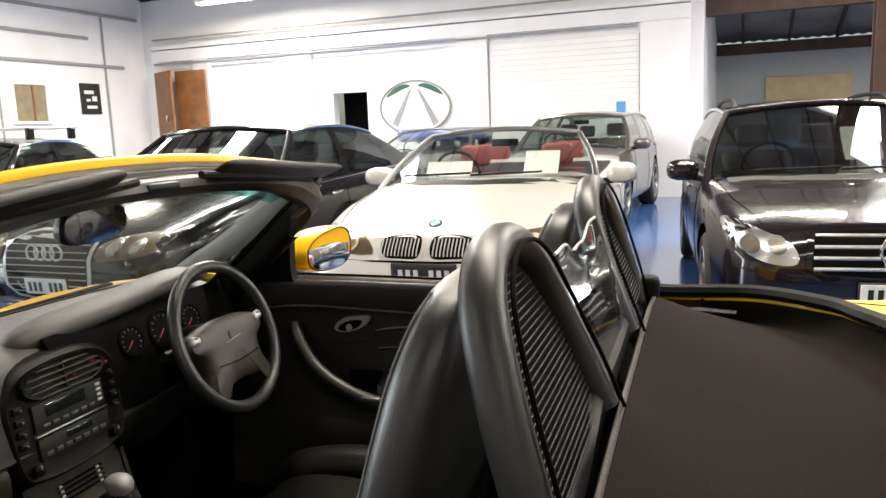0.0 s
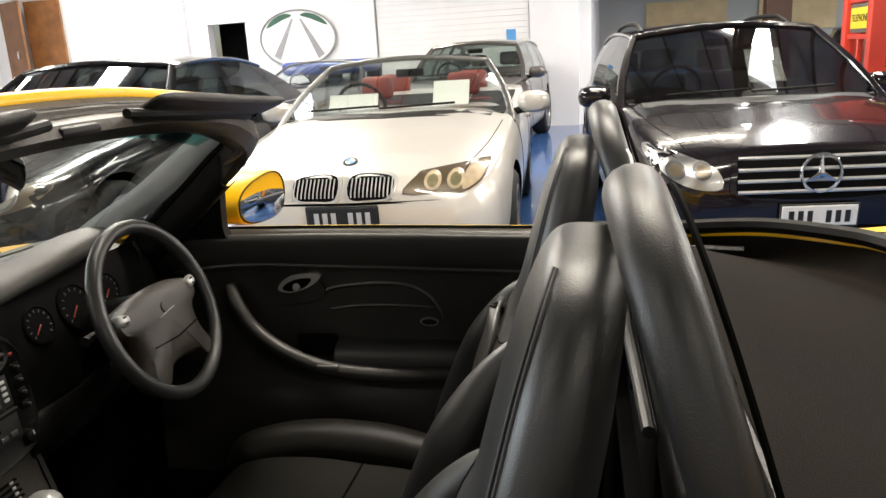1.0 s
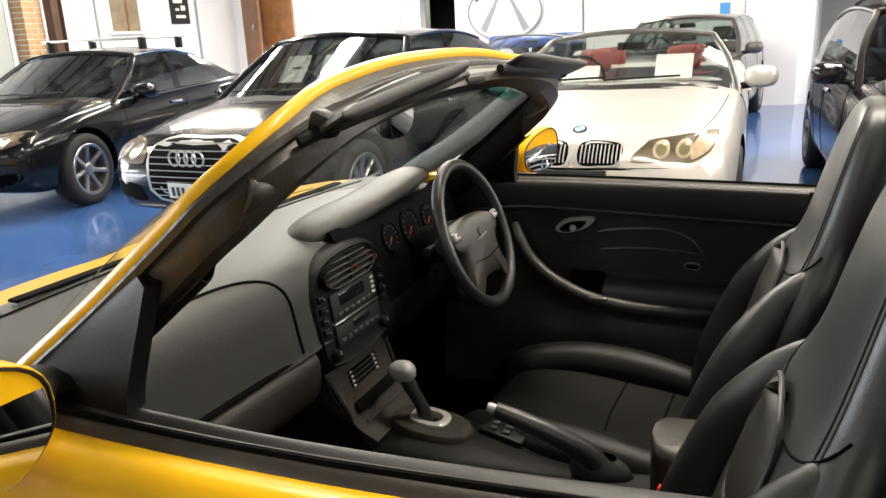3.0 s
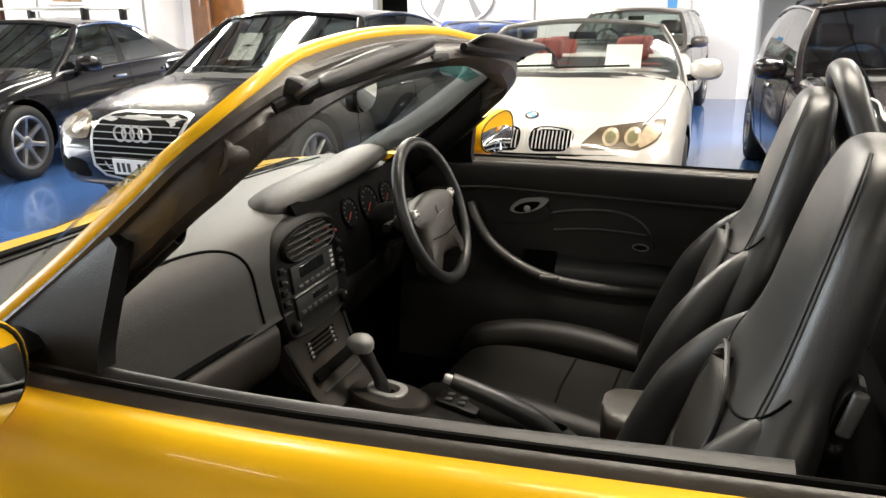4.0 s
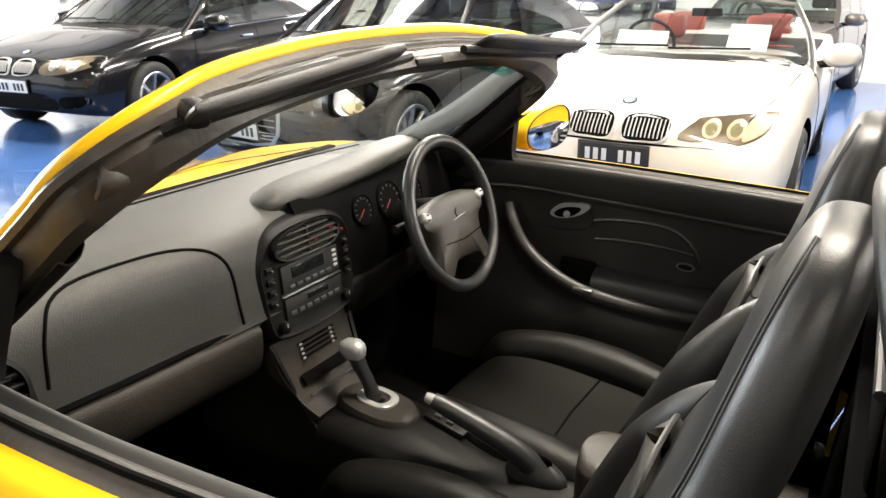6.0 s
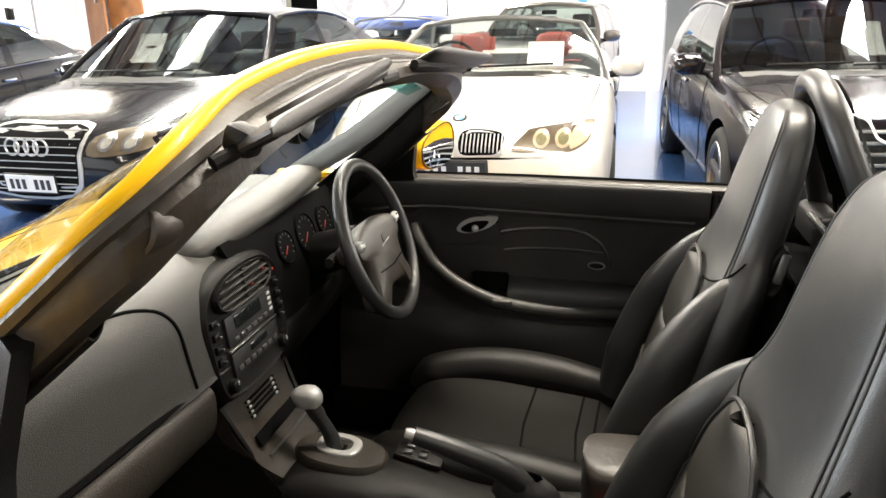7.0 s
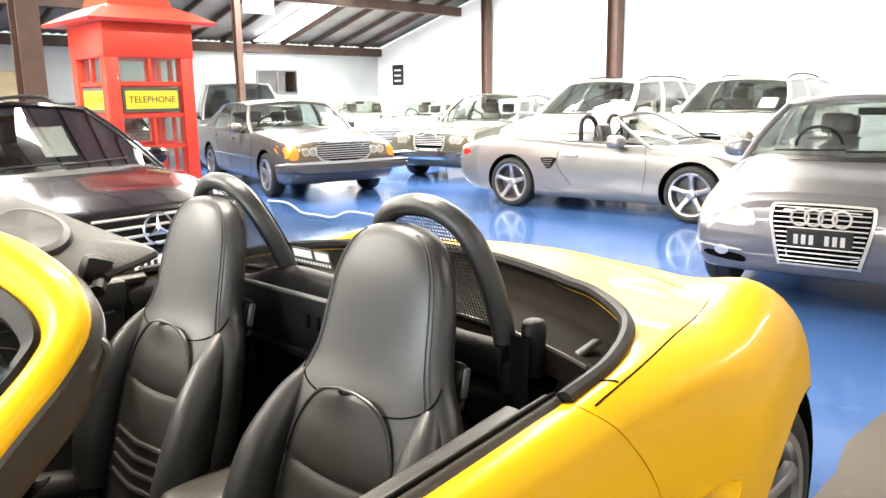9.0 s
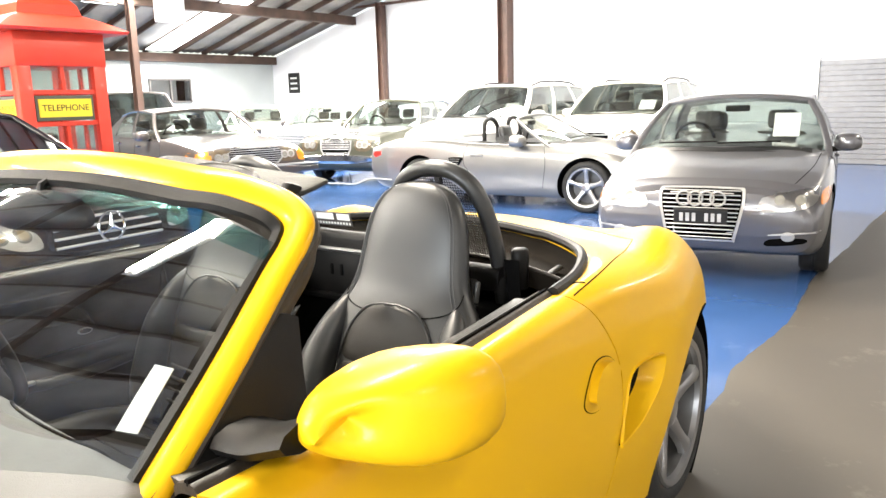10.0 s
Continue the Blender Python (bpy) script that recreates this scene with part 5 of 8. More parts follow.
A4 = sedan(4.55, 1.77, 1.43, paint="grey_paint", glass="glass", plate=0.52, wheel="multi", plate_mat="ink", bulbs=(-0.15, 0.2),
           wid=[(0, 0.80), (0.03, 0.86), (0.12, 0.92), (0.4, 0.97), (1.0, 1.0), (3.4, 1.0), (4.1, 0.95), (4.43, 0.86), (4.55, 0.70)],
           top=[(0, 0.62), (0.02, 0.70), (0.06, 0.745), (0.2, 0.79), (0.5, 0.85), (0.9, 0.915), (1.35, 0.985), (1.9, 1.0), (3.05, 1.02), (3.65, 1.08), (4.25, 1.06), (4.5, 0.98), (4.55, 0.80)],
           front=[("1bars", [(-0.22, 0.335), (-0.245, 0.35), (-0.30, 0.60), (-0.305, 0.70), (-0.295, 0.728), (-0.26, 0.735), (0, 0.74), (0.26, 0.735), (0.295, 0.728), (0.305, 0.70), (0.30, 0.60), (0.245, 0.35), (0.22, 0.335), (0, 0.333)], 12, 0.007),
                  ("2headlight", [(0.40, 0.575), (0.41, 0.655), (0.44, 0.675), (0.60, 0.715), (0.77, 0.735), (0.785, 0.70), (0.75, 0.62), (0.58, 0.575)], "satin", 0.0),
                  ("2fog_lamp", oval(0.60, 0.395, 0.045, 0.035, 10), "bright_trim", 0.012), ("1bumper_strip", [(-0.78, 0.425), (-0.5, 0.40), (-0.5, 0.41), (-0.78, 0.437)], "bright_trim", 0.008), ("1bumper_strip", [(0.78, 0.425), (0.5, 0.40), (0.5, 0.41), (0.78, 0.437)], "bright_trim", 0.008),
                  ("2fog_recess", [(0.46, 0.315), (0.48, 0.37), (0.70, 0.385), (0.70, 0.345)], "dark", 0.004),
                  ("2indicator", [(0.80, 0.62), (0.80, 0.70), (0.85, 0.71), (0.85, 0.63)], "amber", 0.012)],
           rings=[(-0.12, 0.655, 0.052, "chrome"), (-0.04, 0.655, 0.052, "chrome"), (0.04, 0.655, 0.052, "chrome"), (0.12, 0.655, 0.052, "chrome")])
car("sedan_car", pose(5.95, 0.27, 0, 0, 0, 10), "metallic grey saloon with a tall slatted grille and four rings", A4)

msuv = dict(suv, paint="white_paint", glass="dark_glass", front=merc_front, star=(0.735, 0.095), H=1.72, L=4.8, rack="rail",
            cabin=(1.25, 1.95, 4.2, 4.7), belt=[(0, 0.64), (0.03, 0.74), (0.2, 0.88), (0.8, 1.02), (1.4, 1.08), (3.6, 1.12), (4.6, 1.12), (4.75, 1.0), (4.8, 0.8)],
            top=[(0, 0.68), (0.03, 0.82), (0.10, 0.92), (0.35, 1.02), (0.8, 1.09), (1.3, 1.15), (2.0, 1.14), (3.6, 1.15), (4.6, 1.16), (4.75, 1.04), (4.8, 0.85)])
SUV1 = car("suv_car", pose(11.86, 4.2, 0, 0, 0, 4), "white four-wheel drive parked along a white wall", msuv)
SUV2 = car("suv_car", pose(10.55, 6.3, 0, 0, 0, 1), "pearl white four-wheel drive parked along a white wall", dict(msuv, paint="pearl", star=None))
OLD = sedan(5.1, 1.83, 1.50, paint="olive_paint", glass="glass", chrome=True, wheel="turbo",
            top=W126["top"][:-3] + [(4.9, 0.95), (5.05, 0.88), (5.1, 0.72)], belt=W126["belt"][:-2] + [(5.0, 0.88), (5.1, 0.70)],
            wid=[(0, 0.90), (0.05, 0.94), (0.18, 0.96), (0.5, 0.98), (1.1, 1.0), (3.8, 1.0), (4.6, 0.97), (5.0, 0.92), (5.1, 0.86)], cabin=(1.55, 2.1, 3.5, 4.1), roof_w=0.62,
            front=[("1bars", [(-0.26, 0.50), (-0.27, 0.88), (0.27, 0.88), (0.26, 0.50)], 12, 0.008),
                   ("2headlight", [(0.42, 0.60), (0.42, 0.80), (0.70, 0.80), (0.70, 0.60)], "reflector", 0.0),
                   ("1bumper", [(-0.86, 0.38), (-0.86, 0.50), (0.86, 0.50), (0.86, 0.38)], "chrome", 0.06)])
car("sedan_car", pose(10.05, 8.2, 0, 0, 0, 12), "olive classic saloon with an upright chrome grille", OLD)
car("sedan_car", pose(11.4, 10.9, 0, 0, 0, 24), "white older saloon with a chrome grille", dict(W126, paint="white_paint", star=(0.90, 0.05)))
car("sedan_car", pose(12.6, 14.0, 0, 0, 0, 40), "small white hatchback far back", sedan(4.0, 1.7, 1.45, paint="white_paint", glass="glass"))
car("van", pose(9.4, 13.0, 0, 0, 0, 66), "dark green four-wheel drive behind other cars", dict(suv, paint="smoke_paint", glass="dark_glass", H=1.85, star=None, front=merc_front))
car("wagon_car", pose(-0.12, 8.2, 0, 0, 0, 88), "dark grey wagon parked behind a white convertible", dict(suv, paint="smoke_paint", glass="glass", H=1.50, L=4.2, W=1.70, axles=(0.85, 3.3), cabin=(1.1, 1.75, 3.7, 4.1), front=merc_front,
    top=[(u * 4.2 / 4.95, z * 0.94) for u, z in suv["top"]], belt=[(u * 4.2 / 4.95, z * 0.94) for u, z in suv["belt"]]))
car("convertible_car", pose(-2.6, 8.3, 0, 0, 0, 88), "pale blue convertible with a blue folded hood", dict(E46, paint="silver_paint", seat="leather", roundel=None, front=E46["front"][1:2]))
car("sedan_car", pose(5.6, 10.5, 0, 0, 0, 80), "black saloon behind the red booth", sedan(paint="black_paint"))
hood = part("folded_hood", bm_pair(rbox(1.1, 1.4, 0.22, (0, 0, 0), 0.09, 3)), M["blue_paint"])
hood.matrix_world = pose(-2.7, 11.3, 1.22, 0, 0, 88)
tagged(hood, "blue folded fabric hood on a pale convertible", "car hood")

# price sheets behind the windscreens: x, y, z, turn, lean, width, height
for x, y, z, turn, lean, w, h in ((0.08, 4.30, 0.985, 95, 32, 0.36, 0.13), (0.78, 4.40, 0.985, 95, 38, 0.26, 0.22), (2.95, 4.75, 1.03, 97, 40, 0.24, 0.30), (-2.45, 4.15, 1.03, 91, 40, 0.25, 0.30), (-2.05, 4.15, 1.03, 91, 40, 0.25, 0.30),
                                  (7.72, 0.12, 1.02, 10, 40, 0.22, 0.28), (13.51, 3.85, 1.18, 4, 45, 0.28, 0.25), (12.25, 5.95, 1.18, 1, 45, 0.28, 0.25)):
    price_sheet(pose(x, y, z, 0, lean, turn), w, h)


# ---- the yellow roadster: x runs back, y to its right-hand side ----
YCM = Matrix.Translation((1.45, 0.35, 0)) @ pose(0, 0, 0, 0, 0, 3.2) @ Matrix.Translation((-1.45, -0.35, 0))
yc = thing("roadster_car", YCM, "bright yellow two-seat roadster with black leather inside, roof down", "car", "cars in the showroom")
FA, RA, WR = 0.28, 2.73, 0.335


def grid_normals(G):
    du, dv = np.gradient(G, axis=0), np.gradient(G, axis=1)
    n = np.cross(du, dv)
    return n / np.maximum(np.linalg.norm(n, axis=2), 1e-9)[:, :, None]


def thick(G, t):
    """A dense grid made into a shell of thickness t along its normals."""
    return slab(G, -t * grid_normals(G))


def mirror_y(rows):
    R = np.array(rows, float)
    R[..., 1] *= -1
    return R


# front body: nose, wings and bonnet
fb = []
for x, w, zb, zs, zt in ((-0.60, 0.50, 0.40, 0.50, 0.53), (-0.57, 0.60, 0.30, 0.54, 0.58), (-0.48, 0.70, 0.22, 0.60, 0.64), (-0.25, 0.80, 0.18, 0.73, 0.72),
                         (0.0, 0.85, 0.18, 0.83, 0.80), (0.30, 0.875, 0.18, 0.89, 0.875), (0.45, 0.87, 0.18, 0.91, 0.93), (0.51, 0.868, 0.18, 0.912, 0.90), (0.57, 0.866, 0.18, 0.915, 0.80), (0.62, 0.866, 0.18, 0.915, 0.80)):
    half = [(0, zb), (w * 0.80, zb), (w * 0.95, zb + 0.06), (w * 0.99, zb + 0.3 * (zs - zb)), (w, zb + 0.6 * (zs - zb)), (w * 0.975, zb + 0.86 * (zs - zb)), (w * 0.90, zs), (w * 0.72, zs + 0.3 * (zt - zs) + 0.004), (w * 0.4, zt - 0.006), (0, zt)]
    fb.append([(x, a, b) for a, b in half] + [(x, -a, b) for a, b in half[-2:0:-1]])
fb_shape = skin(sheet(fb, 4, 4, True), True, True)
front_body = part("front_body", fb_shape, M["yellow"], yc)
front_body.data.materials.append(M["dark"])
cut(front_body, join(*[moved(prism(oval(0, 0, 0.385, 0.385, 32), 0.45, "y", -0.225), Matrix.Translation((FA, s * 0.83, WR))) for s in (-1, 1)]))
fsk = Skin(fb_shape)
for s in (-1, 1):
    hl = part("headlight", fsk.drape(rounded([(-0.46, s * 0.47), (-0.30, s * 0.52), (-0.06, s * 0.66), (-0.06, s * 0.74), (-0.30, s * 0.75), (-0.44, s * 0.64)], 4), "z-", 2.0, 0.004, 0.01), M["reflector"], yc)
    ln = part("lens", fsk.drape(rounded([(-0.46, s * 0.47), (-0.30, s * 0.52), (-0.06, s * 0.66), (-0.06, s * 0.74), (-0.30, s * 0.75), (-0.44, s * 0.64)], 4), "z-", 2.0, 0.014, 0.01), M["lamp_lens"], hl)
    ln.visible_shadow = False
    part("bonnet_gap", fsk.line([(-0.45, s * 0.40), (0.0, s * 0.54), (0.5, s * 0.66)], "z-", 2.0, 0.0025), M["dark"], yc)

# the doors' section (y, z) and the way it draws in towards the back
DOOR_SEC = ((0.795, 0.937, 1.0), (0.838, 0.937, 1.0), (0.868, 0.885, 0.6), (0.882, 0.76, 0.18), (0.882, 0.60, 0.0), (0.862, 0.42, 0.0), (0.81, 0.20, 0.0))
DOOR_BACK = (1.872, 1.872, 1.920, 1.985, 1.995, 1.960, 1.880)
DOOR_X0 = 0.79


def draw_in(x):
    return float(np.interp(x, (0.60, 0.80, 1.10, 1.28, 1.51, 1.70, 1.84, 1.872), (-0.014, -0.006, 0.0, -0.002, -0.019, -0.036, -0.049, -0.051)))


DOOR_REAR = [(xb, y + w * draw_in(1.872), z) for xb, (y, z, w) in zip(DOOR_BACK, DOOR_SEC)]


def door_grid(s):
    return np.array([[(DOOR_X0 + t * (xb - DOOR_X0), s * (y + w * draw_in(DOOR_X0 + t * (1.872 - DOOR_X0))), z) for xb, (y, z, w) in zip(DOOR_BACK, DOOR_SEC)] for t in np.linspace(0, 1, 9)])


# rear body: a horseshoe of panels round the open hood well
half_rows = [
    [(x + 0.004, -y, z) for x, y, z in DOOR_REAR],
    [(2.08, -0.715, 0.942), (2.10, -0.768, 0.945), (2.12, -0.842, 0.890), (2.14, -0.882, 0.76), (2.15, -0.890, 0.60), (2.15, -0.868, 0.42), (2.13, -0.815, 0.20)],
    [(2.265, -0.645, 0.960), (2.38, -0.715, 0.940), (2.44, -0.820, 0.900), (2.46, -0.893, 0.79), (2.46, -0.902, 0.62), (2.46, -0.885, 0.43), (2.46, -0.83, 0.20)],
    [(2.39, -0.50, 0.972), (2.58, -0.60, 0.930), (2.72, -0.735, 0.952), (2.80, -0.835, 0.84), (2.82, -0.866, 0.64), (2.82, -0.858, 0.44), (2.82, -0.81, 0.22)],
    [(2.43, -0.39, 0.978), (2.66, -0.52, 0.934), (2.84, -0.675, 0.958), (2.96, -0.775, 0.84), (3.0, -0.80, 0.63), (3.0, -0.795, 0.45), (2.97, -0.76, 0.24)],
    [(2.46, -0.30, 0.982), (2.74, -0.42, 0.946), (2.93, -0.565, 0.915), (3.10, -0.695, 0.80), (3.15, -0.735, 0.62), (3.15, -0.73, 0.45), (3.10, -0.70, 0.26)],
    [(2.50, -0.13, 0.988), (2.81, -0.21, 0.960), (3.11, -0.34, 0.862), (3.38, -0.47, 0.77), (3.46, -0.51, 0.62), (3.46, -0.51, 0.46), (3.40, -0.49, 0.28)],
    [(2.51, 0.0, 0.990), (2.84, 0.0, 0.962), (3.18, 0.0, 0.872), (3.46, 0.0, 0.78), (3.55, 0.0, 0.63), (3.55, 0.0, 0.46), (3.47, 0.0, 0.28)],
]
INTAKE = rounded([(2.05, 0.705), (2.16, 0.715), (2.255, 0.70), (2.265, 0.67), (2.23, 0.61), (2.13, 0.55), (2.03, 0.53), (1.985, 0.538), (2.01, 0.62)], 4)
rb = np.array(half_rows + mirror_y(half_rows[-2::-1]).tolist())
RG = sheet(rb, 6, 5)
rb_shape = thick(RG, -0.018)
rear_body = part("rear_body", rb_shape, M["yellow"], yc)
rear_body.data.materials.append(M["dark"])
cut(rear_body, join(*[moved(prism(oval(0, 0, 0.385, 0.385, 36), 0.5, "y", -0.25), Matrix.Translation((RA, s * 0.86, WR))) for s in (-1, 1)], *[prism(INTAKE, 0.30, "y", 0.74 if s > 0 else -1.04) for s in (-1, 1)]))
rsk = Skin(skin(RG))
for s, way, st in ((-1, "y+", -1.4), (1, "y-", 1.4)):
    part("lid_gap", rsk.line([(1.90, s * 0.789), (2.10, s * 0.768), (2.36, s * 0.720), (2.64, s * 0.664)], "z-", 2.0, 0.0022, 0.0006), M["dark"], yc)
    part("lid_gap", rsk.line([(1.985, s * 0.735), (1.99, s * 0.755), (2.0, s * 0.775)], "z-", 2.0, 0.003), M["dark"], yc)
part("lid_gap", rsk.line([(2.64, -0.664), (2.74, -0.50), (2.84, -0.25), (2.87, 0.0), (2.84, 0.25), (2.74, 0.50), (2.64, 0.664)], "z-", 2.0, 0.0018, 0.0008), M["dark"], yc)
# seal round the hood well
rim_curve = RG[:, 0, :]
part("well_seal", tube(rim_curve + np.array((0, 0, 0.004)), 0.016, 8), M["plastic"], yc)
# tail lamps
for s in (-1, 1):
    part("tail_light", rsk.drape(rounded([(s * 0.40, 0.66), (s * 0.42, 0.76), (s * 0.60, 0.80), (s * 0.74, 0.78), (s * 0.74, 0.68)], 3), "x-", 4.5, 0.004, 0.01), M["red_lens"], yc)

# wheel housings, coloured near black to stand in for shade inside the arches
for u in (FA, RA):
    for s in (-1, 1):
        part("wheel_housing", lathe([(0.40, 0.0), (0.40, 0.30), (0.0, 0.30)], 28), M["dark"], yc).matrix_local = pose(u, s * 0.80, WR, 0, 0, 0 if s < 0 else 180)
        add_wheel(yc, u, s * (0.735 if u == FA else 0.698), WR, "five", WR, 0.245, 0.24)

# side intakes: a ramp running back into a dark mouth behind each door
for s in (-1, 1):
    c = np.array((2.13, 0.63))
    rows = []
    for k, depth, dx in ((1.045, 0.001, 0.0), (1.015, -0.006, 0.0), (0.975, -0.004, 0.0), (0.92, 0.020, -0.006), (0.84, 0.055, -0.016), (0.74, 0.095, -0.030), (0.66, 0.13, -0.040), (0.03, 0.135, -0.04)):
        ring = []
        for p in INTAKE:
            q = c + k * (np.array(p) - c) + np.array((dx, 0.0))
            h = rsk.at((q[0], s * 1.4, q[1]), (0, -s, 0))
            ring.append((q[0], (h[1] if h else s * 0.885) - s * depth, q[1]))
        rows.append(ring)
    sc = part("side_intake", skin(np.array(rows[:5]), True), M["yellow"], yc)
    part("intake_mouth", skin(np.array(rows[4:]), True, True), M["dark"], sc)
    # wing panel ahead of the door
    g = np.array([[(x, s * (y + w * draw_in(x)), z) for y, z, w in DOOR_SEC] for x in (0.605, 0.66, 0.72, 0.784)])
    part("wing_panel", thick(sheet(g, 3, 5), s * 0.016), M["yellow"], yc)
for s in (-1, 1):
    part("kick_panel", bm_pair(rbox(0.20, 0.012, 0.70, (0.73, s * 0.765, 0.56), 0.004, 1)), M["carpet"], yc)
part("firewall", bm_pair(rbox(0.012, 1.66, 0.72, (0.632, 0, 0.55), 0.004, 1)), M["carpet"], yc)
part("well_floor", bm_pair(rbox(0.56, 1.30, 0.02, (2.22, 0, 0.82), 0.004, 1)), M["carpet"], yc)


# doors
def door_side(s):
    dg = sheet(door_grid(s), 4, 5)
    d = part("door", thick(dg, s * 0.016), M["yellow"], yc)
    # rubber seal and inner lining
    xs = [(x, draw_in(x)) for x in np.linspace(DOOR_X0, 1.872, 9)]
    g = sheet(np.array([[(x, s * (0.800 + k), 0.934), (x, s * (0.785 + k), 0.946), (x, s * (0.762 + k), 0.944), (x, s * (0.750 + k), 0.936)] for x, k in xs]), 3, 3)
    part("window_seal", slab(g, (0, 0, -0.015)), M["brown_vinyl"], d)
    part("window_channel", tube([(x, s * (0.776 + k), 0.947) for x, k in xs], 0.005, 6), M["dark"], d)
    rows = []
    for x in (0.80, 0.92, 1.08, 1.25, 1.45, 1.62, 1.80):
        b = 0.012 * math.sin((x - 0.8) * 3.14) + 0.75 * draw_in(x)
        rows.append([(x, s * y, z) for y, z in ((0.752, 0.934), (0.722 + b, 0.940), (0.712 + b, 0.925), (0.718 + b, 0.875), (0.735 + b, 0.84), (0.742 + b, 0.76), (0.742 + b, 0.66), (0.735 + b, 0.56), (0.715, 0.50), (0.700, 0.40), (0.69, 0.27))])
    lin = sheet(np.array(rows), 5, 4)
    lining = part("door_lining", thick(lin, -s * 0.012), M["door_vinyl"], d, "black leather door lining")
    lsk = Skin(skin(lin))
    way, st = ("y+", 0.0) if s > 0 else ("y-", 0.0)
    # upper padded ridge, pocket outline, arched pull handle
    part("ridge", lsk.line([(0.88, 0.842), (1.05, 0.862), (1.3, 0.856), (1.55, 0.852), (1.77, 0.850)], way, st, 0.010, 0.004), M["door_vinyl"], lining)
    part("panel_seam", lsk.line([(1.23, 0.778), (1.30, 0.800), (1.40, 0.812), (1.48, 0.808), (1.535, 0.780), (1.562, 0.735), (1.566, 0.715)], way, st, 0.0055, 0.0), M["leather"], lining)
    part("panel_seam", lsk.line([(1.28, 0.742), (1.36, 0.752), (1.46, 0.755), (1.555, 0.750)], way, st, 0.0045, 0.0005), M["leather"], lining)
    scoop = [(0.99, 0.800), (1.03, 0.842), (1.10, 0.862), (1.17, 0.860), (1.235, 0.838), (1.27, 0.795), (1.24, 0.765), (1.12, 0.755), (1.03, 0.765)]
    part("latch_panel", lsk.drape(rounded(scoop, 4), way, st, 0.009, 0.012, 5), M["door_vinyl"], lining)
    pull = [(1.035, s * 0.722, 0.812), (1.055, s * 0.700, 0.770), (1.10, s * 0.688, 0.708), (1.18, s * 0.675, 0.655), (1.29, s * 0.668, 0.617), (1.45, s * 0.672, 0.602), (1.62, s * 0.682, 0.606), (1.76, s * 0.70, 0.618)]
    part("pull_handle", tube(catmull(pull, 6), 0.0185, 12), M["door_vinyl"], lining, "curved black leather door pull")
    g = sheet(np.array([[(x, s * y, z) for y, z in ((0.745, 0.668), (0.715, 0.672), (0.685, 0.655), (0.676, 0.615), (0.69, 0.59))] for x in (1.30, 1.36, 1.50, 1.64, 1.77)]), 4, 3)
    part("armrest_pad", thick(g, -s * 0.015), M["leather"], lining)
    part("pocket_mouth", bm_pair(rbox(0.10, 0.012, 0.055, (1.245, s * 0.733, 0.655), 0.02, 3)), M["dark"], lining)
    part("pull_clip", bm_pair(rbox(0.055, 0.016, 0.012, (1.29, s * 0.654, 0.628), 0.004, 2)), M["satin"], lining)
    # latch
    lt = part("latch_bezel", lsk.drape(rounded([(1.150, 0.797), (1.165, 0.820), (1.20, 0.836), (1.262, 0.838), (1.250, 0.815), (1.215, 0.796), (1.175, 0.788)], 4), way, st, 0.013, 0.010, 3), M["bright_trim"], lining, "satin metal door latch")
    part("latch_hollow", lsk.drape(rounded([(1.162, 0.799), (1.176, 0.814), (1.205, 0.825), (1.240, 0.826), (1.222, 0.804), (1.182, 0.792)], 4), way, st, 0.0145, 0.003, 2), M["dark"], lt)
    part("latch_knob", moved(lathe([(0.0, 0.008), (0.008, 0.006), (0.010, 0.0)], 14), Matrix.Translation((1.205, s * 0.722, 0.808)) @ pose(0, 0, 0, 0, 0, 180 if s > 0 else 0)), M["bright_trim"], lt)
    rg_ = part("reflector_rim", lsk.drape(oval(1.531, 0.716, 0.024, 0.011, 18), way, st, 0.005, 0.004, 2), M["satin"], lining)
    part("reflector", lsk.drape(oval(1.531, 0.716, 0.019, 0.007, 16), way, st, 0.007, 0.002, 2), M["plastic"], rg_)
    # jamb at the rear edge
    part("door_edge", bm_pair(rbox(0.02, 0.055, 0.62, (1.815, s * 0.728, 0.62), 0.008, 2)), M["plastic"], d)
    # outer handle
    dsk = Skin(skin(dg))
    wy, so = ("y+", -1.4) if s < 0 else ("y-", 1.4)
    ring = rounded([(1.763, 0.712), (1.776, 0.748), (1.837, 0.792), (1.909, 0.792), (1.957, 0.764), (1.954, 0.735), (1.906, 0.694), (1.820, 0.686)], 5)
    hp = part("handle_recess", dsk.drape(ring, wy, so, 0.003, 0.004), M["yellow"], d)
    flap = rounded([(1.784, 0.724), (1.797, 0.757), (1.842, 0.786), (1.902, 0.786), (1.942, 0.762), (1.928, 0.740), (1.882, 0.723), (1.820, 0.713)], 5)
    part("handle", dsk.drape(flap, wy, so, 0.022, 0.018), M["yellow"], hp)
    # dark lines draw the shade under the flap and round the shallow recess
    part("handle_shade", dsk.line([(1.786, 0.718), (1.822, 0.708), (1.884, 0.718), (1.932, 0.737)], wy, so, 0.003, 0.001), M["dark"], hp)
    part("handle_shade", dsk.line(ring + ring[:1], wy, so, 0.0024, 0.0), M["dark"], hp)
    part("lock", dsk.drape(oval(1.950, 0.748, 0.006, 0.008, 12), wy, so, 0.009, 0.004, 2), M["dark"], hp)
    return d


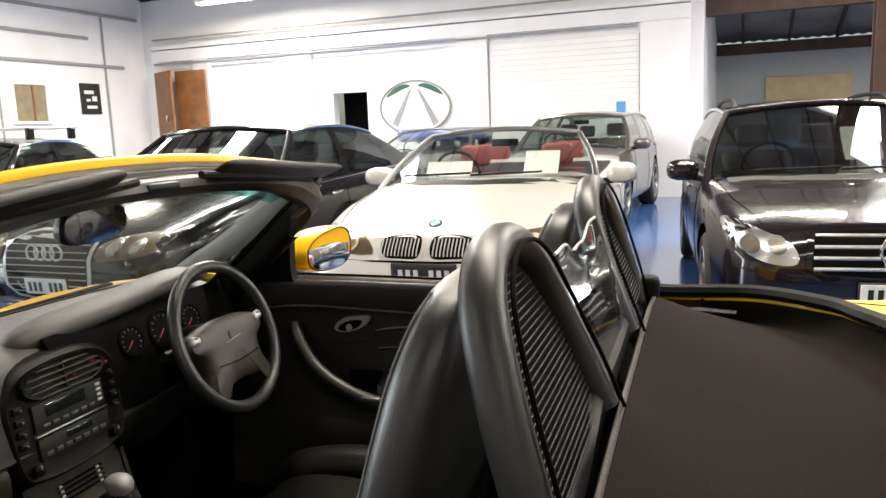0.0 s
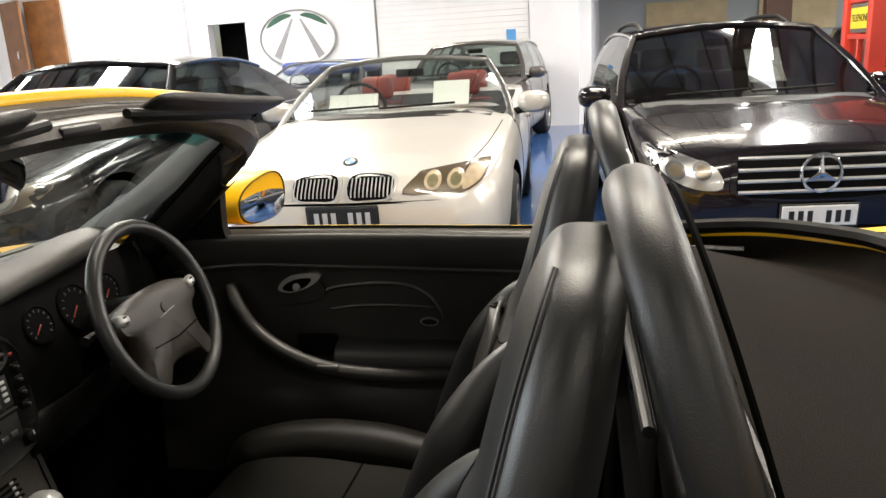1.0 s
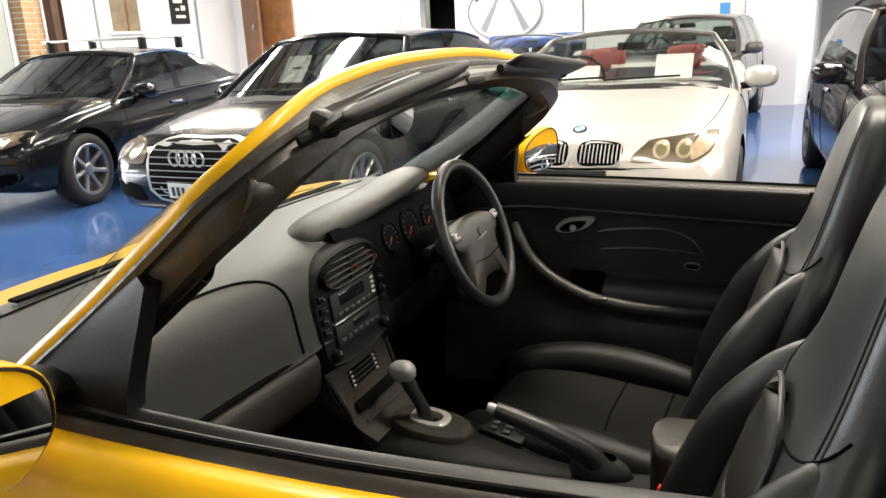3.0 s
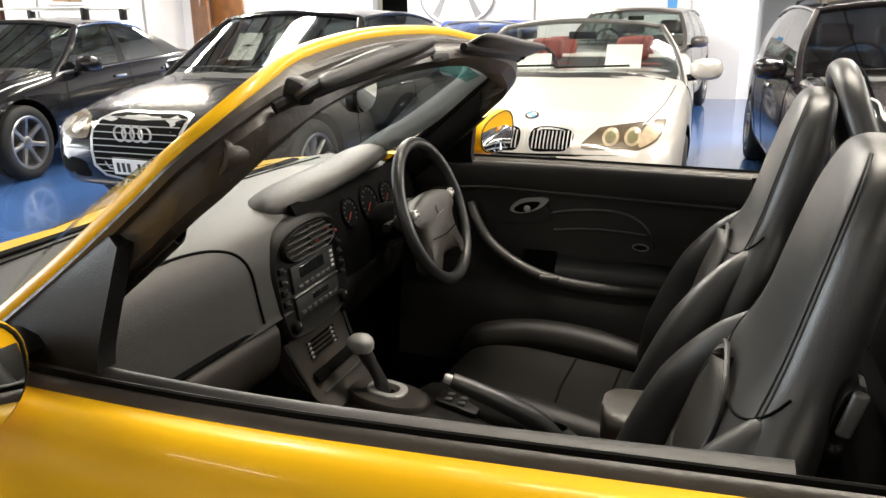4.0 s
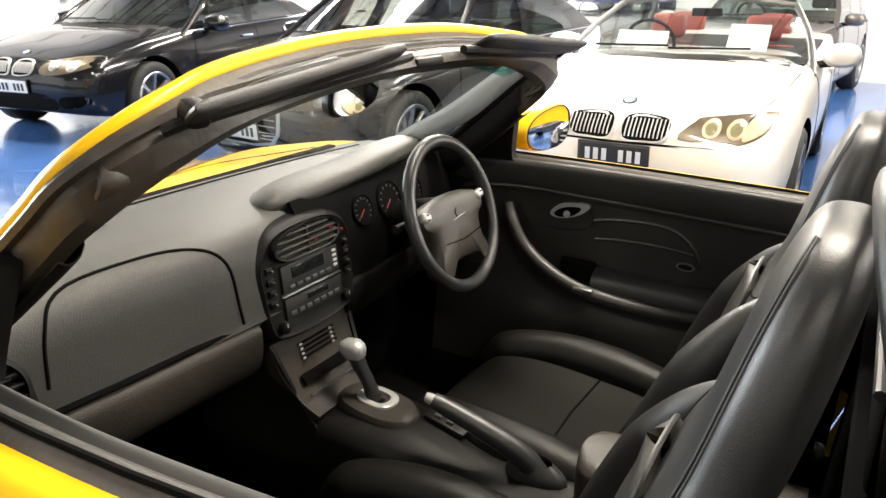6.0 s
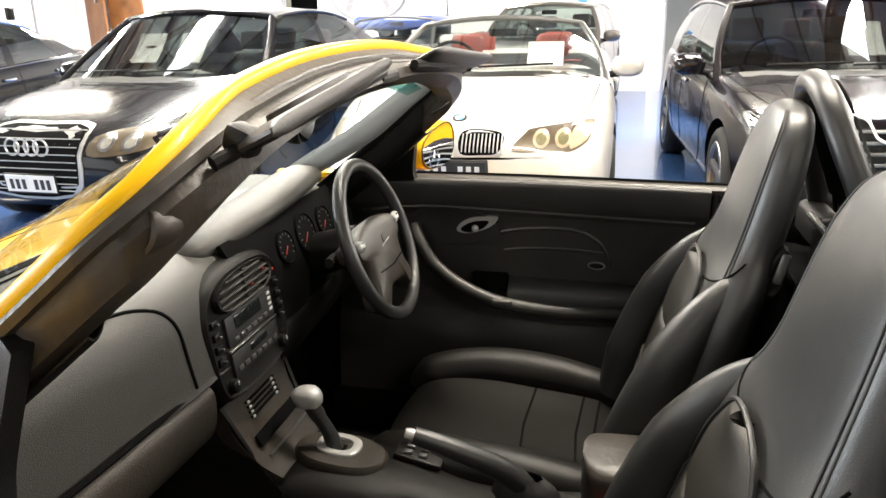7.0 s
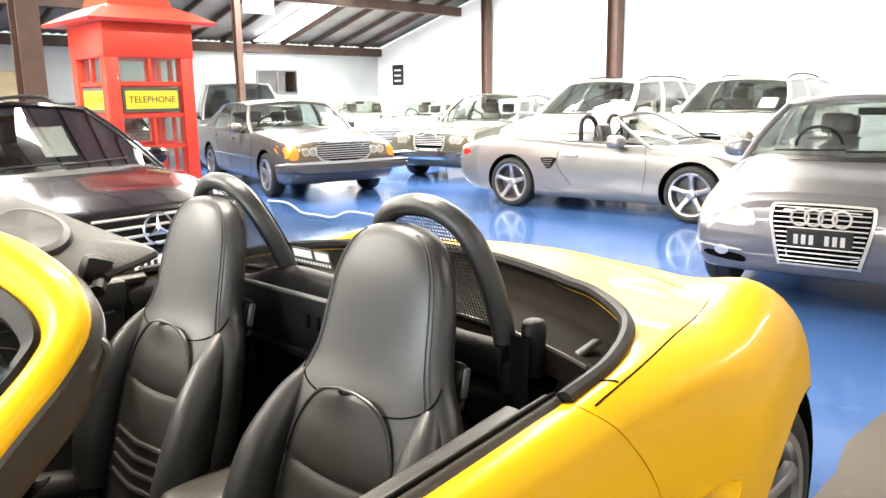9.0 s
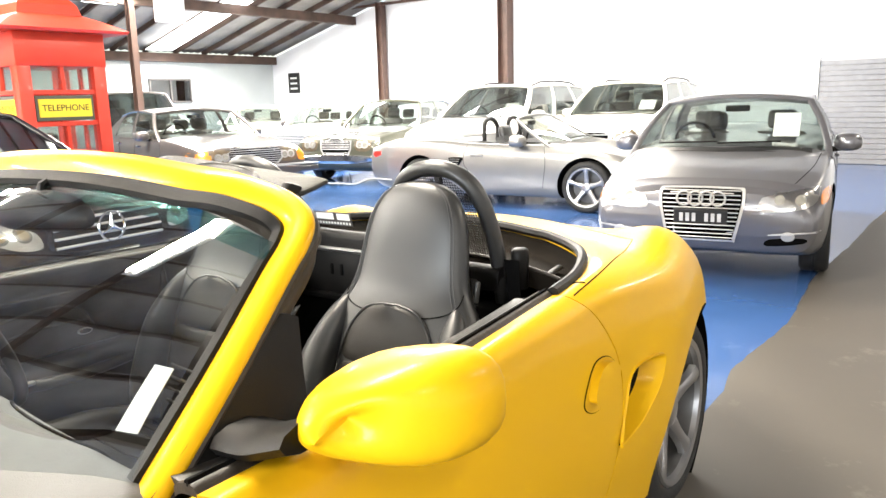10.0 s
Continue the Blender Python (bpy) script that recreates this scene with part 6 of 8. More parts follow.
for s in (-1, 1):
    door_side(s)
    # shut face between door and seat
    part("door_jamb", thick(sheet(np.array([[(1.80, s * y, z), (1.84, s * (y - 0.005), z + 0.002), (1.90, s * (y - 0.01), z)] for y, z in ((0.735, 0.925), (0.735, 0.75), (0.735, 0.5), (0.73, 0.25))]), 3, 3), -s * 0.01), M["plastic"], yc)
    part("sill", bm_pair(rbox(1.15, 0.10, 0.10, (1.35, s * 0.72, 0.26), 0.02)), M["plastic"], yc)

# windscreen frame
TOPL = np.array([(1.153, -0.634, 1.215), (1.172, -0.590, 1.241), (1.179, -0.522, 1.263), (1.178, -0.440, 1.280), (1.168, -0.220, 1.302), (1.165, 0.0, 1.308)])
hdr = np.concatenate([TOPL, mirror_y(TOPL[-2::-1])])
PIL = np.array([(0.762, -0.710, 0.900), (0.860, -0.695, 0.975), (0.957, -0.678, 1.050), (1.067, -0.659, 1.142), (1.118, -0.653, 1.185)])
frame_line = catmull(np.concatenate([PIL, hdr, mirror_y(PIL[::-1])]), 5)
n_f = len(frame_line)
sgn_f = np.sign(frame_line[:, 1])
# three bands: glass seal, yellow outer frame, soft inner trim
mid = np.array((1.0, 0.0, 1.02))


def band(offs, head):
    """Sections along the frame's line: beside the pillars (across, off the glass, then back and up), and along the header (back, up)."""
    T = np.gradient(frame_line, axis=0)
    T /= np.linalg.norm(T, axis=1)[:, None]
    nrm = np.array((-0.62, 0, 0.785))
    A = np.cross(T, nrm)
    A /= np.linalg.norm(A, axis=1)[:, None]
    flip = np.sign(np.einsum("ij,ij->i", A, frame_line - np.array((0.85, 0, 1.0))))
    A *= np.where(flip == 0, 1, flip)[:, None]
    w = np.interp(np.abs(frame_line[:, 1]), (0.40, 0.655), (1.0, 0.0))[:, None]
    out = []
    for o, h in zip(offs, head):
        side = o[0] * A + o[1] * nrm + (1.5 * np.array((o[2], 0, o[3])) if len(o) > 2 else 0)
        out.append(frame_line + (1 - w) * side + w * np.array((h[0], 0, h[1])))
    return np.stack(out, 1)


part("windscreen_frame", skin(band([(-0.032, -0.008), (-0.030, 0.006), (-0.004, 0.016), (0.018, 0.012), (0.026, 0.001), (0.026, -0.008), (0.0, -0.014)],
     [(-0.076, -0.031), (-0.070, -0.013), (-0.055, 0.008), (-0.038, 0.019), (-0.024, 0.013), (-0.030, -0.008), (-0.060, -0.029)]), True, True), M["yellow"], yc, angle=85)
part("glass_seal", skin(band([(-0.050, 0.002), (-0.048, 0.012), (-0.030, 0.014), (-0.024, 0.004), (-0.03, -0.006), (-0.046, -0.006)],
     [(-0.094, -0.048), (-0.096, -0.036), (-0.075, -0.019), (-0.068, -0.024), (-0.072, -0.040), (-0.088, -0.050)]), True, True), M["plastic"], yc)
part("hood_seal", skin(band([(0.020, -0.004), (0.025, -0.004), (0.029, -0.010), (0.027, -0.019), (0.012, -0.022), (0.010, -0.012)],
     [(-0.030, 0.004), (-0.020, -0.002), (-0.004, -0.012), (-0.003, -0.024), (-0.020, -0.028), (-0.034, -0.014)]), True, True), M["brown_vinyl"], yc)
part("frame_trim", skin(band([(-0.038, -0.007), (-0.010, -0.011), (0.014, -0.012), (0.020, -0.014, 0.003, -0.012), (0.012, -0.014, 0.003, -0.034), (-0.008, -0.014, 0.0, -0.044), (-0.030, -0.012, -0.002, -0.036)],
     [(-0.080, -0.043), (-0.040, -0.024), (-0.004, -0.017), (0.034, -0.028), (0.042, -0.044), (0.012, -0.062), (-0.050, -0.057)]), True, True), M["brown_vinyl"], yc, "creased dark soft trim inside the windscreen frame")
# folds in the soft trim along the header
for k, (dx, dz) in enumerate(((-0.012, -0.008), (0.009, -0.021), (0.024, -0.032))):
    fold = [(x + dx + 0.0016 * math.sin(40 * y + 2 * k), y, z + dz) for x, y, z in frame_line if abs(y) < 0.56]
    part("trim_fold", tube(fold, 0.0035, 6), M["brown_vinyl"], yc)
# black plastic lining on the inner side of each pillar
for sel in (slice(0, len(frame_line) // 2 - 14), slice(len(frame_line) // 2 + 14, None)):
    g = band([(-0.042, -0.009), (-0.036, -0.012, -0.004, -0.040), (-0.012, -0.015, -0.001, -0.049), (0.010, -0.016, 0.003, -0.042)], [(-0.084, -0.045), (-0.05, -0.06), (0.008, -0.061), (0.026, -0.048)])[sel]
    g = g[np.argsort(g[:, 0, 2])][:18]
    part("pillar_lining", slab(sheet(g, 1, 3), (0.0, 0.0, -0.003)), M["plastic"], yc)
# broad grey lining of the driver's side pillar, from the glass to the trim, coloured as if lit
pa = catmull(np.array([(0.630, 0.585, 0.952), (0.781, 0.585, 1.048), (0.888, 0.585, 1.108), (1.054, 0.585, 1.226), (1.087, 0.585, 1.247)]), 4)
pb = catmull(np.array([(0.817, 0.640, 0.985), (0.932, 0.640, 1.045), (1.020, 0.640, 1.102), (1.109, 0.638, 1.170), (1.188, 0.634, 1.228)]), 4)
pb = 0.72 * pb + 0.28 * pa
pg = np.array((0.012, 0, -0.020)) + np.stack([pa, 0.68 * pa + 0.32 * pb + np.array((0.010, -0.012, 0.006)), 0.32 * pa + 0.68 * pb + np.array((0.012, -0.014, 0.004)), pb], 1)
part("pillar_lining", slab(sheet(pg, 1, 4), (-0.004, 0.008, -0.004)), M["pillar_lit"], yc, "smooth grey pillar lining, paled as if lit")
# pane
base = catmull(np.array([(0.75, -0.68, 0.905), (0.61, -0.55, 0.935), (0.52, -0.30, 0.955), (0.49, 0.0, 0.962), (0.52, 0.30, 0.955), (0.61, 0.55, 0.935), (0.75, 0.68, 0.905)]), 4)
topc = catmull(np.array([(1.165, -0.625, 1.235), (1.165, -0.45, 1.285), (1.155, -0.22, 1.305), (1.150, 0.0, 1.311), (1.155, 0.22, 1.305), (1.165, 0.45, 1.285), (1.165, 0.625, 1.235)]), 4)
topc[:, 1] = np.linspace(-0.625, 0.625, len(topc))
base[:, 1] = np.linspace(-0.68, 0.68, len(base))
hh = np.linspace(0, 1, 11)[:, None, None]
topc += np.array((-0.066, 0, -0.047))
WSG = base[None] * (1 - hh) + topc[None] * hh
WSG[:, :, 2] += 0.03 * np.sin(math.pi * hh[:, :, 0])
pane = part("windscreen", skin(WSG), M["ws_glass"], yc)
pane.visible_shadow = False
tint = part("shade_band", skin(WSG[9:] + np.array((0.004, 0, -0.003))), M["ws_tint"], pane)
tint.visible_shadow = False
stk = part("windscreen_sticker", slab(sheet(np.array([[WSG[r][0] * (1 - k) + WSG[r][1] * k + np.array((0.010, 0, -0.012)) for k in (0.55, 1.05)] for r in (2, 3, 4)]), 2, 2), (0.001, 0, -0.001)), M["paper"], pane, "white paper sticker inside the glass")
stk.visible_shadow = False
# pillar feet and sails that carry the mirrors
for s in (-1, 1):
    g = sheet(np.array([[(0.76, s * 0.725, 0.915), (0.88, s * 0.738, 0.930), (1.04, s * 0.745, 0.938)], [(0.86, s * 0.715, 0.985), (0.93, s * 0.722, 0.985), (1.04, s * 0.735, 0.975)], [(1.03, s * 0.690, 1.095), (1.045, s * 0.700, 1.092), (1.06, s * 0.708, 1.085)]]), 4, 4)
    part("mirror_sail", slab(g, (0, -s * 0.03, 0)), M["plastic"], yc)
    # wing mirror: a rounded yellow shell with a dark-rimmed glass looking back
    my, mw, mz, mt = (0.945, 0.120, 1.008, 0.084) if s < 0 else (0.912, 0.105, 0.996, 0.074)
    rows = []
    for dx, r in ((-0.125, 0.05), (-0.120, 0.35), (-0.100, 0.66), (-0.06, 0.90), (-0.01, 1.0), (0.025, 1.0), (0.035, 0.97)):
        ring = []
        for a, b in oval(0, 0, 1, 1, 28, 2.6):
            taper = 1.0 - 0.28 * (0.5 - 0.5 * a)
            ring.append((1.00 + dx + 0.05 * (a + 1) * 0.5, s * (my + mw * r * a - 0.03 * (1 - r)), mz + mt * r * b * taper + 0.010 * a))
        rows.append(ring)
    mh = part("wing_mirror", skin(sheet(np.array(rows), 3, 1), True, True), M["yellow"], yc)
    inner = np.array(rows[-1])
    ctr = inner.mean(0)
    part("mirror_rim", skin(np.array([ctr + 0.985 * (inner - ctr) + np.array((0.0015, 0, 0)), ctr + 0.95 * (inner - ctr) + np.array((0.003, 0, 0)), ctr + 0.91 * (inner - ctr) + np.array((-0.004, 0, 0))]), True), M["plastic"], mh)
    gl = skin(np.array([ctr + 0.92 * (inner - ctr) + np.array((0.002, 0, 0)), ctr + 0.4 * (inner - ctr) + np.array((0.003, 0, 0)), ctr + 0.01 * (inner - ctr) + np.array((0.003, 0, 0))]), True, True)
    gl = [(x - 0.10 * (z - mz) - 0.001, y, z) for x, y, z in gl[0]], gl[1]
    part("mirror_glass", gl, M["mirror"], mh)
    foot = sheet(np.array([[(0.905 + 0.05 * math.cos(t), s * y, z + 0.022 * math.sin(t)) for t in np.arange(10) * 2 * math.pi / 10] for y, z in ((0.735, 0.958), (0.79, 0.962), (0.83, 0.975), (0.87, 0.99))]), 3, 1)
    part("mirror_foot", skin(foot, True, True), M["plastic"], mh)

# interior mirror and sun visors
im = part("interior_mirror", moved(skin(np.array([[(dx, 0.125 * r * a, 0.042 * r * b + 0.012 * r * (a * a - 0.5) * -1) for a, b in oval(0, 0, 1, 1, 22, 2.3)] for dx, r in ((-0.035, 0.15), (-0.03, 0.6), (-0.01, 0.95), (0.004, 1.0), (0.010, 0.96))]), True, True), pose(1.05, -0.02, 1.205, 0, 0, 16)), M["plastic"], yc)
part("mirror_glass", moved(skin(np.array([[(dx, 0.118 * r * a, 0.037 * r * b) for a, b in oval(0, 0, 1, 1, 22, 2.3)] for dx, r in ((0.0112, 1.0), (0.0115, 0.5), (0.0115, 0.02))]), True, True), pose(1.05, -0.02, 1.205, 0, 0, 16)), M["mirror"], im)
part("mirror_stalk", tube([(1.045, -0.02, 1.22), (1.06, -0.01, 1.26), (1.12, 0.0, 1.288)], 0.010, 8), M["plastic"], im)


def sun_visor(y0, y1, label):
    """A padded visor folded back: front edge low under the frame, rear edge raised."""
    def at(u, v, h):
        y = y0 + (y1 - y0) * (u + 1) / 2
        k = (abs(y) - 0.145) / 0.415
        rear = np.array((1.262 + 0.012 * k, y, 1.310 - 0.038 * k))
        front = np.array((1.158 + 0.006 * k, y, 1.252 - 0.034 * k))
        p = (front + rear) / 2 + (rear - front) / 2 * v
        return p + h * np.array((-0.35, 0, 0.94))
    ring = rounded([(-1.0, -0.6), (-0.93, -0.95), (-0.5, -1.0), (0.1, -1.0), (0.55, -0.9), (0.80, -0.35), (0.93, 0.35), (1.0, 0.88), (0.96, 1.0), (0.6, 0.98), (0.1, 0.95), (-0.5, 0.95), (-0.93, 0.85), (-1.0, 0.4)], 3)
    v = part("sun_visor", skin(np.array([[at(a * r, b * r, h) for a, b in ring] for r, h in ((0.02, -0.009), (0.6, -0.009), (0.93, -0.008), (0.99, -0.004), (1.0, 0.0), (0.99, 0.004), (0.93, 0.008), (0.6, 0.010), (0.02, 0.010))]), True, True), M["visor_grey"], yc, label)
    part("vanity_cover", skin(np.array([[at(0.46 * r * a, 0.10 + 0.60 * r * b, h) for a, b in oval(0, 0, 1, 1, 28, 2.2)] for r, h in ((1.0, 0.006), (0.97, 0.016), (0.85, 0.019), (0.80, 0.017), (0.02, 0.018))]), True, True), M["visor_grey"], v)
    return v


sun_visor(-0.135, -0.588, "dark padded sun visor folded back from the windscreen")
sun_visor(0.135, 0.596, "dark padded sun visor folded back from the windscreen")
for s in (-1, 1):
    part("visor_rod", tube([(1.205, s * 0.58, 1.236), (1.228, s * 0.545, 1.250), (1.232, s * 0.30, 1.268), (1.222, s * 0.09, 1.284)], 0.008, 8), M["plastic"], yc)
    part("visor_bracket", bm_pair(rbox(0.034, 0.030, 0.030, (1.221, s * 0.545, 1.254), 0.008, 2, (0, 20, s * 10))), M["plastic"], yc)
    # corner catch cover of the frame, a creased lump
    part("corner_cover", skin(sheet(np.array([[(1.160 + dx + r * 0.018 * math.cos(t) - 0.01 * dz, s * (0.618 + 0.010 * math.sin(2 * t)) + s * r * 0.026 * math.sin(t), 1.180 + 0.8 * dz) for t in np.arange(10) * 2 * math.pi / 10] for dx, dz, r in ((-0.05, -0.060, 0.55), (-0.02, -0.035, 1.0), (0.008, -0.005, 1.1), (0.012, 0.022, 0.95), (0.0, 0.040, 0.5))]), 3, 2, True), True, True), M["brown_vinyl"], yc)
part("catch", bm_pair(rbox(0.04, 0.09, 0.018, (1.19, 0.0, 1.268), 0.007)), M["plastic"], yc)

# dashboard: one long section swept across
prof = [(0.52, 0.950), (0.60, 0.962), (0.70, 0.958), (0.785, 0.948), (0.838, 0.925), (0.862, 0.885), (0.872, 0.82), (0.880, 0.765), (0.884, 0.75)]
rows = []
for y in (-0.735, -0.70, -0.55, -0.35, -0.18, 0.0, 0.18, 0.35, 0.55, 0.70, 0.735):
    back = -0.035 * (abs(y) / 0.7) ** 2 + (0.012 if abs(y) < 0.2 else 0)
    lo = 0.05 if abs(y) > 0.72 else 0.0
    rows.append([(x + back * (0.3 + 0.7 * (x - 0.52) / 0.36) - lo, y, z - 0.018 * (y / 0.7) ** 2 - (0.02 if lo else 0)) for x, z in prof])
DG = sheet(np.array(rows), 4, 4)
dash = part("dashboard", slab(DG, (-0.03, 0, -0.03)), M["soft_dash"], yc, "matt dark grey soft dashboard")
dsk = Skin(skin(DG))
part("dash_seam", dsk.line([(0.60, -0.60), (0.605, 0.0), (0.60, 0.60)], "z-", 2.0, 0.003), M["dark"], dash)
part("defroster_vent", bm_pair(rbox(0.025, 1.05, 0.006, (0.565, 0, 0.957), 0.002, 1)), M["dark"], dash)
part("dash_screw", moved(lathe([(0.012, 0.0), (0.010, 0.004), (0.0, 0.004)], 12, "z"), Matrix.Translation((0.66, -0.30, 0.960))), M["satin"], dash)
part("dash_seam", dsk.line([(-0.560, 0.79), (-0.545, 0.875), (-0.50, 0.922), (-0.36, 0.932), (-0.24, 0.924), (-0.19, 0.885), (-0.18, 0.79), (-0.178, 0.76)], "x-", 2.0, 0.0035), M["dark"], dash)
# knee bolster under the seam
kb = sheet(np.array([[(0.862 + dx - 0.035 * (abs(y) / 0.7) ** 2, y, z) for dx, z in ((-0.02, 0.752), (0.028, 0.744), (0.040, 0.715), (0.030, 0.655), (-0.01, 0.615), (-0.07, 0.60))] for y in (-0.735, -0.68, -0.5, -0.3, -0.14)]), 4, 4)
part("knee_bolster", slab(kb, (-0.02, 0, 0)), M["console_vinyl"], dash)
kb2 = kb.copy()
kb2[:, :, 1] *= -1
part("knee_bolster", slab(kb2, (-0.02, 0, 0)), M["plastic"], dash)
part("trim_strip", tube([(0.852, -0.70, 0.752), (0.874, -0.45, 0.752), (0.886, -0.16, 0.752)], 0.006, 6), M["dark"], dash)


def round_vent(y, x, z, r, parent, turn):
    v = part("air_vent", moved(lathe([(r * 0.98, -0.03), (r, 0.0), (r * 0.97, 0.010), (r * 0.86, 0.012), (r * 0.84, -0.015), (0, -0.02)], 28, "x"), pose(x, y, z, 0, -12, turn)), M["plastic"], parent)
    for k in range(6):
        h = (k - 2.5) * r * 0.28
        wv = math.sqrt(max(0.0, (0.84 * r) ** 2 - h * h))
        part("louvre", moved(bm_pair(rbox(0.022, 2 * wv, 0.006, (0.0, 0, h), 0.002, 1, (0, 25, 0))), pose(x, y, z, 0, -12, turn)), M["plastic"], v)
    part("vent_tab", moved(bm_pair(rbox(0.012, 0.012, 0.02, (0.012, 0, 0), 0.003, 1)), pose(x, y, z, 0, -12, turn)), M["satin"], v)
    return v


round_vent(-0.652, 0.848, 0.815, 0.066, dash, -6)
round_vent(0.60, 0.860, 0.845, 0.060, dash, 6)
part("end_bulge", moved(skin(np.array([[(dx, 0.082 * r * a, 0.105 * r * b) for a, b in oval(0, 0, 1, 1, 20, 2.4)] for dx, r in ((-0.05, 1.02), (-0.01, 1.0), (0.004, 0.94), (0.006, 0.82))]), True), pose(0.836, -0.652, 0.81, 0, -10, -6)), M["plastic"], dash)

# binnacle: a long padded hood over the dials
bn = [(-0.030, 0.796, 0.776, 0.938, 0.003), (-0.024, 0.812, 0.757, 0.940, 0.011), (-0.004, 0.828, 0.735, 0.944, 0.018), (0.04, 0.843, 0.715, 0.950, 0.023), (0.12, 0.855, 0.704, 0.957, 0.025),
      (0.25, 0.862, 0.712, 0.966, 0.023), (0.38, 0.866, 0.722, 0.979, 0.023), (0.50, 0.852, 0.716, 0.983, 0.021), (0.60, 0.822, 0.700, 0.975, 0.018), (0.67, 0.785, 0.69, 0.962, 0.010)]
rows = []
for y, xf, xb, z, h in bn:
    d = xf - xb
    rows.append([(xf + a * d, y, z + b * h - 0.10 * a * d) for a, b in ((-0.02, -0.55), (0.0, -0.15), (-0.012, 0.30), (-0.08, 0.78), (-0.25, 1.0), (-0.50, 0.85), (-0.75, 0.25), (-1.0, -0.9), (-0.9, -1.8), (-0.5, -1.6), (-0.16, -1.2), (-0.08, -0.75))])
bin_ = part("binnacle", skin(sheet(np.array(rows), 4, 3, True), True, True), M["soft_dash"], yc, "long padded grey instrument hood")
part("hood_seam", tube(catmull(np.array([(xf - 0.016, y, z - 0.50 * h) for y, xf, xb, z, h in bn[1:-1]]), 4), 0.0022, 6), M["dark"], bin_)
part("dial_panel", thick(sheet(np.array([[(0.846, y, 0.955), (0.868, y, 0.915), (0.884, y, 0.86), (0.892, y, 0.80), (0.894, y, 0.745)] for y in (0.02, 0.2, 0.4, 0.64)]), 3, 3), -0.01), M["dark"], bin_)
for y, r in ((0.235, 0.038), (0.345, 0.048), (0.455, 0.038)):
    dl = part("dial", moved(lathe([(r, -0.01), (r, 0.004), (r * 0.96, 0.005), (r * 0.93, 0.002), (0, 0.002)], 26, "x"), pose(0.878, y, 0.888, 0, -16, 0)), M["dark"], bin_)
    part("dial_face", moved(lathe([(r * 0.88, 0.003), (0, 0.0032)], 26, "x"), pose(0.878, y, 0.888, 0, -16, 0)), M["dark"], dl)
    for k in range(11):
        t = math.radians(-40 + k * 26)
        part("dial_tick", moved(bm_pair(rbox(0.001, 0.0025, r * 0.14, (0.004, r * 0.74 * math.cos(t), r * 0.74 * math.sin(t)), 0, 1, (math.degrees(t) - 90, 0, 0))), pose(0.878, y, 0.888, 0, -16, 0)), M["soft_dash"], dl)
    part("needle", moved(bm_pair(rbox(0.0015, 0.0022, r * 0.6, (0.006, -r * 0.22, -r * 0.18), 0, 1, (-50, 0, 0))), pose(0.878, y, 0.888, 0, -16, 0)), M["needle_red"], dl)
for y, z in ((0.05, 0.87), (0.10, 0.885), (0.14, 0.87)):
    part("warning_light", bm_pair(rbox(0.004, 0.010, 0.006, (0.889, y, z), 0.001, 1)), M["needle_red"], bin_)
# column stalks
col = part("steering_column", tube([(0.82, 0.38, 0.80), (0.92, 0.38, 0.835), (1.0, 0.38, 0.862)], [0.055, 0.05, 0.042], 14), M["plastic"], yc)
for s in (-1, 1):
    part("stalk", tube([(0.97, 0.38 + s * 0.03, 0.85), (0.975, 0.38 + s * 0.12, 0.86), (0.985, 0.38 + s * 0.165, 0.862)], [0.009, 0.008, 0.011], 8), M["plastic"], col)

# steering wheel
SWM = pose(1.045, 0.38, 0.872, 0, -20, 0)
sw = part("steering_wheel", moved(tube([(0, 0.178 * math.cos(t), 0.178 * math.sin(t)) for t in np.arange(48) * 2 * math.pi / 48], 0.0155, 12, True), SWM), M["leather"], yc, "black leather steering wheel rim")
PAD = [(0.150, 0.026), (0.10, 0.040), (0.05, 0.048), (0.0, 0.050), (-0.05, 0.048), (-0.10, 0.040), (-0.150, 0.026), (-0.150, -0.006), (-0.118, -0.026), (-0.106, -0.058), (-0.108, -0.090), (-0.120, -0.126), (-0.088, -0.150), (-0.060, -0.122), (0.0, -0.112),
       (0.060, -0.122), (0.088, -0.150), (0.120, -0.126), (0.108, -0.090), (0.106, -0.058), (0.118, -0.026), (0.150, -0.006)]
pad = []
for dx, k in ((-0.040, 0.93), (-0.022, 1.0), (-0.010, 1.0), (-0.003, 0.97), (0.003, 0.90), (0.008, 0.72), (0.010, 0.45), (0.011, 0.02)):
    pad.append([(dx - 0.10 * max(0.0, math.hypot(a, b + 0.01) - 0.08) * (k > 0.9), k * a, k * (b + 0.02) - 0.02) for a, b in rounded(PAD, 3)])
hub = part("airbag_pad", moved(skin(np.array(pad), True, True), SWM), M["hub_leather"], sw, "brownish leather airbag pad with four spokes")
part("pad_seam", moved(tube([(0.010, -0.082, -0.060), (0.0125, 0, -0.066), (0.010, 0.082, -0.060)], 0.0016, 6), SWM), M["dark"], hub)
part("pad_seam", moved(tube([(0.0125, -0.03, -0.014), (0.0135, 0.0, -0.010), (0.0125, 0.03, -0.008)], 0.0008, 6), SWM), M["plate_grey"], hub)
part("hub_badge", moved(lathe([(0.013, 0.008), (0.011, 0.013), (0.0, 0.014)], 16, "x"), SWM), M["hub_leather"], hub)
